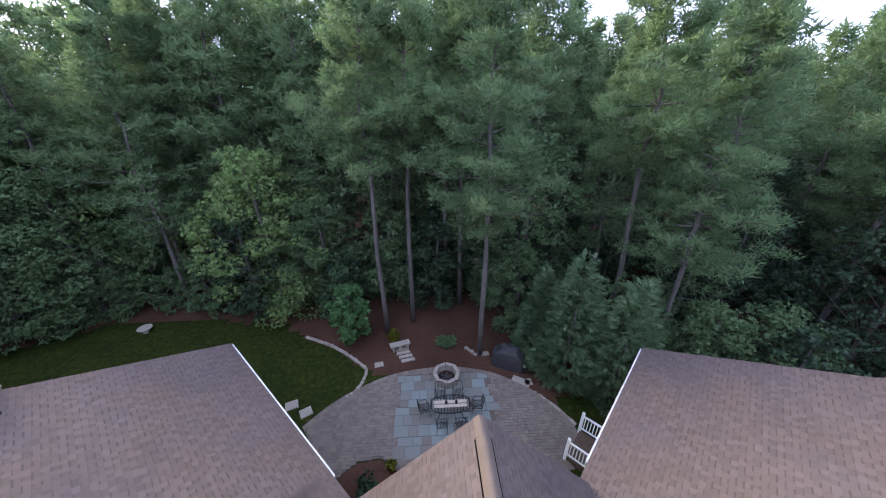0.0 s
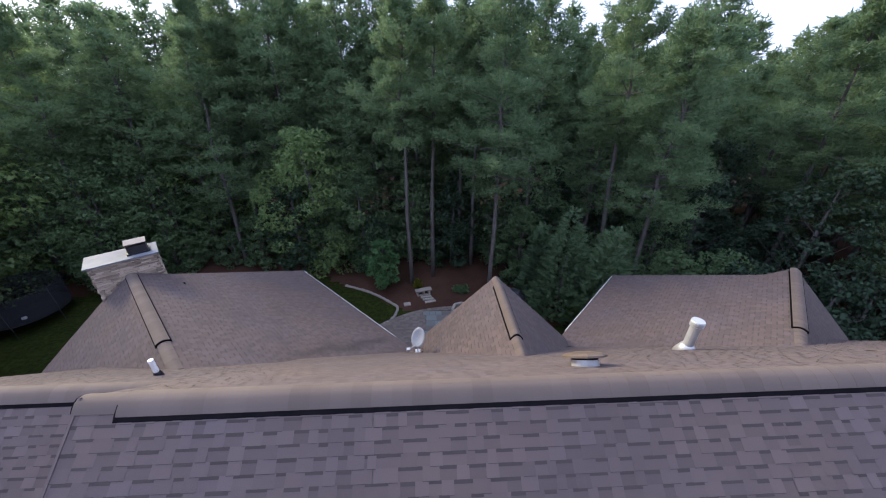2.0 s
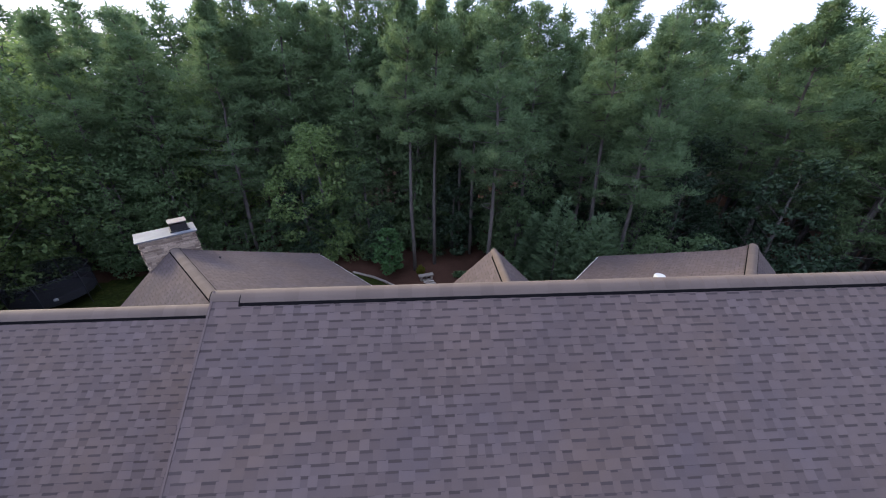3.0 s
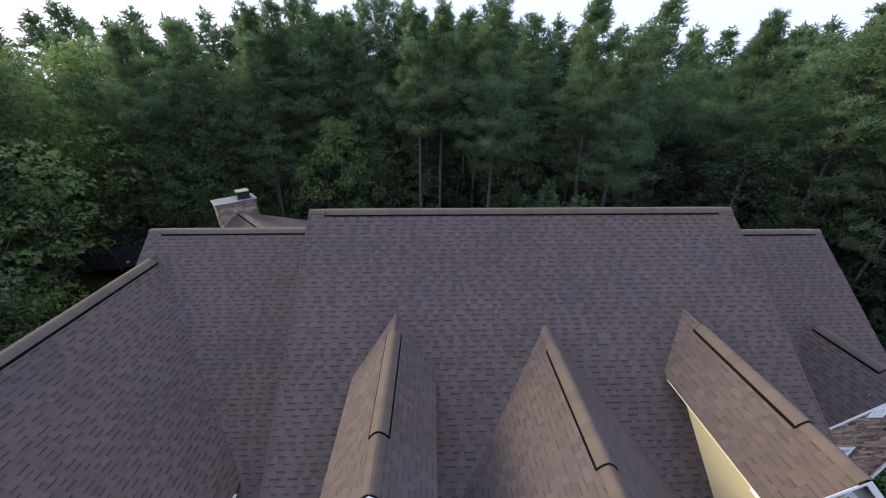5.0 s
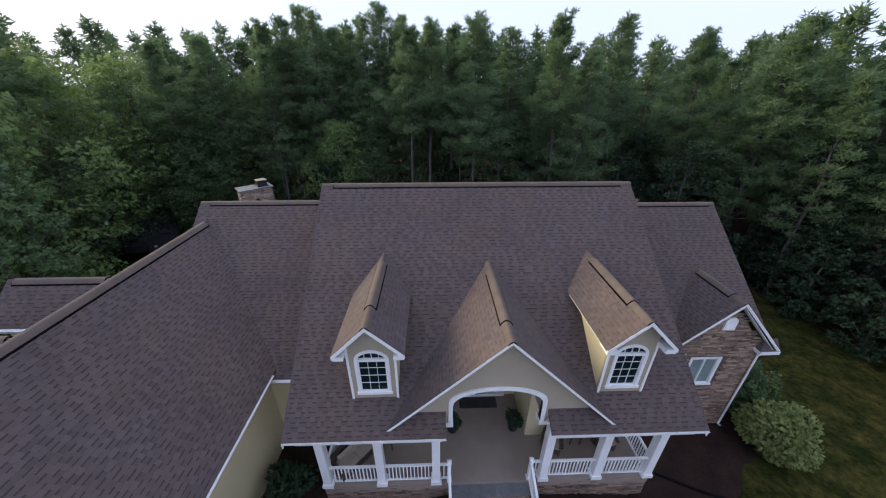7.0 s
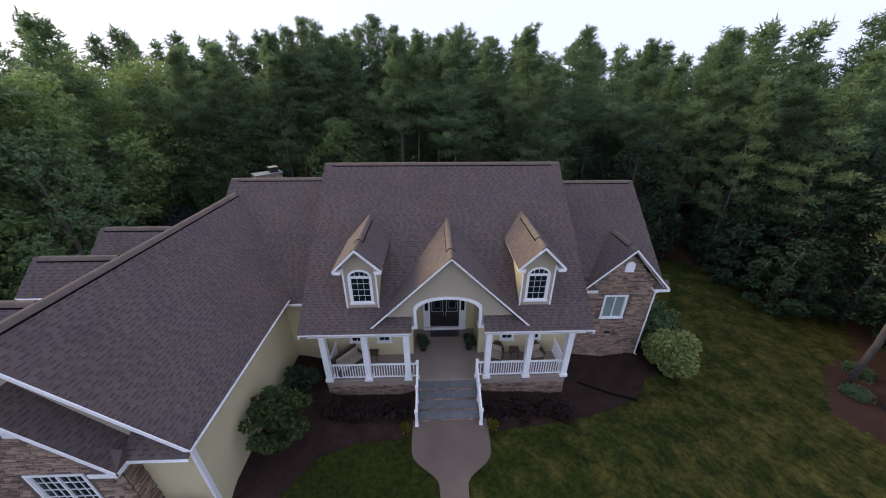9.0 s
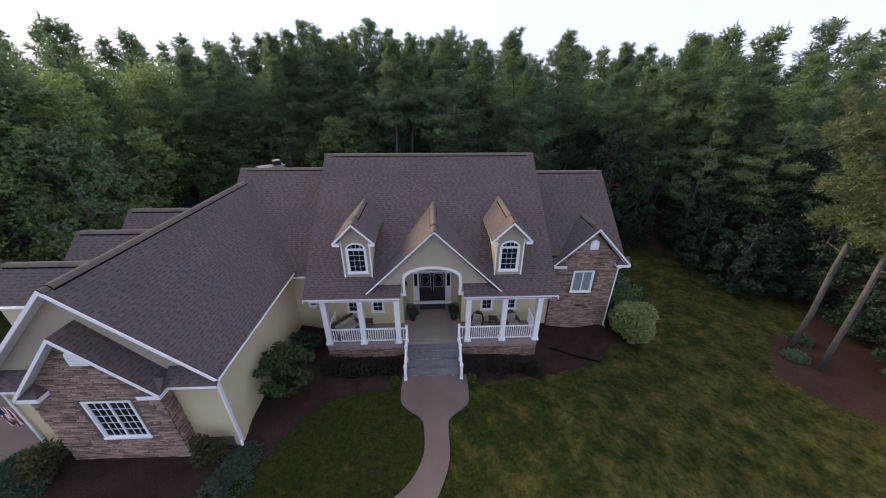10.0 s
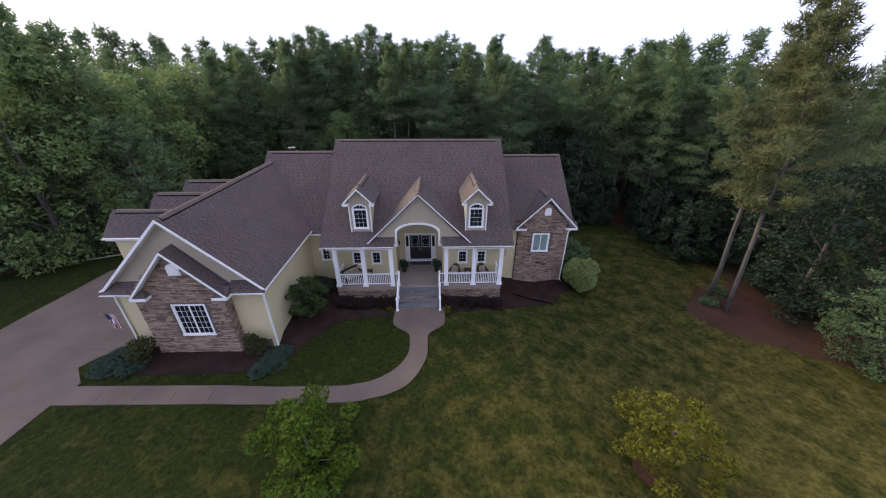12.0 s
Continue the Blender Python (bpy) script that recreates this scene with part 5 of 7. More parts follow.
def slab_stone(x, y, w, d, rz, h=0.06, label="flat pale stepping stone"):
    z = ground_z(x, y)
    m = pose(x, y, z, 0, 0, rz)
    q = [(-w, -d, -0.05), (w, -d * 0.95, -0.05), (w * 0.96, d, -0.05), (-w * 0.95, d, -0.05), (-w * 0.97, -d * 0.96, h), (w * 0.97, -d * 0.92, h), (w * 0.92, d * 0.95, h), (-w * 0.92, d * 0.96, h)]
    sh = Shape().add([m @ Vector(p) for p in q], [(0, 3, 2, 1), (4, 5, 6, 7), (0, 1, 5, 4), (1, 2, 6, 5), (2, 3, 7, 6), (3, 0, 4, 7)])
    return solid("stepping_stone", sh, SANDSTONE, label, "stepping stone", "stepping stones")


for x, y, w, d, r in ((-8.2, 20.75, 0.32, 0.26, 20), (-7.35, 20.3, 0.3, 0.26, 30), (-4.1, 23.15, 0.26, 0.18, 10), (-2.75, 24.0, 0.42, 0.11, 12), (-2.6, 23.7, 0.42, 0.11, 12), (-2.45, 23.4, 0.42, 0.11, 12), (-2.85, 24.3, 0.4, 0.11, 12), (2.1, 23.6, 0.26, 0.15, 5), (3.6, 21.3, 0.5, 0.45, -30), (4.1, 21.4, 0.2, 0.2, 0)):
    slab_stone(x, y, w, d, r)
# brown mulch bed at the foot of the rear gable
draped("mulch_bed", [(-5.25, 16.95), (-4.4, 17.65), (-3.4, 17.75), (-2.75, 17.2), (-3.3, 15.2), (-4.2, 14.6)], STRAW, "small brown bed at the rear house wall", "mulch bed", 0.10)


# ---- furniture and garden things ----
def rod(sh, pts, r=0.012, sides=6):
    return sh.tube([(p, r) for p in pts], sides)


def patio_chair():
    """Black iron armchair with an open back; its front faces +y."""
    t = thing("patio_chair", "black wrought-iron patio armchair at the table", "chair", "chairs round the patio table")
    part("seat_frame", rod(Shape(), [(-0.24, -0.22, 0.43), (0.24, -0.22, 0.43), (0.24, 0.24, 0.43), (-0.24, 0.24, 0.43), (-0.24, -0.22, 0.43)], 0.014), IRON, t)
    for k in range(7):
        part("seat_bar", Shape().box(-0.225 + 0.068 * k, -0.195 + 0.068 * k, -0.21, 0.23, 0.428, 0.436), IRON, t)
    for x, y in ((-0.23, 0.22), (0.23, 0.22), (-0.23, -0.22), (0.23, -0.22)):
        part("leg", rod(Shape(), [(x, y, 0.43), (x * 1.08, y * 1.1, 0.0)], 0.014), IRON, t)
    part("backrest", rod(Shape(), [(-0.23, -0.22, 0.43), (-0.25, -0.3, 0.85), (-0.15, -0.33, 0.98), (0.15, -0.33, 0.98), (0.25, -0.3, 0.85), (0.23, -0.22, 0.43)], 0.016), IRON, t)
    for k in range(5):
        x = -0.14 + 0.07 * k
        part("back_bar", rod(Shape(), [(x, -0.23, 0.45), (x, -0.325, 0.95)], 0.008), IRON, t)
    for s in (-1, 1):
        part("armrest", rod(Shape(), [(s * 0.25, -0.28, 0.68), (s * 0.29, 0.1, 0.68), (s * 0.24, 0.22, 0.45)], 0.014), IRON, t)
    return t


chair = patio_chair()
TX, TY = -0.25, 19.75
spots = [(TX - 0.45, TY + 0.78, 180), (TX + 0.45, TY + 0.78, 180), (TX - 0.45, TY - 0.8, 0), (TX + 0.45, TY - 0.8, 0), (TX - 1.25, TY + 0.05, -80), (TX + 1.3, TY + 0.1, 85)]
for k, (x, y, r) in enumerate(spots):
    m = pose(x, y, PZ, 0, 0, r)
    if k:
        copy_thing(chair, m)
    else:
        first = m
chair.matrix_basis = first
table = thing("patio_table", "dark iron patio table with pale runner strips", "table", at=(TX, TY, PZ))
oval = [(1.0 * math.cos(a) * (1 if abs(math.cos(a)) < 0.8 else 0.97), 0.5 * math.copysign(abs(math.sin(a)) ** 0.6, math.sin(a))) for a in (2 * math.pi * i / 28 for i in range(28))]
part("tabletop", rod(Shape(), [(x, y, 0.712) for x, y in oval + oval[:1]], 0.016), IRON, table, "open iron tabletop rim")
for k in range(13):
    x = -0.9 + 0.15 * k
    h = 0.5 * max(0.3, 1 - abs(x) ** 3.5) ** 0.35
    part("top_bar", Shape().box(x - 0.02, x + 0.02, -h, h, 0.708, 0.72), IRON, table)
for x in (-0.6, 0.6):
    for y in (-0.28, 0.28):
        part("leg", rod(Shape(), [(x, y, 0.70), (x * 0.85, y * 0.8, 0.35), (x * 1.1, y * 1.15, 0)], 0.02), IRON, table)
part("skirt", rod(Shape(), [(x * 0.97, y * 0.97, 0.66) for x, y in oval + oval[:1]], 0.014), IRON, table)
for k, y in enumerate((0.1, -0.12)):
    solid("table_runner", Shape().box(TX - 0.78, TX + 0.78, TY + y - 0.085, TY + y + 0.085, PZ + 0.725, PZ + 0.733), CUSHION, "white cloth strip lying on the patio table", "table runner", "runners on the table")
for x in (-0.2, 0.28):
    o = thing("lantern", "small dark lantern on the patio table", "lantern", "lanterns on the table", at=(TX + x, TY, PZ + 0.733))
    part("body", Shape().lathe([(0.06, 0), (0.07, 0.03), (0.05, 0.12), (0.06, 0.15)], sides=8), IRON, o)
    part("lid", Shape().lathe([(0.07, 0.15), (0.03, 0.2), (0.01, 0.23)], sides=8), IRON, o)

# fire pit: ring of cut stones
pit = thing("fire_pit", "octagonal fire pit of pale stacked stones on the patio", "fire pit", at=(-0.3, 21.9, PZ))
for lay in range(3):
    for i in range(8):
        a0, a1 = 2 * math.pi * (i + 0.03 + lay % 2 * 0.0) / 8, 2 * math.pi * (i + 0.97) / 8
        if lay % 2:
            a0, a1 = a0 + 0.03, a1 - 0.02
        q = [(r * math.cos(a), r * math.sin(a)) for r, a in ((0.54, a0), (0.54, a1), (0.74, a1), (0.74, a0))]
        part("stone", Shape().slab([(x, y, lay * 0.145) for x, y in q], (0, 0, 0.138)), SANDSTONE, pit)
part("ash_bed", Shape().lathe([(0.53, 0.0), (0.53, 0.02), (0.25, 0.03), (0.02, 0.02)], sides=16), MULCH, pit, "dark ash and charred wood")
for a in (0.3, 1.5, 2.6):
    part("log", Shape().tube([((0.3 * math.cos(a), 0.3 * math.sin(a), 0.1), 0.045), ((-0.3 * math.cos(a), -0.3 * math.sin(a), 0.08), 0.045)], 7), COVER, pit)

# covered grill
grill = thing("grill", "barbecue grill under a black cover beside the patio", "grill", at=(3.3, 22.75, ground_z(3.3, 22.75)), rz=-25)
sh = Shape()
prof = [(0.98, 0.50, 0.0), (0.96, 0.48, 0.35), (0.90, 0.45, 0.80), (0.66, 0.41, 1.04), (0.48, 0.31, 1.24), (0.2, 0.12, 1.30)]
k = 16
for a, b, z in prof:
    sh.v += [(a * math.copysign(abs(math.cos(t)) ** 0.6, math.cos(t)) * (1 + 0.03 * math.sin(5 * t)), b * math.copysign(abs(math.sin(t)) ** 0.6, math.sin(t)) * (1 + 0.05 * math.sin(7 * t + z)), z + 0.02 * math.sin(3 * t)) for t in (2 * math.pi * i / k for i in range(k))]
sh.f = [(j * k + i, j * k + (i + 1) % k, (j + 1) * k + (i + 1) % k, (j + 1) * k + i) for j in range(len(prof) - 1) for i in range(k)] + [tuple(range((len(prof) - 1) * k, len(prof) * k))]
sh.m = [0] * len(sh.f)
part("cover", sh, COVER, grill, "black creased fabric cover", smooth=False)
part("side_handle", rod(Shape(), [(0.9, 0.1, 0.7), (1.05, 0.1, 0.72), (1.05, -0.1, 0.72), (0.9, -0.1, 0.7)], 0.015), IRON, grill)
gas = thing("gas_bottle", "small dark gas bottle beside the grill", "gas bottle", at=(4.05, 22.1, ground_z(4.05, 22.1)))
part("body", Shape().lathe([(0.13, 0), (0.15, 0.05), (0.15, 0.3), (0.10, 0.4), (0.04, 0.42)], sides=12), IRON, gas)
part("collar", Shape().lathe([(0.09, 0.41), (0.09, 0.5)], sides=10), GREYMETAL, gas)

# garden bench of pale stone
bench = thing("garden_bench", "pale stone bench on the straw between pines", "bench", at=(-2.95, 24.35, ground_z(-3, 24.35)), rz=16)
part("seat", Shape().box(-0.6, 0.6, -0.2, 0.2, 0.36, 0.45), SANDSTONE, bench)
for x in (-0.42, 0.0, 0.42):
    part("support", Shape().box(x - 0.07, x + 0.07, -0.16, 0.16, 0, 0.36), SANDSTONE, bench)

# deck railing posts beside the right rear wing
deck = thing("rear_steps", "small rear landing with white railings", "steps", at=(4.45, 17.3, 0), rz=-45)
part("landing", Shape().box(0.02, 1.62, 0.0, 1.6, PZ - 0.4, PZ + 0.18), WICKER, deck, "brown landing boards")
for y in (0.02, 1.58):
    for x in (0.0, 1.58):
        sh = Shape().box(x - 0.06, x + 0.06, y - 0.06, y + 0.06, PZ - 0.3, PZ + 1.3)
        sh.lathe([(0.075, 0.0), (0.06, 0.04), (0.01, 0.09)], (x, y, PZ + 1.3), 8)
        part("post", sh, WHITE, deck)
    part("top_rail", Shape().beam((0.0, y, PZ + 1.12), (1.58, y, PZ + 1.12), 0.07, 0.06), WHITE, deck)
    part("bottom_rail", Shape().beam((0.0, y, PZ + 0.34), (1.58, y, PZ + 0.34), 0.06, 0.05), WHITE, deck)
    for k in range(1, 12):
        ob = new("baluster", BALUSTER)
        ob.parent = deck
        ob.matrix_basis = Matrix.Translation((1.58 * k / 12, y, PZ + 0.33))

# trampoline at the wood's edge
tx, ty = -28.9, 22.5
tramp = thing("trampoline", "round black trampoline with a dark safety net", "trampoline", at=(tx, ty, ground_z(tx, ty)))
ring = [(2.1 * math.cos(2 * math.pi * i / 24), 2.1 * math.sin(2 * math.pi * i / 24)) for i in range(25)]
part("frame", rod(Shape(), [(x, y, 0.85) for x, y in ring], 0.03), IRON, tramp, "dark tube ring")
part("mat", Shape().lathe([(1.85, 0.82), (0.02, 0.80)], sides=24), VENT_BLACK, tramp)
part("pad", Shape().lathe([(1.82, 0.84), (1.95, 0.885), (2.15, 0.87)], sides=24), IRON, tramp, "dark spring pad")
for i in range(6):
    a = 2 * math.pi * i / 6
    x, y = 2.1 * math.cos(a), 2.1 * math.sin(a)
    part("leg", rod(Shape(), [(x, y, 0.85), (x * 1.03, y * 1.03, 0.0)], 0.025), IRON, tramp)
    part("net_pole", rod(Shape(), [(x * 1.02, y * 1.02, 0.6), (x * 1.04, y * 1.04, 2.6)], 0.025), COVER, tramp)
for z in (1.4, 2.0, 2.58):
    part("net_rope", rod(Shape(), [(x * 1.02, y * 1.02, z) for x, y in ring], 0.012), COVER, tramp)
net = Shape()
net.v = [(x * 1.03, y * 1.03, z) for z in (0.9, 2.58) for x, y in ring]
net.f = [(i, i + 1, i + 26, i + 25) for i in range(24)]
net.m = [0] * 24
part("safety_net", net, NET, tramp, "dark see-through net")
ball = solid("ball", Shape().lathe([(0.02, 0), (0.09, 0.03), (0.13, 0.1), (0.13, 0.16), (0.09, 0.23), (0.02, 0.26)], (tx + 0.95, ty - 0.95, ground_z(tx, ty) + 0.815), 12), WHITE, "white ball lying on the trampoline mat", "ball", smooth=True)
bath = thing("bird_bath", "low pale stone bird bath on the rear lawn", "bird bath", at=(-19.7, 27.0, ground_z(-19.7, 27)))
part("pedestal", Shape().lathe([(0.2, 0), (0.12, 0.06), (0.10, 0.16), (0.14, 0.20)], sides=10), SANDSTONE, bath)
part("bowl", Shape().lathe([(0.14, 0.20), (0.38, 0.28), (0.42, 0.34), (0.36, 0.32), (0.05, 0.26)], sides=14), SANDSTONE, bath)

# porch furniture
def wicker_chair():
    t = thing("porch_chair", "brown wicker armchair with a pale cushion on the porch", "chair", "chairs on the porch")
    part("seat", Shape().box(-0.33, 0.33, -0.32, 0.30, 0.12, 0.36), WICKER, t)
    sh = Shape()
    k = 9
    for i in range(k):
        a0, a1 = math.pi * i / k, math.pi * (i + 1) / k
        for r0, r1 in ((0.34, 0.40),):
            q = [(r * math.cos(a), 0.05 + r * math.sin(a)) for r, a in ((r0, a0), (r0, a1), (r1, a1), (r1, a0))]
            h = 0.62 + 0.32 * math.sin((a0 + a1) / 2) ** 2
            sh.slab([(x, y, 0.12) for x, y in q], (0, 0, h - 0.12))
    part("backrest", sh, WICKER, t)
    for s in (-1, 1):
        part("armrest", Shape().box(min(s * 0.32, s * 0.42), max(s * 0.32, s * 0.42), -0.32, 0.1, 0.52, 0.6), WICKER, t)
        for y in (-0.28, 0.26):
            part("leg", Shape().box(s * 0.3 - 0.03, s * 0.3 + 0.03, y - 0.03, y + 0.03, 0, 0.13), WICKER, t)
    part("cushion", Shape().box(-0.29, 0.29, -0.3, 0.24, 0.36, 0.46).box(-0.24, 0.24, 0.18, 0.30, 0.46, 0.84, pose(0, 0, 0, 10)), CUSHION, t, "beige cushions")
    return t


wc = wicker_chair()
copy_thing(wc, pose(4.78, 1.25, PF, 0, 0, 10))
wc.matrix_basis = pose(2.66, 1.25, PF, 0, 0, -20)
sofa = thing("wicker_settee", "brown wicker settee with patterned beige cushions on the porch", "settee", at=(-5.05, 0.95, PF), rz=50)
part("seat", Shape().box(-0.7, 0.7, -0.35, 0.35, 0.1, 0.38), WICKER, sofa)
part("backrest", Shape().box(-0.75, 0.75, 0.28, 0.4, 0.1, 0.9), WICKER, sofa)
for s in (-1, 1):
    part("armrest", Shape().box(min(s * 0.68, s * 0.8), max(s * 0.68, s * 0.8), -0.35, 0.4, 0.1, 0.6), WICKER, sofa)
part("cushion", Shape().box(-0.66, -0.01, -0.33, 0.27, 0.38, 0.5).box(0.01, 0.66, -0.33, 0.27, 0.38, 0.5).box(-0.62, 0.62, 0.12, 0.27, 0.5, 0.86, pose(0, 0, 0, 8)), CUSHION, sofa, "beige cushions")
for x, y in ((-3.88, 1.48), (3.68, 1.48)):
    st = thing("side_table", "small dark wicker side table on the porch", "side table", "side tables on the porch", at=(x, y, PF))
    part("tabletop", Shape().box(-0.25, 0.25, -0.22, 0.22, 0.45, 0.5), WICKER, st)
    for a in (-0.2, 0.2):
        for b in (-0.17, 0.17):
            part("leg", Shape().box(a - 0.02, a + 0.02, b - 0.02, b + 0.02, 0, 0.45), WICKER, st)
mat_ob = solid("door_mat", Shape().box(-0.85, 0.85, 3.1, 3.65, PF, PF + 0.015), COVER, "black door mat before the front door", "door mat")
lamp = thing("wall_lantern", "black wall lantern beside the entrance door", "wall lantern", at=(-1.62, 2.95, 2.9))
part("body", Shape().lathe([(0.05, -0.15), (0.08, 0.0), (0.07, 0.1), (0.02, 0.2)], sides=8), IRON, lamp)
part("bracket", Shape().box(-0.13, 0.0, -0.02, 0.02, 0.05, 0.09), IRON, lamp)

# flag on its staff at the garage front
flag = thing("flag", "striped flag hanging from a slanted staff at the garage", "flag", at=(-16.24, -4.6, 2.15))
part("staff", rod(Shape(), [(0.0, 0.0, 0.0), (-1.5, -0.35, 0.35)], 0.014), SANDSTONE, flag)
part("bracket", Shape().box(-0.05, 0.05, -0.04, 0.04, -0.06, 0.06), IRON, flag)


def plain(name, rgb, rough=0.8):
    return mat(name, tuple(0.8 * c for c in rgb), rgb, rough, 5, 60, 0.1)


RED, NAVY = plain("red_cloth", (0.27, 0.03, 0.035)), plain("navy_cloth", (0.02, 0.025, 0.09))
def drape(u, v):
    """A point of the hanging cloth; u along the staff, v down."""
    x = -0.95 - 0.42 * u * (1 - 0.55 * min(1, v * 1.6))
    return (x + 0.06 * math.sin(6 * v + 9 * u) * v, -0.165 - 0.12 * u + 0.10 * math.sin(11 * u + 2 * v) * v, 0.175 + 0.175 * u - 1.05 * v)


for i in range(13):
    st = Shape()
    u0, u1 = i / 13, (i + 1) / 13
    v0 = 0.42 if u0 > 0.46 else 0.0
    st.v = [drape(u, v0 + (1 - v0) * j / 6) for j in range(7) for u in (u0, u1)]
    st.f = [(2 * j, 2 * j + 1, 2 * j + 3, 2 * j + 2) for j in range(6)]
    st.m = [0] * 6
    ob = part("stripe", st, RED if i % 2 == 0 else WHITE, flag)
    ob.modifiers.new("cloth", "SOLIDIFY").thickness = 0.004
st = Shape()
st.v = [drape(u / 7 * 0.54 + 0.46, 0.42 * j / 4) for j in range(5) for u in range(8)]
st.f = [(8 * j + i, 8 * j + i + 1, 8 * j + i + 9, 8 * j + i + 8) for j in range(4) for i in range(7)]
st.m = [0] * len(st.f)
part("canton", st, NAVY, flag, "navy blue field").modifiers.new("cloth", "SOLIDIFY").thickness = 0.005
def leafy(name, centre_list, count, size, material, parent, seed, droop=0.3):
    """Many small leaf quads scattered in lumpy shells round the given centres (x, y, z, rx, rz)."""
    rng = np.random.default_rng(seed)
    w = np.array([c[3] * c[3] for c in centre_list])
    idx = rng.choice(len(centre_list), count, p=w / w.sum())
    C = np.array(centre_list)[idx]
    d = rng.normal(size=(count, 3))
    d /= np.linalg.norm(d, axis=1, keepdims=True)
    r = rng.uniform(0.55, 1.08, (count, 1)) ** 0.6
    pos = C[:, :3] + d * r * np.stack([C[:, 3], C[:, 3], C[:, 4]], 1)
    a = rng.normal(size=(count, 3)) * 0.55 + d * (0.9, 0.9, 0.35)
    a[:, 2] -= droop
    a /= np.linalg.norm(a, axis=1, keepdims=True)
    b = np.cross(a, rng.normal(size=(count, 3)) * 0.7 + d * 0.4 + (0, 0, 0.7))
    b /= np.linalg.norm(b, axis=1, keepdims=True)
    s = size * rng.uniform(0.6, 1.4, (count, 1))
    tri = np.stack([pos + b * s * 0.42, pos - b * s * 0.42, pos + a * s * 0.95], 1).reshape(-1, 3)
    me = bpy.data.meshes.new(name)
    me.from_pydata(tri.tolist(), [], np.arange(3 * count).reshape(-1, 3).tolist())
    me.materials.append(material)
    ob = new(name, me)
    ob.parent = parent
    return ob


def pine(name, height, bare, spread, tufts, seed, label, at=(0, 0, 0), needles=None):
    """A tall pine: bare tapered trunk, whorls of boughs, needle tufts."""
    rnd = random.Random(seed)
    t = thing(name, label, "pine tree", "pine trees", at=at)
    bend = [(rnd.uniform(-0.25, 0.25) * i / 6, rnd.uniform(-0.25, 0.25) * i / 6) for i in range(8)]
    rings = [((bend[i][0], bend[i][1], height * i / 7 - (0.2 if i == 0 else 0)), (0.155 * height / 20) * (1 - i / 7.6) + 0.02) for i in range(8)]
    tr = Shape().tube(rings, 8)
    axis_at = lambda z: (np.interp(z, [r[0][2] for r in rings], [r[0][0] for r in rings]), np.interp(z, [r[0][2] for r in rings], [r[0][1] for r in rings]))
    ends, z = [], height * bare
    for k in range(3):
        zz, a = height * bare * rnd.uniform(0.6, 1), rnd.uniform(0, 6.28)
        cx, cy = axis_at(zz)
        tr.tube([((cx, cy, zz), 0.03), ((cx + 1.1 * math.cos(a), cy + 1.1 * math.sin(a), zz + 0.2), 0.012)], 4)
    while z < height - 0.7:
        f = (z - height * bare) / (height * (1 - bare))
        reach = spread * (1.0 - f) ** 0.95 * (0.6 + 0.4 * min(1, f * 5)) * rnd.uniform(0.6, 1.15) + 0.3
        count, turn = rnd.randint(3, 5), rnd.uniform(0, 6.28)
        cx, cy = axis_at(z)
        for k in range(count):
            a, r = turn + 6.28 * k / count + rnd.uniform(-0.4, 0.4), reach * rnd.uniform(0.55, 1.1)
            ca, sa, rise = math.cos(a), math.sin(a), r * (rnd.uniform(-0.30, 0.30) + 0.8 * f * f)
            way = lambda q, side: (cx + r * (q * ca - side * sa), cy + r * (q * sa + side * ca), z + rise * q + 0.20 * r * q * q)
            if tufts > 8000 or k == 0:
                tr.tube([((cx, cy, z), 0.045 * (1 - f) + 0.012), (way(0.6, 0), 0.025 * (1 - f) + 0.01), (way(1, 0), 0.008)], 3, cap=False)
            size_p = 0.22 + 0.09 * r
            for q, side in ((0.42, 0.0), (0.62, 0.17), (0.66, -0.19), (0.80, 0.0), (0.84, 0.24), (0.88, -0.25), (1.0, 0.07), (1.02, -0.1)):
                if rnd.random() < 0.86:
                    x, y, zz = way(q + rnd.uniform(-0.05, 0.05), side * rnd.uniform(0.6, 1.4))
                    ends.append((x, y, zz + rnd.uniform(-0.12, 0.34), size_p * rnd.uniform(0.7, 1.25)))
        z += rnd.uniform(0.45, 0.8) * height / 20
    for k in range(26):
        zz = height - 2.6 * k / 26 * rnd.uniform(0.8, 1.1)
        cx, cy = axis_at(zz)
        w = 0.10 + 0.75 * k / 26
        ends.append((cx + rnd.uniform(-w, w), cy + rnd.uniform(-w, w), zz, 0.15 + 0.006 * k))
    part("trunk", tr, BARK, t, smooth=True)
    rng = np.random.default_rng(seed)
    E = np.array(ends)
    idx = rng.choice(len(E), tufts, p=E[:, 3] ** 1.6 / (E[:, 3] ** 1.6).sum())
    d = rng.normal(size=(tufts, 3))
    d /= np.linalg.norm(d, axis=1, keepdims=True)
    p = E[idx, :3] + d * E[idx, 3:4] * rng.uniform(0.1, 1.0, (tufts, 1)) * (1, 1, 0.72)
    a = d * (1, 1, 0.6) + rng.normal(size=(tufts, 3)) * 0.5 + (0, 0, 0.45)
    a /= np.linalg.norm(a, axis=1, keepdims=True)
    b = np.cross(a, rng.normal(size=(tufts, 3)) + (0, 0, 0.4))
    b /= np.linalg.norm(b, axis=1, keepdims=True)
    s = rng.uniform(0.20, 0.40, (tufts, 1)) * (height / 20) * (13000 / tufts) ** 0.4
    half = 0.13 if tufts > 8000 else 0.16
    tri = np.stack([p + b * s * half, p - b * s * half, p + a * s], 1).reshape(-1, 3)
    me = bpy.data.meshes.new("crown")
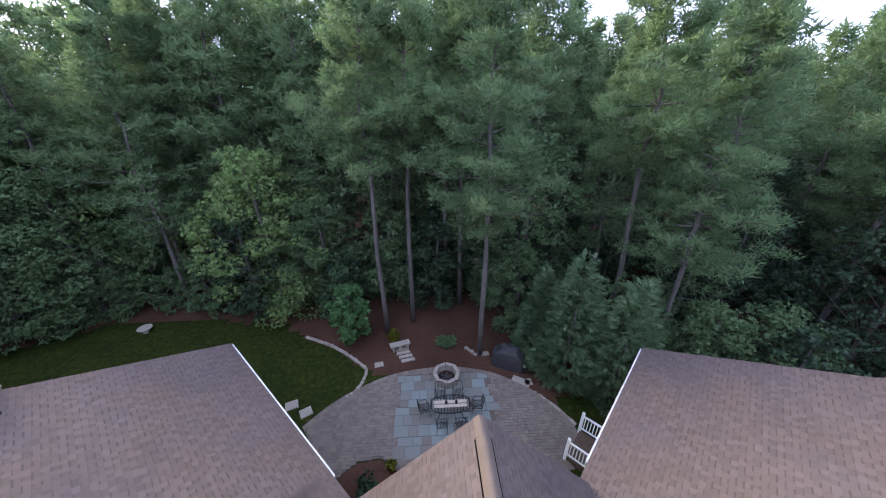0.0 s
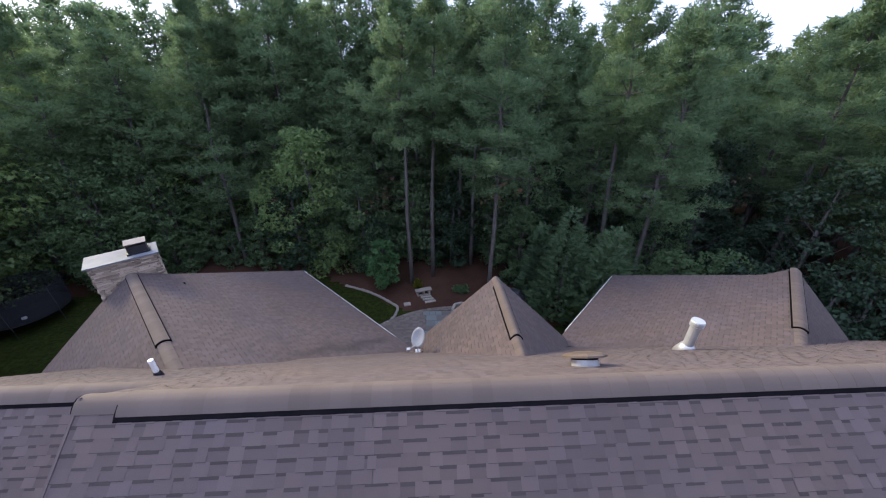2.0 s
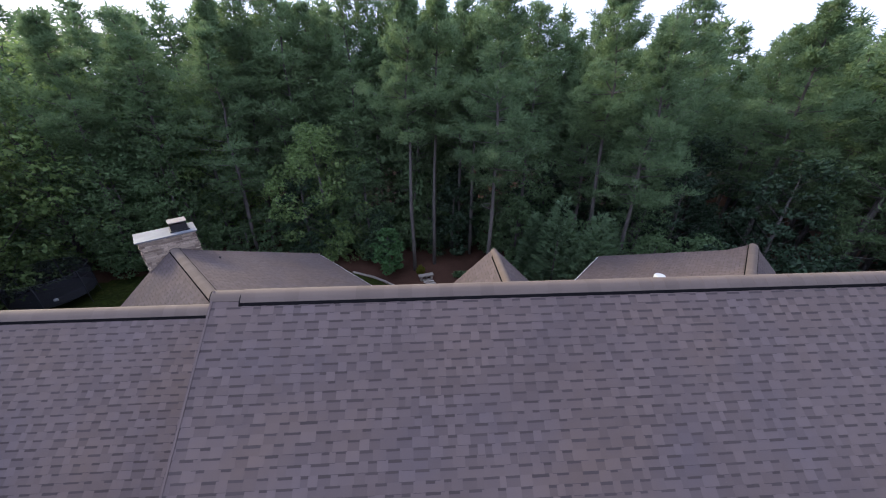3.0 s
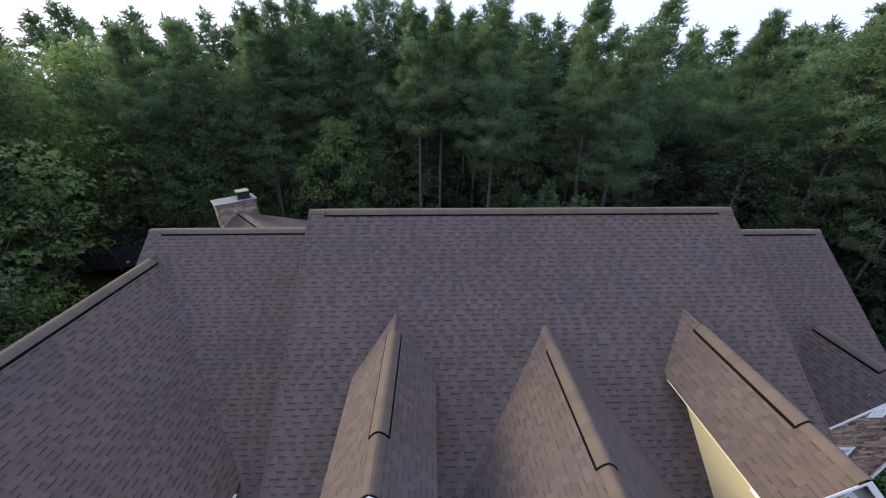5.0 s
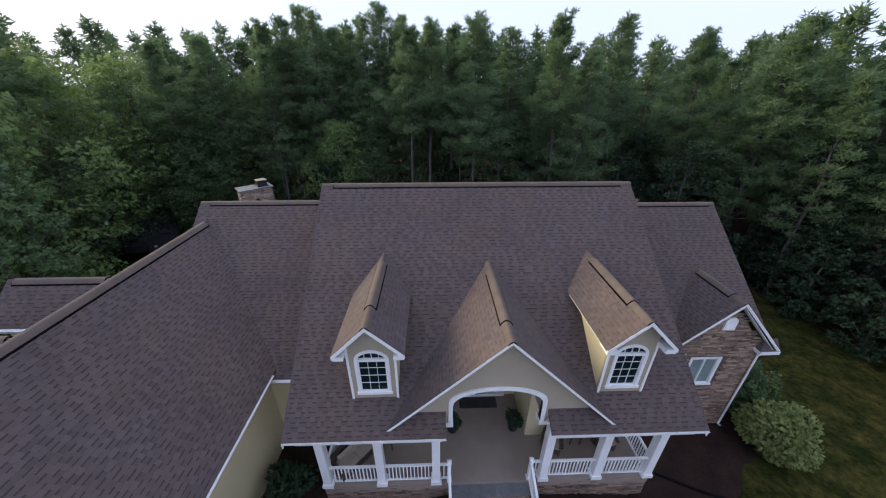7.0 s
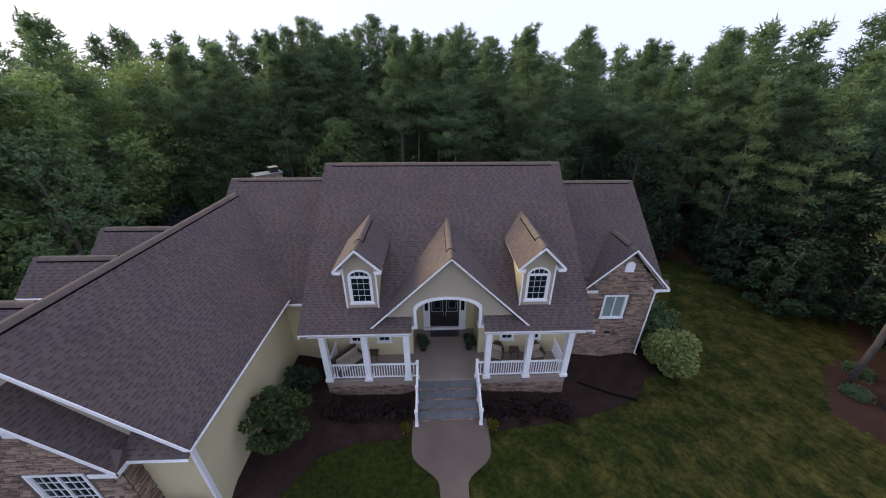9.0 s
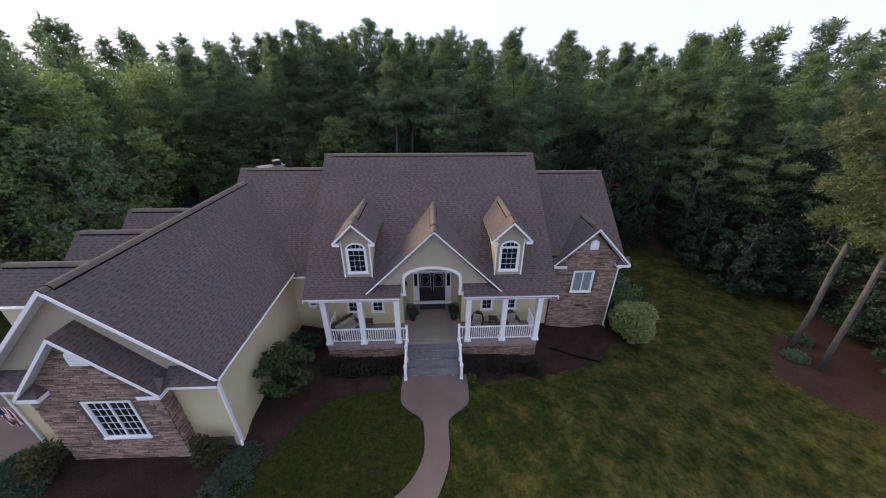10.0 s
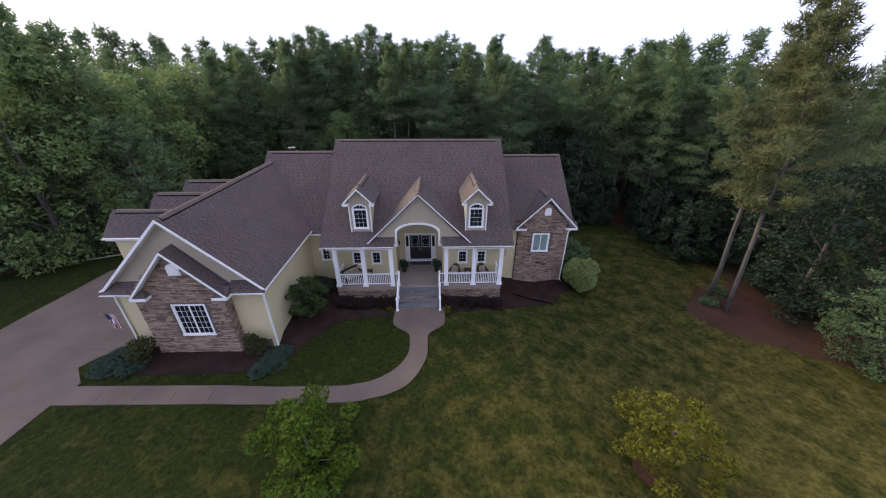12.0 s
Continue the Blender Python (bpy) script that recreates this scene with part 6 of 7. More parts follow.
    me.from_pydata(tri.tolist(), [], np.arange(3 * tufts).reshape(-1, 3).tolist())
    me.materials.append(needles or PINE)
    new("crown", me).parent = t
    return t


def broadleaf(name, height, spread, base, leaves, size, material, seed, label, at=(0, 0, 0), group="broadleaf trees", lobes=26, trunk=True):
    """A leafy tree: forked trunk, limbs to lumpy clusters of leaves."""
    rnd = random.Random(seed)
    t = thing(name, label, "tree", group, at=at)
    tr = Shape()
    r0 = 0.05 + height * 0.012
    tr.tube([((0, 0, -0.2), r0 * 1.2), ((rnd.uniform(-0.1, 0.1), rnd.uniform(-0.1, 0.1), height * 0.45), r0 * 0.7), ((rnd.uniform(-0.3, 0.3), rnd.uniform(-0.3, 0.3), height * 0.9), 0.03)], 8)
    cl = []
    for k in range(lobes):
        f = (k + 0.5) / lobes
        z = base + (height - base) * f
        env = spread * math.sin(math.pi * min(0.97, 0.14 + 0.80 * f)) ** 0.75
        a, q = 2.4 * k + rnd.uniform(-0.5, 0.5), (rnd.uniform(0.62, 1.0) if k % 4 else rnd.uniform(0.1, 0.5)) * env
        size_l = rnd.uniform(0.17, 0.30) * spread * (1 - 0.25 * f)
        c = (q * math.cos(a), q * math.sin(a), z - size_l * 0.3)
        cl.append((*c, size_l, size_l * rnd.uniform(0.42, 0.62)))
        if k % 2 and (height > 5 or k % 6 == 1):
            limb = [((0, 0, max(0.3, z - q * 0.8 - 0.3)), r0 * 0.26 * (1 - f) + 0.012), (c, 0.009)]
            if height > 5:
                tr.tube(limb, 5, cap=False)
            else:
                part("limb", Shape().tube(limb, 5), BARK, t)
    part("trunk", tr, BARK, t, smooth=True)
    leafy("crown", cl, leaves, size, material, t, seed)
    return t


def cypress(name, height, spread, sprays, seed, label, at, group):
    """A dense conical evergreen: flat upswept sprays all over a cone."""
    t = thing(name, label, "tree", group, at=at)
    part("trunk", Shape().tube([((0, 0, -0.2), 0.12), ((0, 0, height * 0.55), 0.03)], 7), BARK, t, smooth=True)
    rng = np.random.default_rng(seed)
    f = 1 - np.sqrt(rng.uniform(0.0025, 1.0, sprays))
    a = rng.uniform(0, 2 * np.pi, sprays)
    lump = 1 + 0.14 * np.sin(3 * a + 7 * f + seed) + 0.10 * np.sin(5 * a - 11 * f)
    r = spread * (1 - f) ** 0.72 * lump * rng.uniform(0.72, 1.05, sprays) * np.minimum(1, 0.75 + 2 * f)
    out = np.stack([np.cos(a), np.sin(a), np.zeros(sprays)], 1)
    base = out * r[:, None]
    base[:, 2] = 0.15 + height * 0.97 * f
    way = out + rng.normal(size=(sprays, 3)) * 0.32 + np.array((0, 0, 0.45))
    way /= np.linalg.norm(way, axis=1, keepdims=True)
    flat = np.cross(way, rng.normal(size=(sprays, 3)) * 0.5 + np.array((0, 0, 1)))
    flat /= np.linalg.norm(flat, axis=1, keepdims=True)
    size = rng.uniform(0.26, 0.50, (sprays, 1)) * (0.6 + 0.4 * (1 - f[:, None]))
    tri = []
    for u in (0.0, 0.28, 0.56, 0.84):
        for side in (-1, 1):
            p = base + way * size * u
            tip = p + (way * 0.42 + flat * side * (0.50 - 0.34 * u)) * size + rng.normal(size=(sprays, 3)) * 0.02
            tri.append(np.stack([p - way * size * 0.14, p + way * size * 0.14, tip], 1))
    tri = np.stack(tri, 1).reshape(-1, 3)
    me = bpy.data.meshes.new("crown")
    me.from_pydata(tri.tolist(), [], np.arange(len(tri)).reshape(-1, 3).tolist())
    me.materials.append(LEAF_BLUE)
    new("crown", me).parent = t
    return t


# ---- trees ----
PINES = [pine("pine_tree", 20, b, s, 28000 if i > 2 else 12800, 50 + i, "tall pine with a bare trunk and soft green crown") for i, (b, s) in enumerate(((0.34, 3.9), (0.46, 3.6), (0.28, 4.1), (0.42, 3.7), (0.56, 3.3)))]
FAR_PINES = [pine("pine_tree", 20, b, s, 5600, 60 + i, "tall pine deeper in the woods") for i, (b, s) in enumerate(((0.34, 3.8), (0.40, 3.4), (0.28, 4.0)))]
OLIVE_PINE = pine("pine_tree", 20, 0.42, 3.9, 20000, 57, "tall olive-green pine leaning at the lawn's edge", needles=PINE_OLIVE)
BROAD = [broadleaf("broadleaf_tree", 12, sp, 0.5, 9500, 0.19, mt, 70 + i, "dense green broadleaf tree at the edge of the woods", lobes=80) for i, (sp, mt) in enumerate(((3.6, LEAF), (3.2, LEAF_DARK), (4.0, LEAF_BRIGHT)))]
UNDER = [broadleaf("understory_tree", 6, sp, 0.2, 3600, 0.20, mt, 80 + i, "low leafy tree in the shade of the woods", group="understory trees", lobes=40) for i, (sp, mt) in enumerate(((2.2, LEAF), (2.6, LEAF), (2.1, LEAF_DARK)))]
SIZE = {**{k: 20.0 for k in PINES + FAR_PINES + [OLIVE_PINE]}, **{k: 12.0 for k in BROAD}, **{k: 6.0 for k in UNDER}}
used = set()


def plant(kind, x, y, height, rz=0.0, lean=0.0, wide=1.0):
    """Puts one tree of that kind at (x, y); the first use moves the model tree itself."""
    m = pose(x, y, ground_z(x, y), 0, lean) @ pose(0, 0, 0, 0, 0, math.degrees(rz)) @ Matrix.Diagonal((wide * height / SIZE[kind], wide * height / SIZE[kind], height / SIZE[kind], 1))
    if kind not in used:
        used.add(kind)
        kind.matrix_basis = m
        return kind
    keep = kind.matrix_basis.copy()
    kind.matrix_basis = Matrix.Identity(4)
    ob = copy_thing(kind, m)
    kind.matrix_basis = keep
    return ob


rnd = random.Random(5)
# tall pines behind the patio, and others that stand free
for x, y, h, k, lean in ((-3.85, 25.9, 19, 4, -0.5), (-2.2, 26.9, 19.5, 4, 0.4), (1.1, 28.6, 18.5, 4, -0.6), (1.8, 23.6, 19.5, 3, -0.4), (-19.5, 31.6, 20, 4, 2.8), (-18.2, 32.5, 18, 4, 4.3), (-27.2, 27.0, 18, 4, 4.0),
                         (10.6, 21.4, 17.5, 3, -0.9), (9.55, 24.0, 20, 4, -2.8), (20.6, 22.2, 19, 4, -4.5), (23.5, 19.0, 18, 2, 0.5), (14.6, 26.6, 20.3, 1, 0.5), (27.5, 23.2, 20, 0, 0), (0.2, 30.5, 19.6, 1, 0)):
    plant(PINES[k], x, y, h, rnd.uniform(0, 6.28), lean)
plant(OLIVE_PINE, 23.36, -0.76, 19.5, 1.0, -4.4, 0.95)
plant(OLIVE_PINE, 23.4, 1.04, 20.5, 2.6, -2.3, 0.95)
for k in range(9):
    plant(PINES[(1, 0, 2)[k % 3]], -17.5 + 1.75 * k, 34.0 + 1.3 * math.sin(k * 2.1), 20.6 + 1.2 * math.sin(k * 1.3), k * 0.8, math.sin(k * 3.1))
for k in range(17):
    plant(FAR_PINES[k % 3], -24 + 2.9 * k + 0.8 * math.sin(k * 4.7), 39.0 + 1.5 * math.sin(k * 2.9), 19.3 + 1.3 * math.sin(k * 1.7), k * 1.1, math.sin(k * 2.3))
for k, (x, h) in enumerate(((-56, 22.4), (-51, 21.6), (-46.5, 19.6), (-43, 20.4), (-39.5, 20.9), (-36, 19.8), (-32.5, 20.6), (-29, 19.9), (-26, 20.7))):
    plant(FAR_PINES[k % 3], x, 38.0 + 0.6 * math.sin(k * 2.7), h, k * 1.9, math.sin(k * 1.7), 1.15)
# leafy trees that stand out along the edge
for x, y, h, k in ((-11.4, 28.9, 11.3, 2), (-13.4, 30.8, 9.5, 2), (-7.9, 28.8, 8.4, 0), (-22, 33, 13, 2), (-23.6, 28.9, 9.6, 0), (-26.6, 27.4, 10.5, 0), (-25.5, 31, 15, 0), (-33.5, 24, 16.5, 2), (-31, 29, 17, 2), (-33, 18, 16.5, 0), (-30, 9.5, 17, 2), (-27.8, 13.5, 15.5, 2),
                   (-35, 5, 16, 0), (16, 24, 9.5, 1), (13.0, 23.6, 7.6, 0), (19.5, 20, 11, 1), (32.5, -3.0, 14, 0), (28.1, -1.0, 11.5, 1), (29.6, 2.4, 10.5, 1), (27.0, -6.5, 8.2, 0), (31, -9.5, 12, 2), (28.6, 10.2, 9, 1), (30.2, 7.0, 12, 1), (31, 12, 12, 1), (26.6, 15.0, 11, 1), (27.5, 16, 12, 1)):
    plant(BROAD[k], x, y, h, rnd.uniform(0, 6.28))


def clear(x, y):
    return inside(x, y, WOODS) and (x - 0.5) ** 2 + (y - 18) ** 2 > 81 and (x + 28.9) ** 2 + (y - 22.5) ** 2 > 12


placed = []
for _ in range(3000):
    x, y = rnd.uniform(-58, 58), rnd.uniform(-14, 56)
    if not clear(x, y) or (y < 27 and abs(x) < 22.5) or abs(x) > 50 or y > 50 or (y < 2 and abs(x) > 40) or any((x - a) ** 2 + (y - b) ** 2 < 10.5 for a, b in placed):
        continue
    if 19 < x < 34 and -12 < y < 12 or -5 < x < 4 and y < 33 or -17 < x < -4 and y < 32.5 or 12 < x < 21 and y < 31:
        continue
    placed.append((x, y))
    if rnd.random() < (0.45 if x < -18 else 0.12):
        plant(BROAD[1 if x > 12 else rnd.choice((0, 2))], x, y, rnd.uniform(10, 16) if x < -18 else rnd.uniform(9, 14), rnd.uniform(0, 6.28))
    else:
        near = y < 33 and abs(x) < 26 or x > 18 and y < 16
        plant(PINES[rnd.randrange(3)] if near else FAR_PINES[rnd.randrange(3)], x, y, (rnd.uniform(16.8, 20.2) if x < -20 else rnd.uniform(15.8, 20.8)) + (1.2 if y > 38 else 0), rnd.uniform(0, 6.28), rnd.uniform(-2, 2), rnd.uniform(1.0, 1.2) if near else rnd.uniform(1.0, 1.35))
under = []
for _ in range(1500):
    x, y = rnd.uniform(-40, 38), rnd.uniform(2, 36)
    if not clear(x, y) or (y < 27.5 and abs(x) < 14) or any((x - a) ** 2 + (y - b) ** 2 < 7.5 for a, b in under) or len(under) > 50:
        continue
    if -8 < x < 4 and y < 28.5:
        continue
    under.append((x, y))
    plant(UNDER[2 if x > 12 else rnd.randrange(3)], x, y, rnd.uniform(3.5, 7.5), rnd.uniform(0, 6.28))
for k in range(16):
    plant(UNDER[(2, 0, 2, 1)[k % 4]], -15 + 2.3 * k + 0.7 * math.sin(k * 5.1), 33.5 + 1.6 * math.sin(k * 1.9), 6.2 + 1.5 * math.sin(k * 2.7), k * 1.7, 0, 1.2)
for k in range(12):
    plant(UNDER[k % 3], -11 + 2.1 * k, 29.2 + 1.1 * math.sin(k * 2.3) + (0.8 if -5 < -11 + 2.1 * k < 3 else 0), 5.2 + 1.6 * math.sin(k * 1.7), k * 1.1)
for k, (x, y) in enumerate(((-30.5, 6.8), (-30.3, 8.6), (-27.9, 9.2), (-26.4, 10.8), (-29.5, 12), (-32.2, 18.5), (-32.5, 22), (-25, 27.5), (-22.5, 29.2), (-19, 29.6), (-16.6, 29.3), (8.8, 22.3), (11.4, 20.0), (12.9, 20.3), (15, 18.5), (17.5, 16.5), (20.6, 16.6), (25.0, 12.2), (27.2, 8.0))):
    plant(UNDER[2 if x > 14 else k % 2], x, y, 4.6 + 1.4 * math.sin(k * 1.9), k * 0.9)
# the depth of the woods behind
far = []
for _ in range(260):
    a = rnd.uniform(-0.15, math.pi + 0.15)
    r = rnd.uniform(60, 78)
    far.append((r * 1.1 * math.cos(a), 8 + r * 0.85 * math.sin(a), rnd.uniform(0, 9), rnd.uniform(3, 5.5), rnd.uniform(2.5, 4.5)))
ob = leafy("far_woods", far, 16000, 1.3, LEAF_DARK, None, 9)
tagged(ob, "dark green mass of distant trees in the woods", "woods", kind="stuff")

# ---- shrubs and small garden trees ----


def shrub(name, x, y, r, h, material, seed, label, leaves=1500, size=0.16, flat=False, group="shrubs", z=None):
    rnd = random.Random(seed)
    t = thing(name, label, "shrub", group, at=(x, y, ground_z(x, y) if z is None else z))
    cl, st = [], Shape()
    for k in range(12):
        a, q = rnd.uniform(0, 6.28), r * rnd.uniform(0.0, 0.62)
        zz = h * (rnd.uniform(0.25, 0.5) if flat else rnd.uniform(0.30, 0.72))
        cl.append((q * math.cos(a), q * math.sin(a), zz, r * rnd.uniform(0.34, 0.48), h * (0.3 if flat else 0.30)))
        st.tube([((0.05 * math.cos(a), 0.05 * math.sin(a), -0.05), 0.025), (cl[-1][:3], 0.008)], 5, cap=False)
    part("stems", st, BARK, t)
    leafy("foliage", cl, leaves, size, material, t, seed, droop=-0.2)
    return t


shrub("rounded_shrub", 12.95, 1.85, 1.62, 3.0, LEAF_PALE, 201, "large rounded shrub with pale variegated leaves", 10000, 0.13)
shrub("rounded_shrub", 13.05, 3.9, 1.3, 3.5, LEAF, 202, "rounded green shrub at the corner of the stone wing", 5000, 0.13)
broadleaf("crape_myrtle", 3.0, 1.25, 0.75, 5200, 0.13, LEAF_MYRTLE, 203, "loose bushy green shrub beside the porch", at=(-7.2, -2.55, ground_z(-7.2, -2.55)), group="shrubs", lobes=46)
shrub("shrub", -7.3, 0.2, 0.95, 1.5, LEAF_DARK, 204, "dark green shrub in the corner by the porch", 1600, 0.18)
shrub("boxwood", -9.1, -5.85, 0.62, 1.45, LEAF_OLIVE, 205, "clipped dark olive-green shrub at the garage corner", 2200, 0.11)
shrub("boxwood", -15.3, -6.2, 0.9, 1.45, LEAF_OLIVE, 206, "clipped dark olive-green shrub beside the stone gable", 2600, 0.11)
shrub("juniper", -16.7, -6.45, 1.35, 0.32, LEAF_TEAL, 207, "low spreading green juniper by the driveway", 5200, 0.085, True)
shrub("juniper", -15.4, -6.9, 0.8, 0.3, LEAF_TEAL, 217, "low spreading green juniper by the driveway", 2600, 0.085, True)
shrub("juniper", -8.2, -6.4, 1.3, 0.28, LEAF_TEAL, 208, "low spreading juniper at the bed's edge", 5200, 0.085, True)
for k, x in enumerate((-5.3, -4.3, -3.3, -2.4)):
    shrub("hedge_shrub", x, -1.0 - 0.1 * (k % 2), 0.8, 0.72, HEDGE, 210 + k, "low dark maroon shrub along the porch base", 1700, 0.10, group="dark shrubs along the porch")
for k, x in enumerate((2.5, 3.5, 4.6, 5.6)):
    shrub("hedge_shrub", x, -1.2 - 0.1 * (k % 2), 0.74, 0.66, HEDGE, 220 + k, "low dark maroon shrub along the porch base", 1700, 0.10, group="dark shrubs along the porch")
for k, x in enumerate((-1.95, 1.95)):
    shrub("dwarf_shrub", x, -2.15, 0.28, 0.5, LEAF_GOLD, 230 + k, "tiny golden shrub at the foot of the steps", 500, 0.08, group="golden shrubs at the steps")
for k, x in enumerate((-1.25, 1.3)):
    p = thing("potted_plant", "dark pot with a leafy green plant beside the door", "potted plant", "pots beside the door", at=(x, 2.05, PF))
    part("pot", Shape().lathe([(0.13, 0), (0.19, 0.1), (0.2, 0.38), (0.23, 0.42), (0.2, 0.42), (0.17, 0.38)], sides=14), IRON, p, "dark round pot")
    leafy("foliage", [(0, 0, 0.72, 0.3, 0.3), (0.1, -0.1, 0.6, 0.24, 0.2), (-0.1, 0.05, 0.9, 0.2, 0.2)], 500, 0.11, LEAF_DARK, p, 240 + k)
shrub("weeds", 22.6, 0.2, 0.8, 0.7, LEAF, 245, "low green weeds at the foot of the pine", 1500, 0.09, True)
shrub("weeds", 24.8, 1.8, 1.0, 0.8, LEAF, 246, "low green weeds at the foot of the pine", 1800, 0.09, True)
# rear garden
for k, (x, y, r, h) in enumerate(((6.2, 21.9, 1.9, 8.0), (8.1, 20.4, 1.75, 7.4), (9.6, 21.9, 1.9, 6.6), (5.1, 23.4, 1.3, 6.2))):
    cypress("cypress_tree", h, r, 2600, 250 + k, "dense conical blue-green evergreen tree beside the patio", (x, y, ground_z(x, y)), "evergreen trees beside the patio")
for k, (x, y, r, h) in enumerate(((12.2, 20.6, 2.3, 5.4), (15.0, 19.9, 2.6, 5.8), (4.2, 25.4, 1.6, 6.4))):
    broadleaf("holly_tree", h, r, 0.1, 8000, 0.16, LEAF, 250 + k, "dense green evergreen tree beside the patio", at=(x, y, ground_z(x, y)), group="evergreen trees beside the patio", lobes=60)
broadleaf("dogwood", 4.1, 1.25, 0.5, 3400, 0.17, LEAF_DOGWOOD, 260, "small bright green tree in the straw bed", at=(-5.9, 25.4, ground_z(-5.9, 25.4)), group="small garden trees", lobes=40)
shrub("golden_shrub", -3.35, 25.1, 0.4, 0.9, LEAF_GOLD, 261, "small yellow shrub at the foot of the pines", 700, 0.12)
shrub("shrub", -0.2, 24.6, 0.7, 0.5, LEAF, 262, "low green plants on the straw", 800, 0.16, True)
shrub("shrub", -2.9, 17.3, 0.25, 0.6, LEAF_GOLD, 263, "small yellow-green plant at the patio's edge", 400, 0.1, z=PZ)
shrub("shrub", -3.6, 16.3, 0.75, 0.8, LEAF_DARK, 264, "dark green shrub in the bed at the house wall", 1200, 0.14)
# young trees on the front lawn
broadleaf("lawn_tree", 3.4, 2.15, 0.35, 8000, 0.12, LEAF_LIME, 270, "young bright green tree on the front lawn", at=(-4.05, -12.1, ground_z(-4.05, -12.1)), group="young trees on the lawn", lobes=32)
broadleaf("lawn_tree", 4.0, 1.95, 1.0, 8500, 0.105, LEAF_GOLD, 271, "young yellow-green tree in a mulch ring on the lawn", at=(10.2, -12.5, ground_z(10.2, -12.5)), group="young trees on the lawn", lobes=44)
draped("mulch_ring", [(10.2 + 0.8 * math.cos(a), -12.5 + 0.8 * math.sin(a)) for a in (2 * math.pi * i / 20 for i in range(20))], STRAW, "brown mulch ring round the young tree", "mulch ring", 0.03)


# ---- small pieces of roofs, walls and floors ----
def stones(m, regions, seed, limit, parent, avoid=(), material=None):
    """Ledge stones on a wall: m is the wall's own axes, regions a function of (u, z). The first 'limit' are pieces of their own."""
    rnd = random.Random(seed)
    u0, u1, z0, z1, ok = regions
    widths = (0.16, 0.24, 0.32, 0.42, 0.54)
    meshes = {}
    field, made = Shape(), 0
    z = z0
    while z < z1:
        h = rnd.choice((0.052, 0.07, 0.09))
        u = u0 - rnd.uniform(0, 0.2)
        while u < u1:
            w = rnd.choice(widths)
            a, b = max(u, u0), min(u + w, u1)
            c = ((a + b) / 2, z + h / 2)
            if b - a > 0.05 and z + h <= z1 + 0.02 and ok(*c) and not any(p - 0.02 < b and a < q + 0.02 and r - 0.02 < z + h and z < s + 0.02 for p, q, r, s in avoid):
                d = rnd.uniform(0.02, 0.07)
                g = 0.006
                q = [(-(b - a) / 2 + g, 0.0, -h / 2 + g), ((b - a) / 2 - g, 0.0, -h / 2 + g), ((b - a) / 2 - g, 0.0, h / 2 - g), (-(b - a) / 2 + g, 0.0, h / 2 - g)]
                e = [(x * 0.96, -d * f, y * 0.86) for (x, _, y), f in zip(q, (1, 0.9, 0.95, 0.85))]
                faces = [(4, 5, 6, 7), (0, 1, 5, 4), (1, 2, 6, 5), (2, 3, 7, 6), (3, 0, 4, 7)]
                place = m @ Matrix.Translation((c[0], 0, c[1]))
                if made < limit:
                    key = (round(b - a, 2), h, round(d, 2))
                    if key not in meshes:
                        meshes[key] = fix_normals(Shape().add(q + e, faces).mesh("stone", material or STONE_PIECE))
                    ob = new("stone", meshes[key])
                    ob.parent = parent
                    ob.matrix_basis = place
                    made += 1
                else:
                    field.add([place @ Vector(p) for p in q + e], faces)
            u += w
        z += h
    if field.f:
        ob = new("stone_field", field.mesh("stone_field", STONE))
        ob.parent = parent
        tagged(ob, kind="stuff")


def holder_part(name, label, parent=None):
    ob = new(name)
    ob.parent = parent or house
    return tagged(ob, label)


stones(GARAGE_WALL, (0.0, 4.6, 0.1, 6.6, lambda u, z: z < 4.3 or abs(u - 2.3) < 2.3 * (6.75 - z) / 2.5), 1, 300, holder_part("stone_veneer", "brown and tan ledge stone veneer"), [(1.65, 3.51, 1.44, 3.62)])
stones(WING_WALL, (0.0, 4.1, -1.1, 6.0, lambda u, z: z < 4.0 or abs(u - 2.1) < 2.05 * (6.15 - z) / 2.15), 2, 280, holder_part("stone_veneer", "brown and tan ledge stone veneer"), [(1.22, 2.63, 1.78, 3.47)])
axes = lambda p, d: Matrix.Translation((*p, 0)) @ Matrix(((d[0], -d[1], 0, 0), (d[1], d[0], 0, 0), (0, 0, 1, 0), (0, 0, 0, 1)))
stones(axes((GX1, GYF), (0, 1)), (0.0, 0.5, 0.1, 4.2, lambda u, z: True), 3, 60, holder_part("stone_veneer", ""))
stones(axes((11.85, 3.25), (0, 1)), (0.0, 6.0, -1.3, 4.0, lambda u, z: True), 4, 0, holder_part("stone_veneer", ""))
for x0, w in ((-6.0, 4.55), (1.45, 4.55)):
    stones(axes((x0, 0.10), (1, 0)), (0.0, w, -0.65, PF - 0.06, lambda u, z: True), 5, 130, holder_part("stone_veneer", "ledge stone porch base"))
stones(axes((6.0, 0.10), (0, 1)), (0.0, 0.3, -0.8, PF - 0.06, lambda u, z: True), 6, 0, holder_part("stone_veneer", ""))
for i in range(1, N):
    stones(axes((-1.42, 0.09 - i * RUN), (1, 0)), (0.0, 2.84, PF * (1 - (i + 1) / N), PF * (1 - i / N) - 0.045, lambda u, z: True), 30 + i, 20, holder_part("stone_veneer", "ledge stone riser"))
shaft = holder_part("stone_veneer", "brown and tan ledge stones", chimney)
fm = cm @ Matrix.Translation((0.05, 20.93, 0))
stones(fm, (0.0, 1.93, 5.3, 7.41, lambda u, z: True), 7, 200, shaft, material=STONE_PALE)
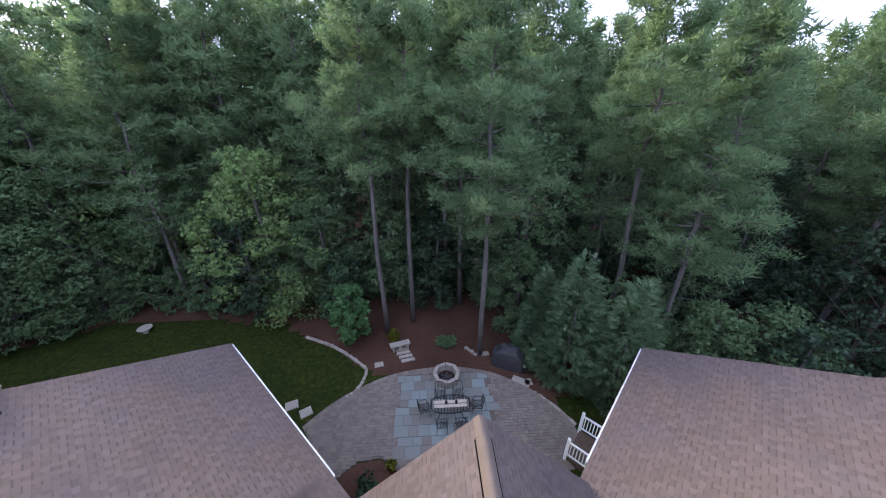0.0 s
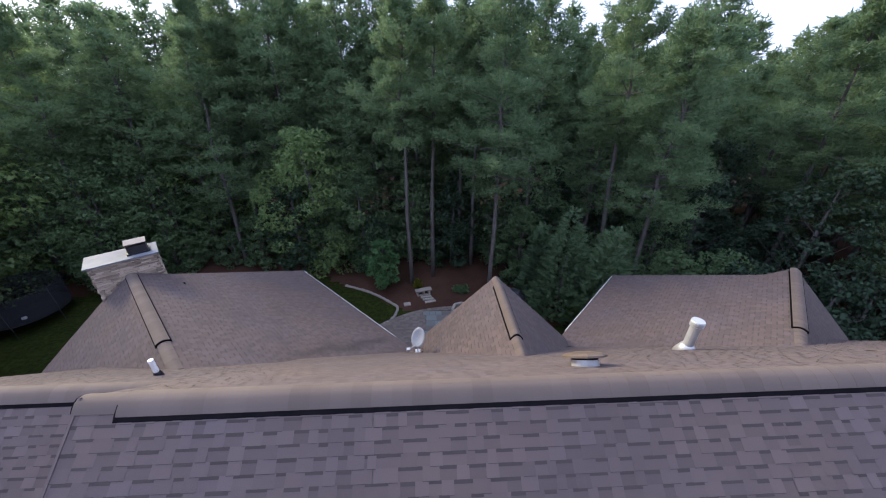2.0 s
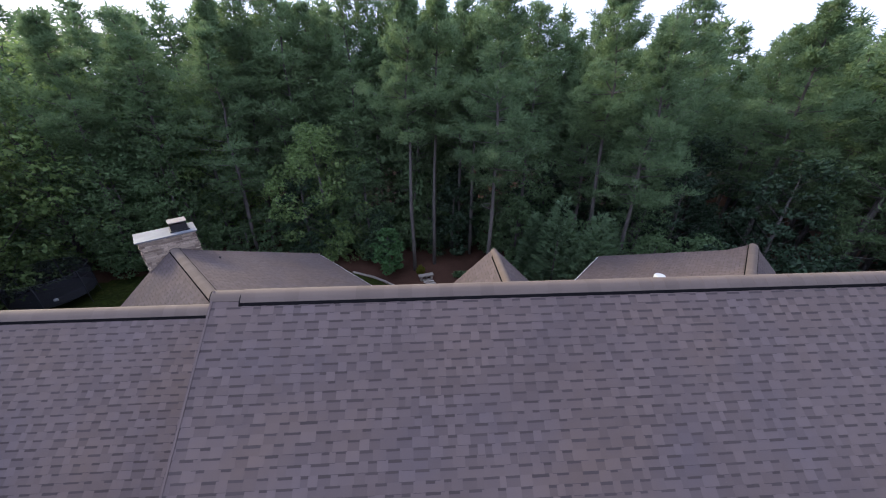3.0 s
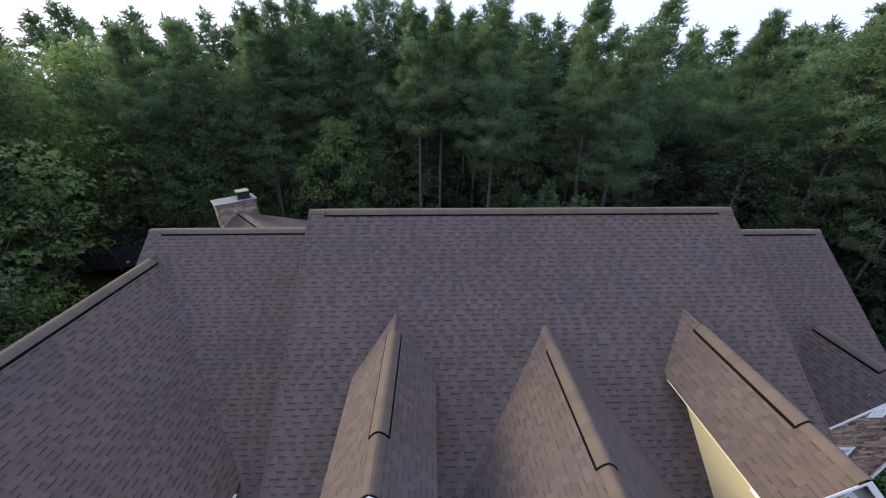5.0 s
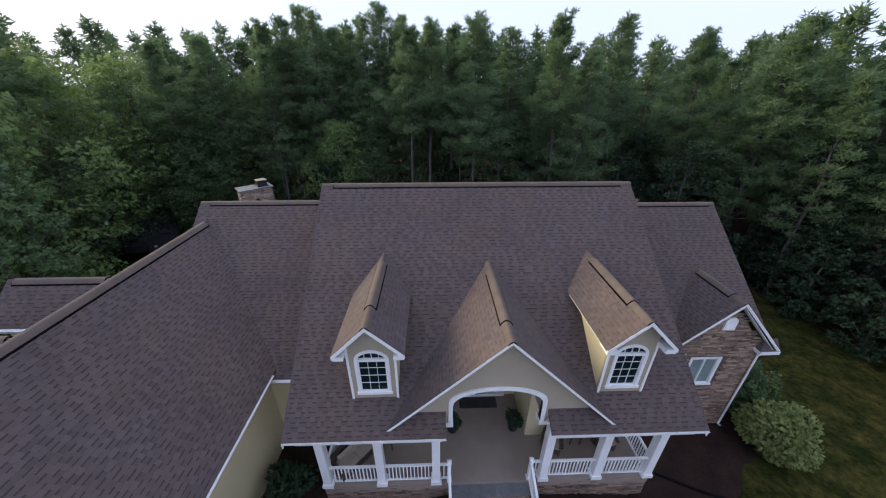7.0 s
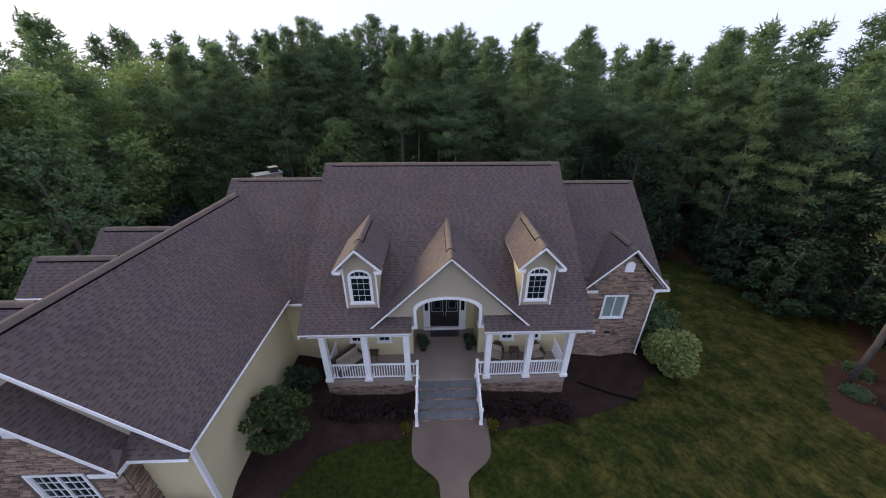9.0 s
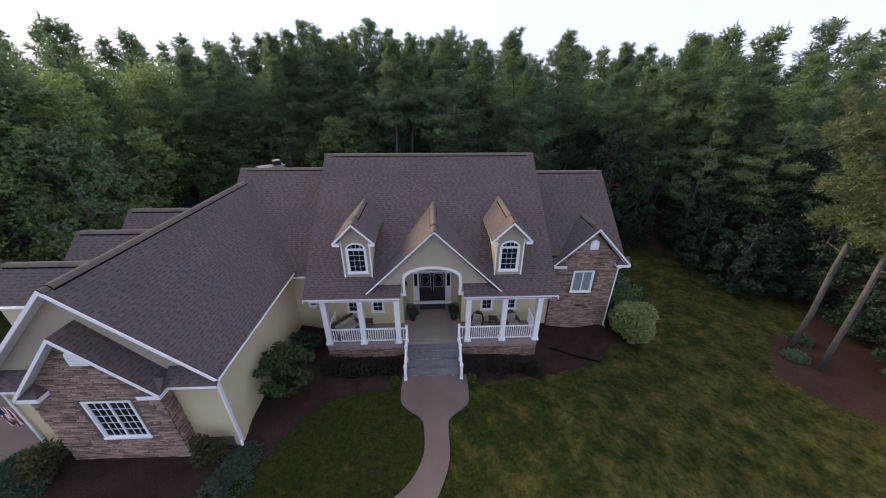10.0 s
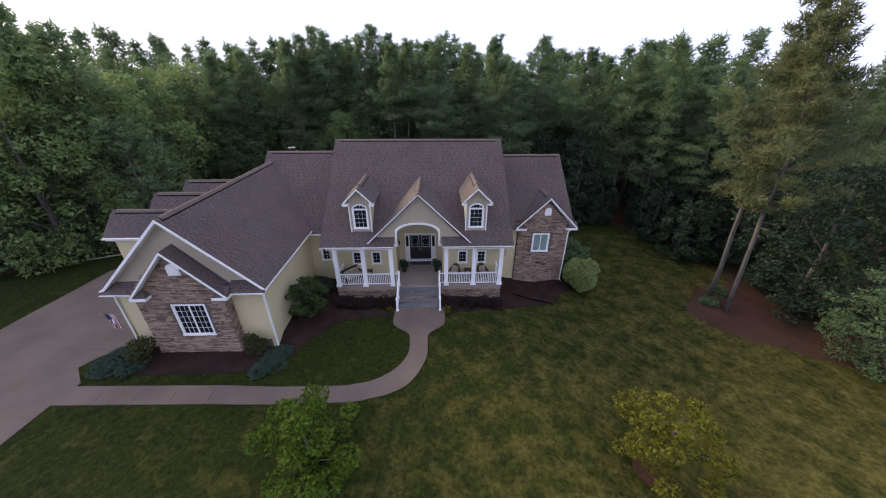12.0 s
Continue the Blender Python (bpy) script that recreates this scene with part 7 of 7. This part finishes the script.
stones(cm @ Matrix.Translation((1.98, 20.93, 0)) @ pose(0, 0, 0, 0, 0, 90), (0.0, 1.02, 4.9, 7.41, lambda u, z: True), 8, 120, shaft, material=STONE_PALE)
stones(cm @ Matrix.Translation((0.05, 21.95, 0)) @ pose(0, 0, 0, 0, 0, -90), (0.0, 1.02, 4.9, 7.41, lambda u, z: True), 9, 120, shaft, material=STONE_PALE)

# flagstones of the patio centre
rnd = random.Random(11)
y = FY0
flag_meshes = {}
while y < FY1 - 0.1:
    d = rnd.choice((0.42, 0.56))
    x = FX0 + rnd.choice((0.0, -0.2))
    while x < FX1:
        w = rnd.choice((0.42, 0.56, 0.7))
        if in_flags(x + w / 2, y + d / 2) and y + d < 22.45 and not (x + w / 2 + 0.3) ** 2 + (y + d / 2 - 21.9) ** 2 < 0.16:
            if (w, d) not in flag_meshes:
                a, b, e = w / 2 - 0.008, d / 2 - 0.008, 0.012
                flag_meshes[w, d] = fix_normals(Shape().add([(-a, -b, -0.04), (a, -b, -0.04), (a, b, -0.04), (-a, b, -0.04), (-a, -b, 0.0), (a, -b, 0.0), (a, b, 0.0), (-a, b, 0.0), (-a + e, -b + e, 0.006), (a - e, -b + e, 0.006), (a - e, b - e, 0.006), (-a + e, b - e, 0.006)],
                                                            [(0, 1, 5, 4), (1, 2, 6, 5), (2, 3, 7, 6), (3, 0, 4, 7), (4, 5, 9, 8), (5, 6, 10, 9), (6, 7, 11, 10), (7, 4, 8, 11), (8, 9, 10, 11)]).mesh("flagstone", FLAG))
            ob = new("flagstone", flag_meshes[w, d])
            ob.parent = patio
            ob.matrix_basis = Matrix.Translation((x + w / 2, y + d / 2, PZ + rnd.uniform(-0.003, 0.003)))
        x += w
    y += d

# the shingles nearest under the camera's way over the ridge
tilt = math.atan(MAIN_RISE)
slope = Matrix(((1, 0, 0, 0), (0, math.cos(tilt), -math.sin(tilt), 0), (0, math.sin(tilt), math.cos(tilt), 0), (0, 0, 0, 1)))
near_roof = holder_part("shingle_courses", "brown laminated shingles below the ridge")
piece = {}
for w in (0.10, 0.14, 0.19, 0.27):
    for tooth in (0, 1):
        h = 0.009 if tooth else 0.005
        sh = Shape().add([(0, 0, 0), (w, 0, 0), (w, 0, h), (0, 0, h), (w, EXPOSURE + 0.03, 0.003), (0, EXPOSURE + 0.03, 0.003), (w, EXPOSURE + 0.03, -0.001), (0, EXPOSURE + 0.03, -0.001)],
                         [(0, 1, 2, 3), (3, 2, 4, 5), (0, 7, 6, 1), (1, 6, 4, 2), (0, 3, 5, 7)])
        # Teeth get the painted shadow strip, backing pieces the printed band.
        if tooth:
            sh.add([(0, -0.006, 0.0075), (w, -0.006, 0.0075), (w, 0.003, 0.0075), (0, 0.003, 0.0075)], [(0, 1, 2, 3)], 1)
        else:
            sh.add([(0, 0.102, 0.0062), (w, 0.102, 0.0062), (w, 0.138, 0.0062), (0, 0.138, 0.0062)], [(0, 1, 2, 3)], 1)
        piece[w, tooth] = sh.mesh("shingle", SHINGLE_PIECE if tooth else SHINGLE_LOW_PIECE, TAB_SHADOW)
rnd = random.Random(21)
k = 0
while True:
    y = E1 + (k * EXPOSURE + 0.001) * math.cos(tilt)
    z = EZ + (k * EXPOSURE + 0.001) * math.sin(tilt)
    k += 1
    if y > 6.80:
        break
    if not NEAR(Vector((0, y, z))):
        continue
    x, tooth = -3.05 - rnd.uniform(0, 0.22), 0
    while x < 1.68:
        tooth = 1 - tooth
        w = rnd.choice((0.10, 0.14, 0.19, 0.27) if tooth else (0.14, 0.19, 0.27))
        ob = new("shingle", piece[w, tooth])
        ob.parent = near_roof
        ob.matrix_basis = Matrix.Translation((x, y - 0.001, z + 0.0014)) @ slope
        x += w
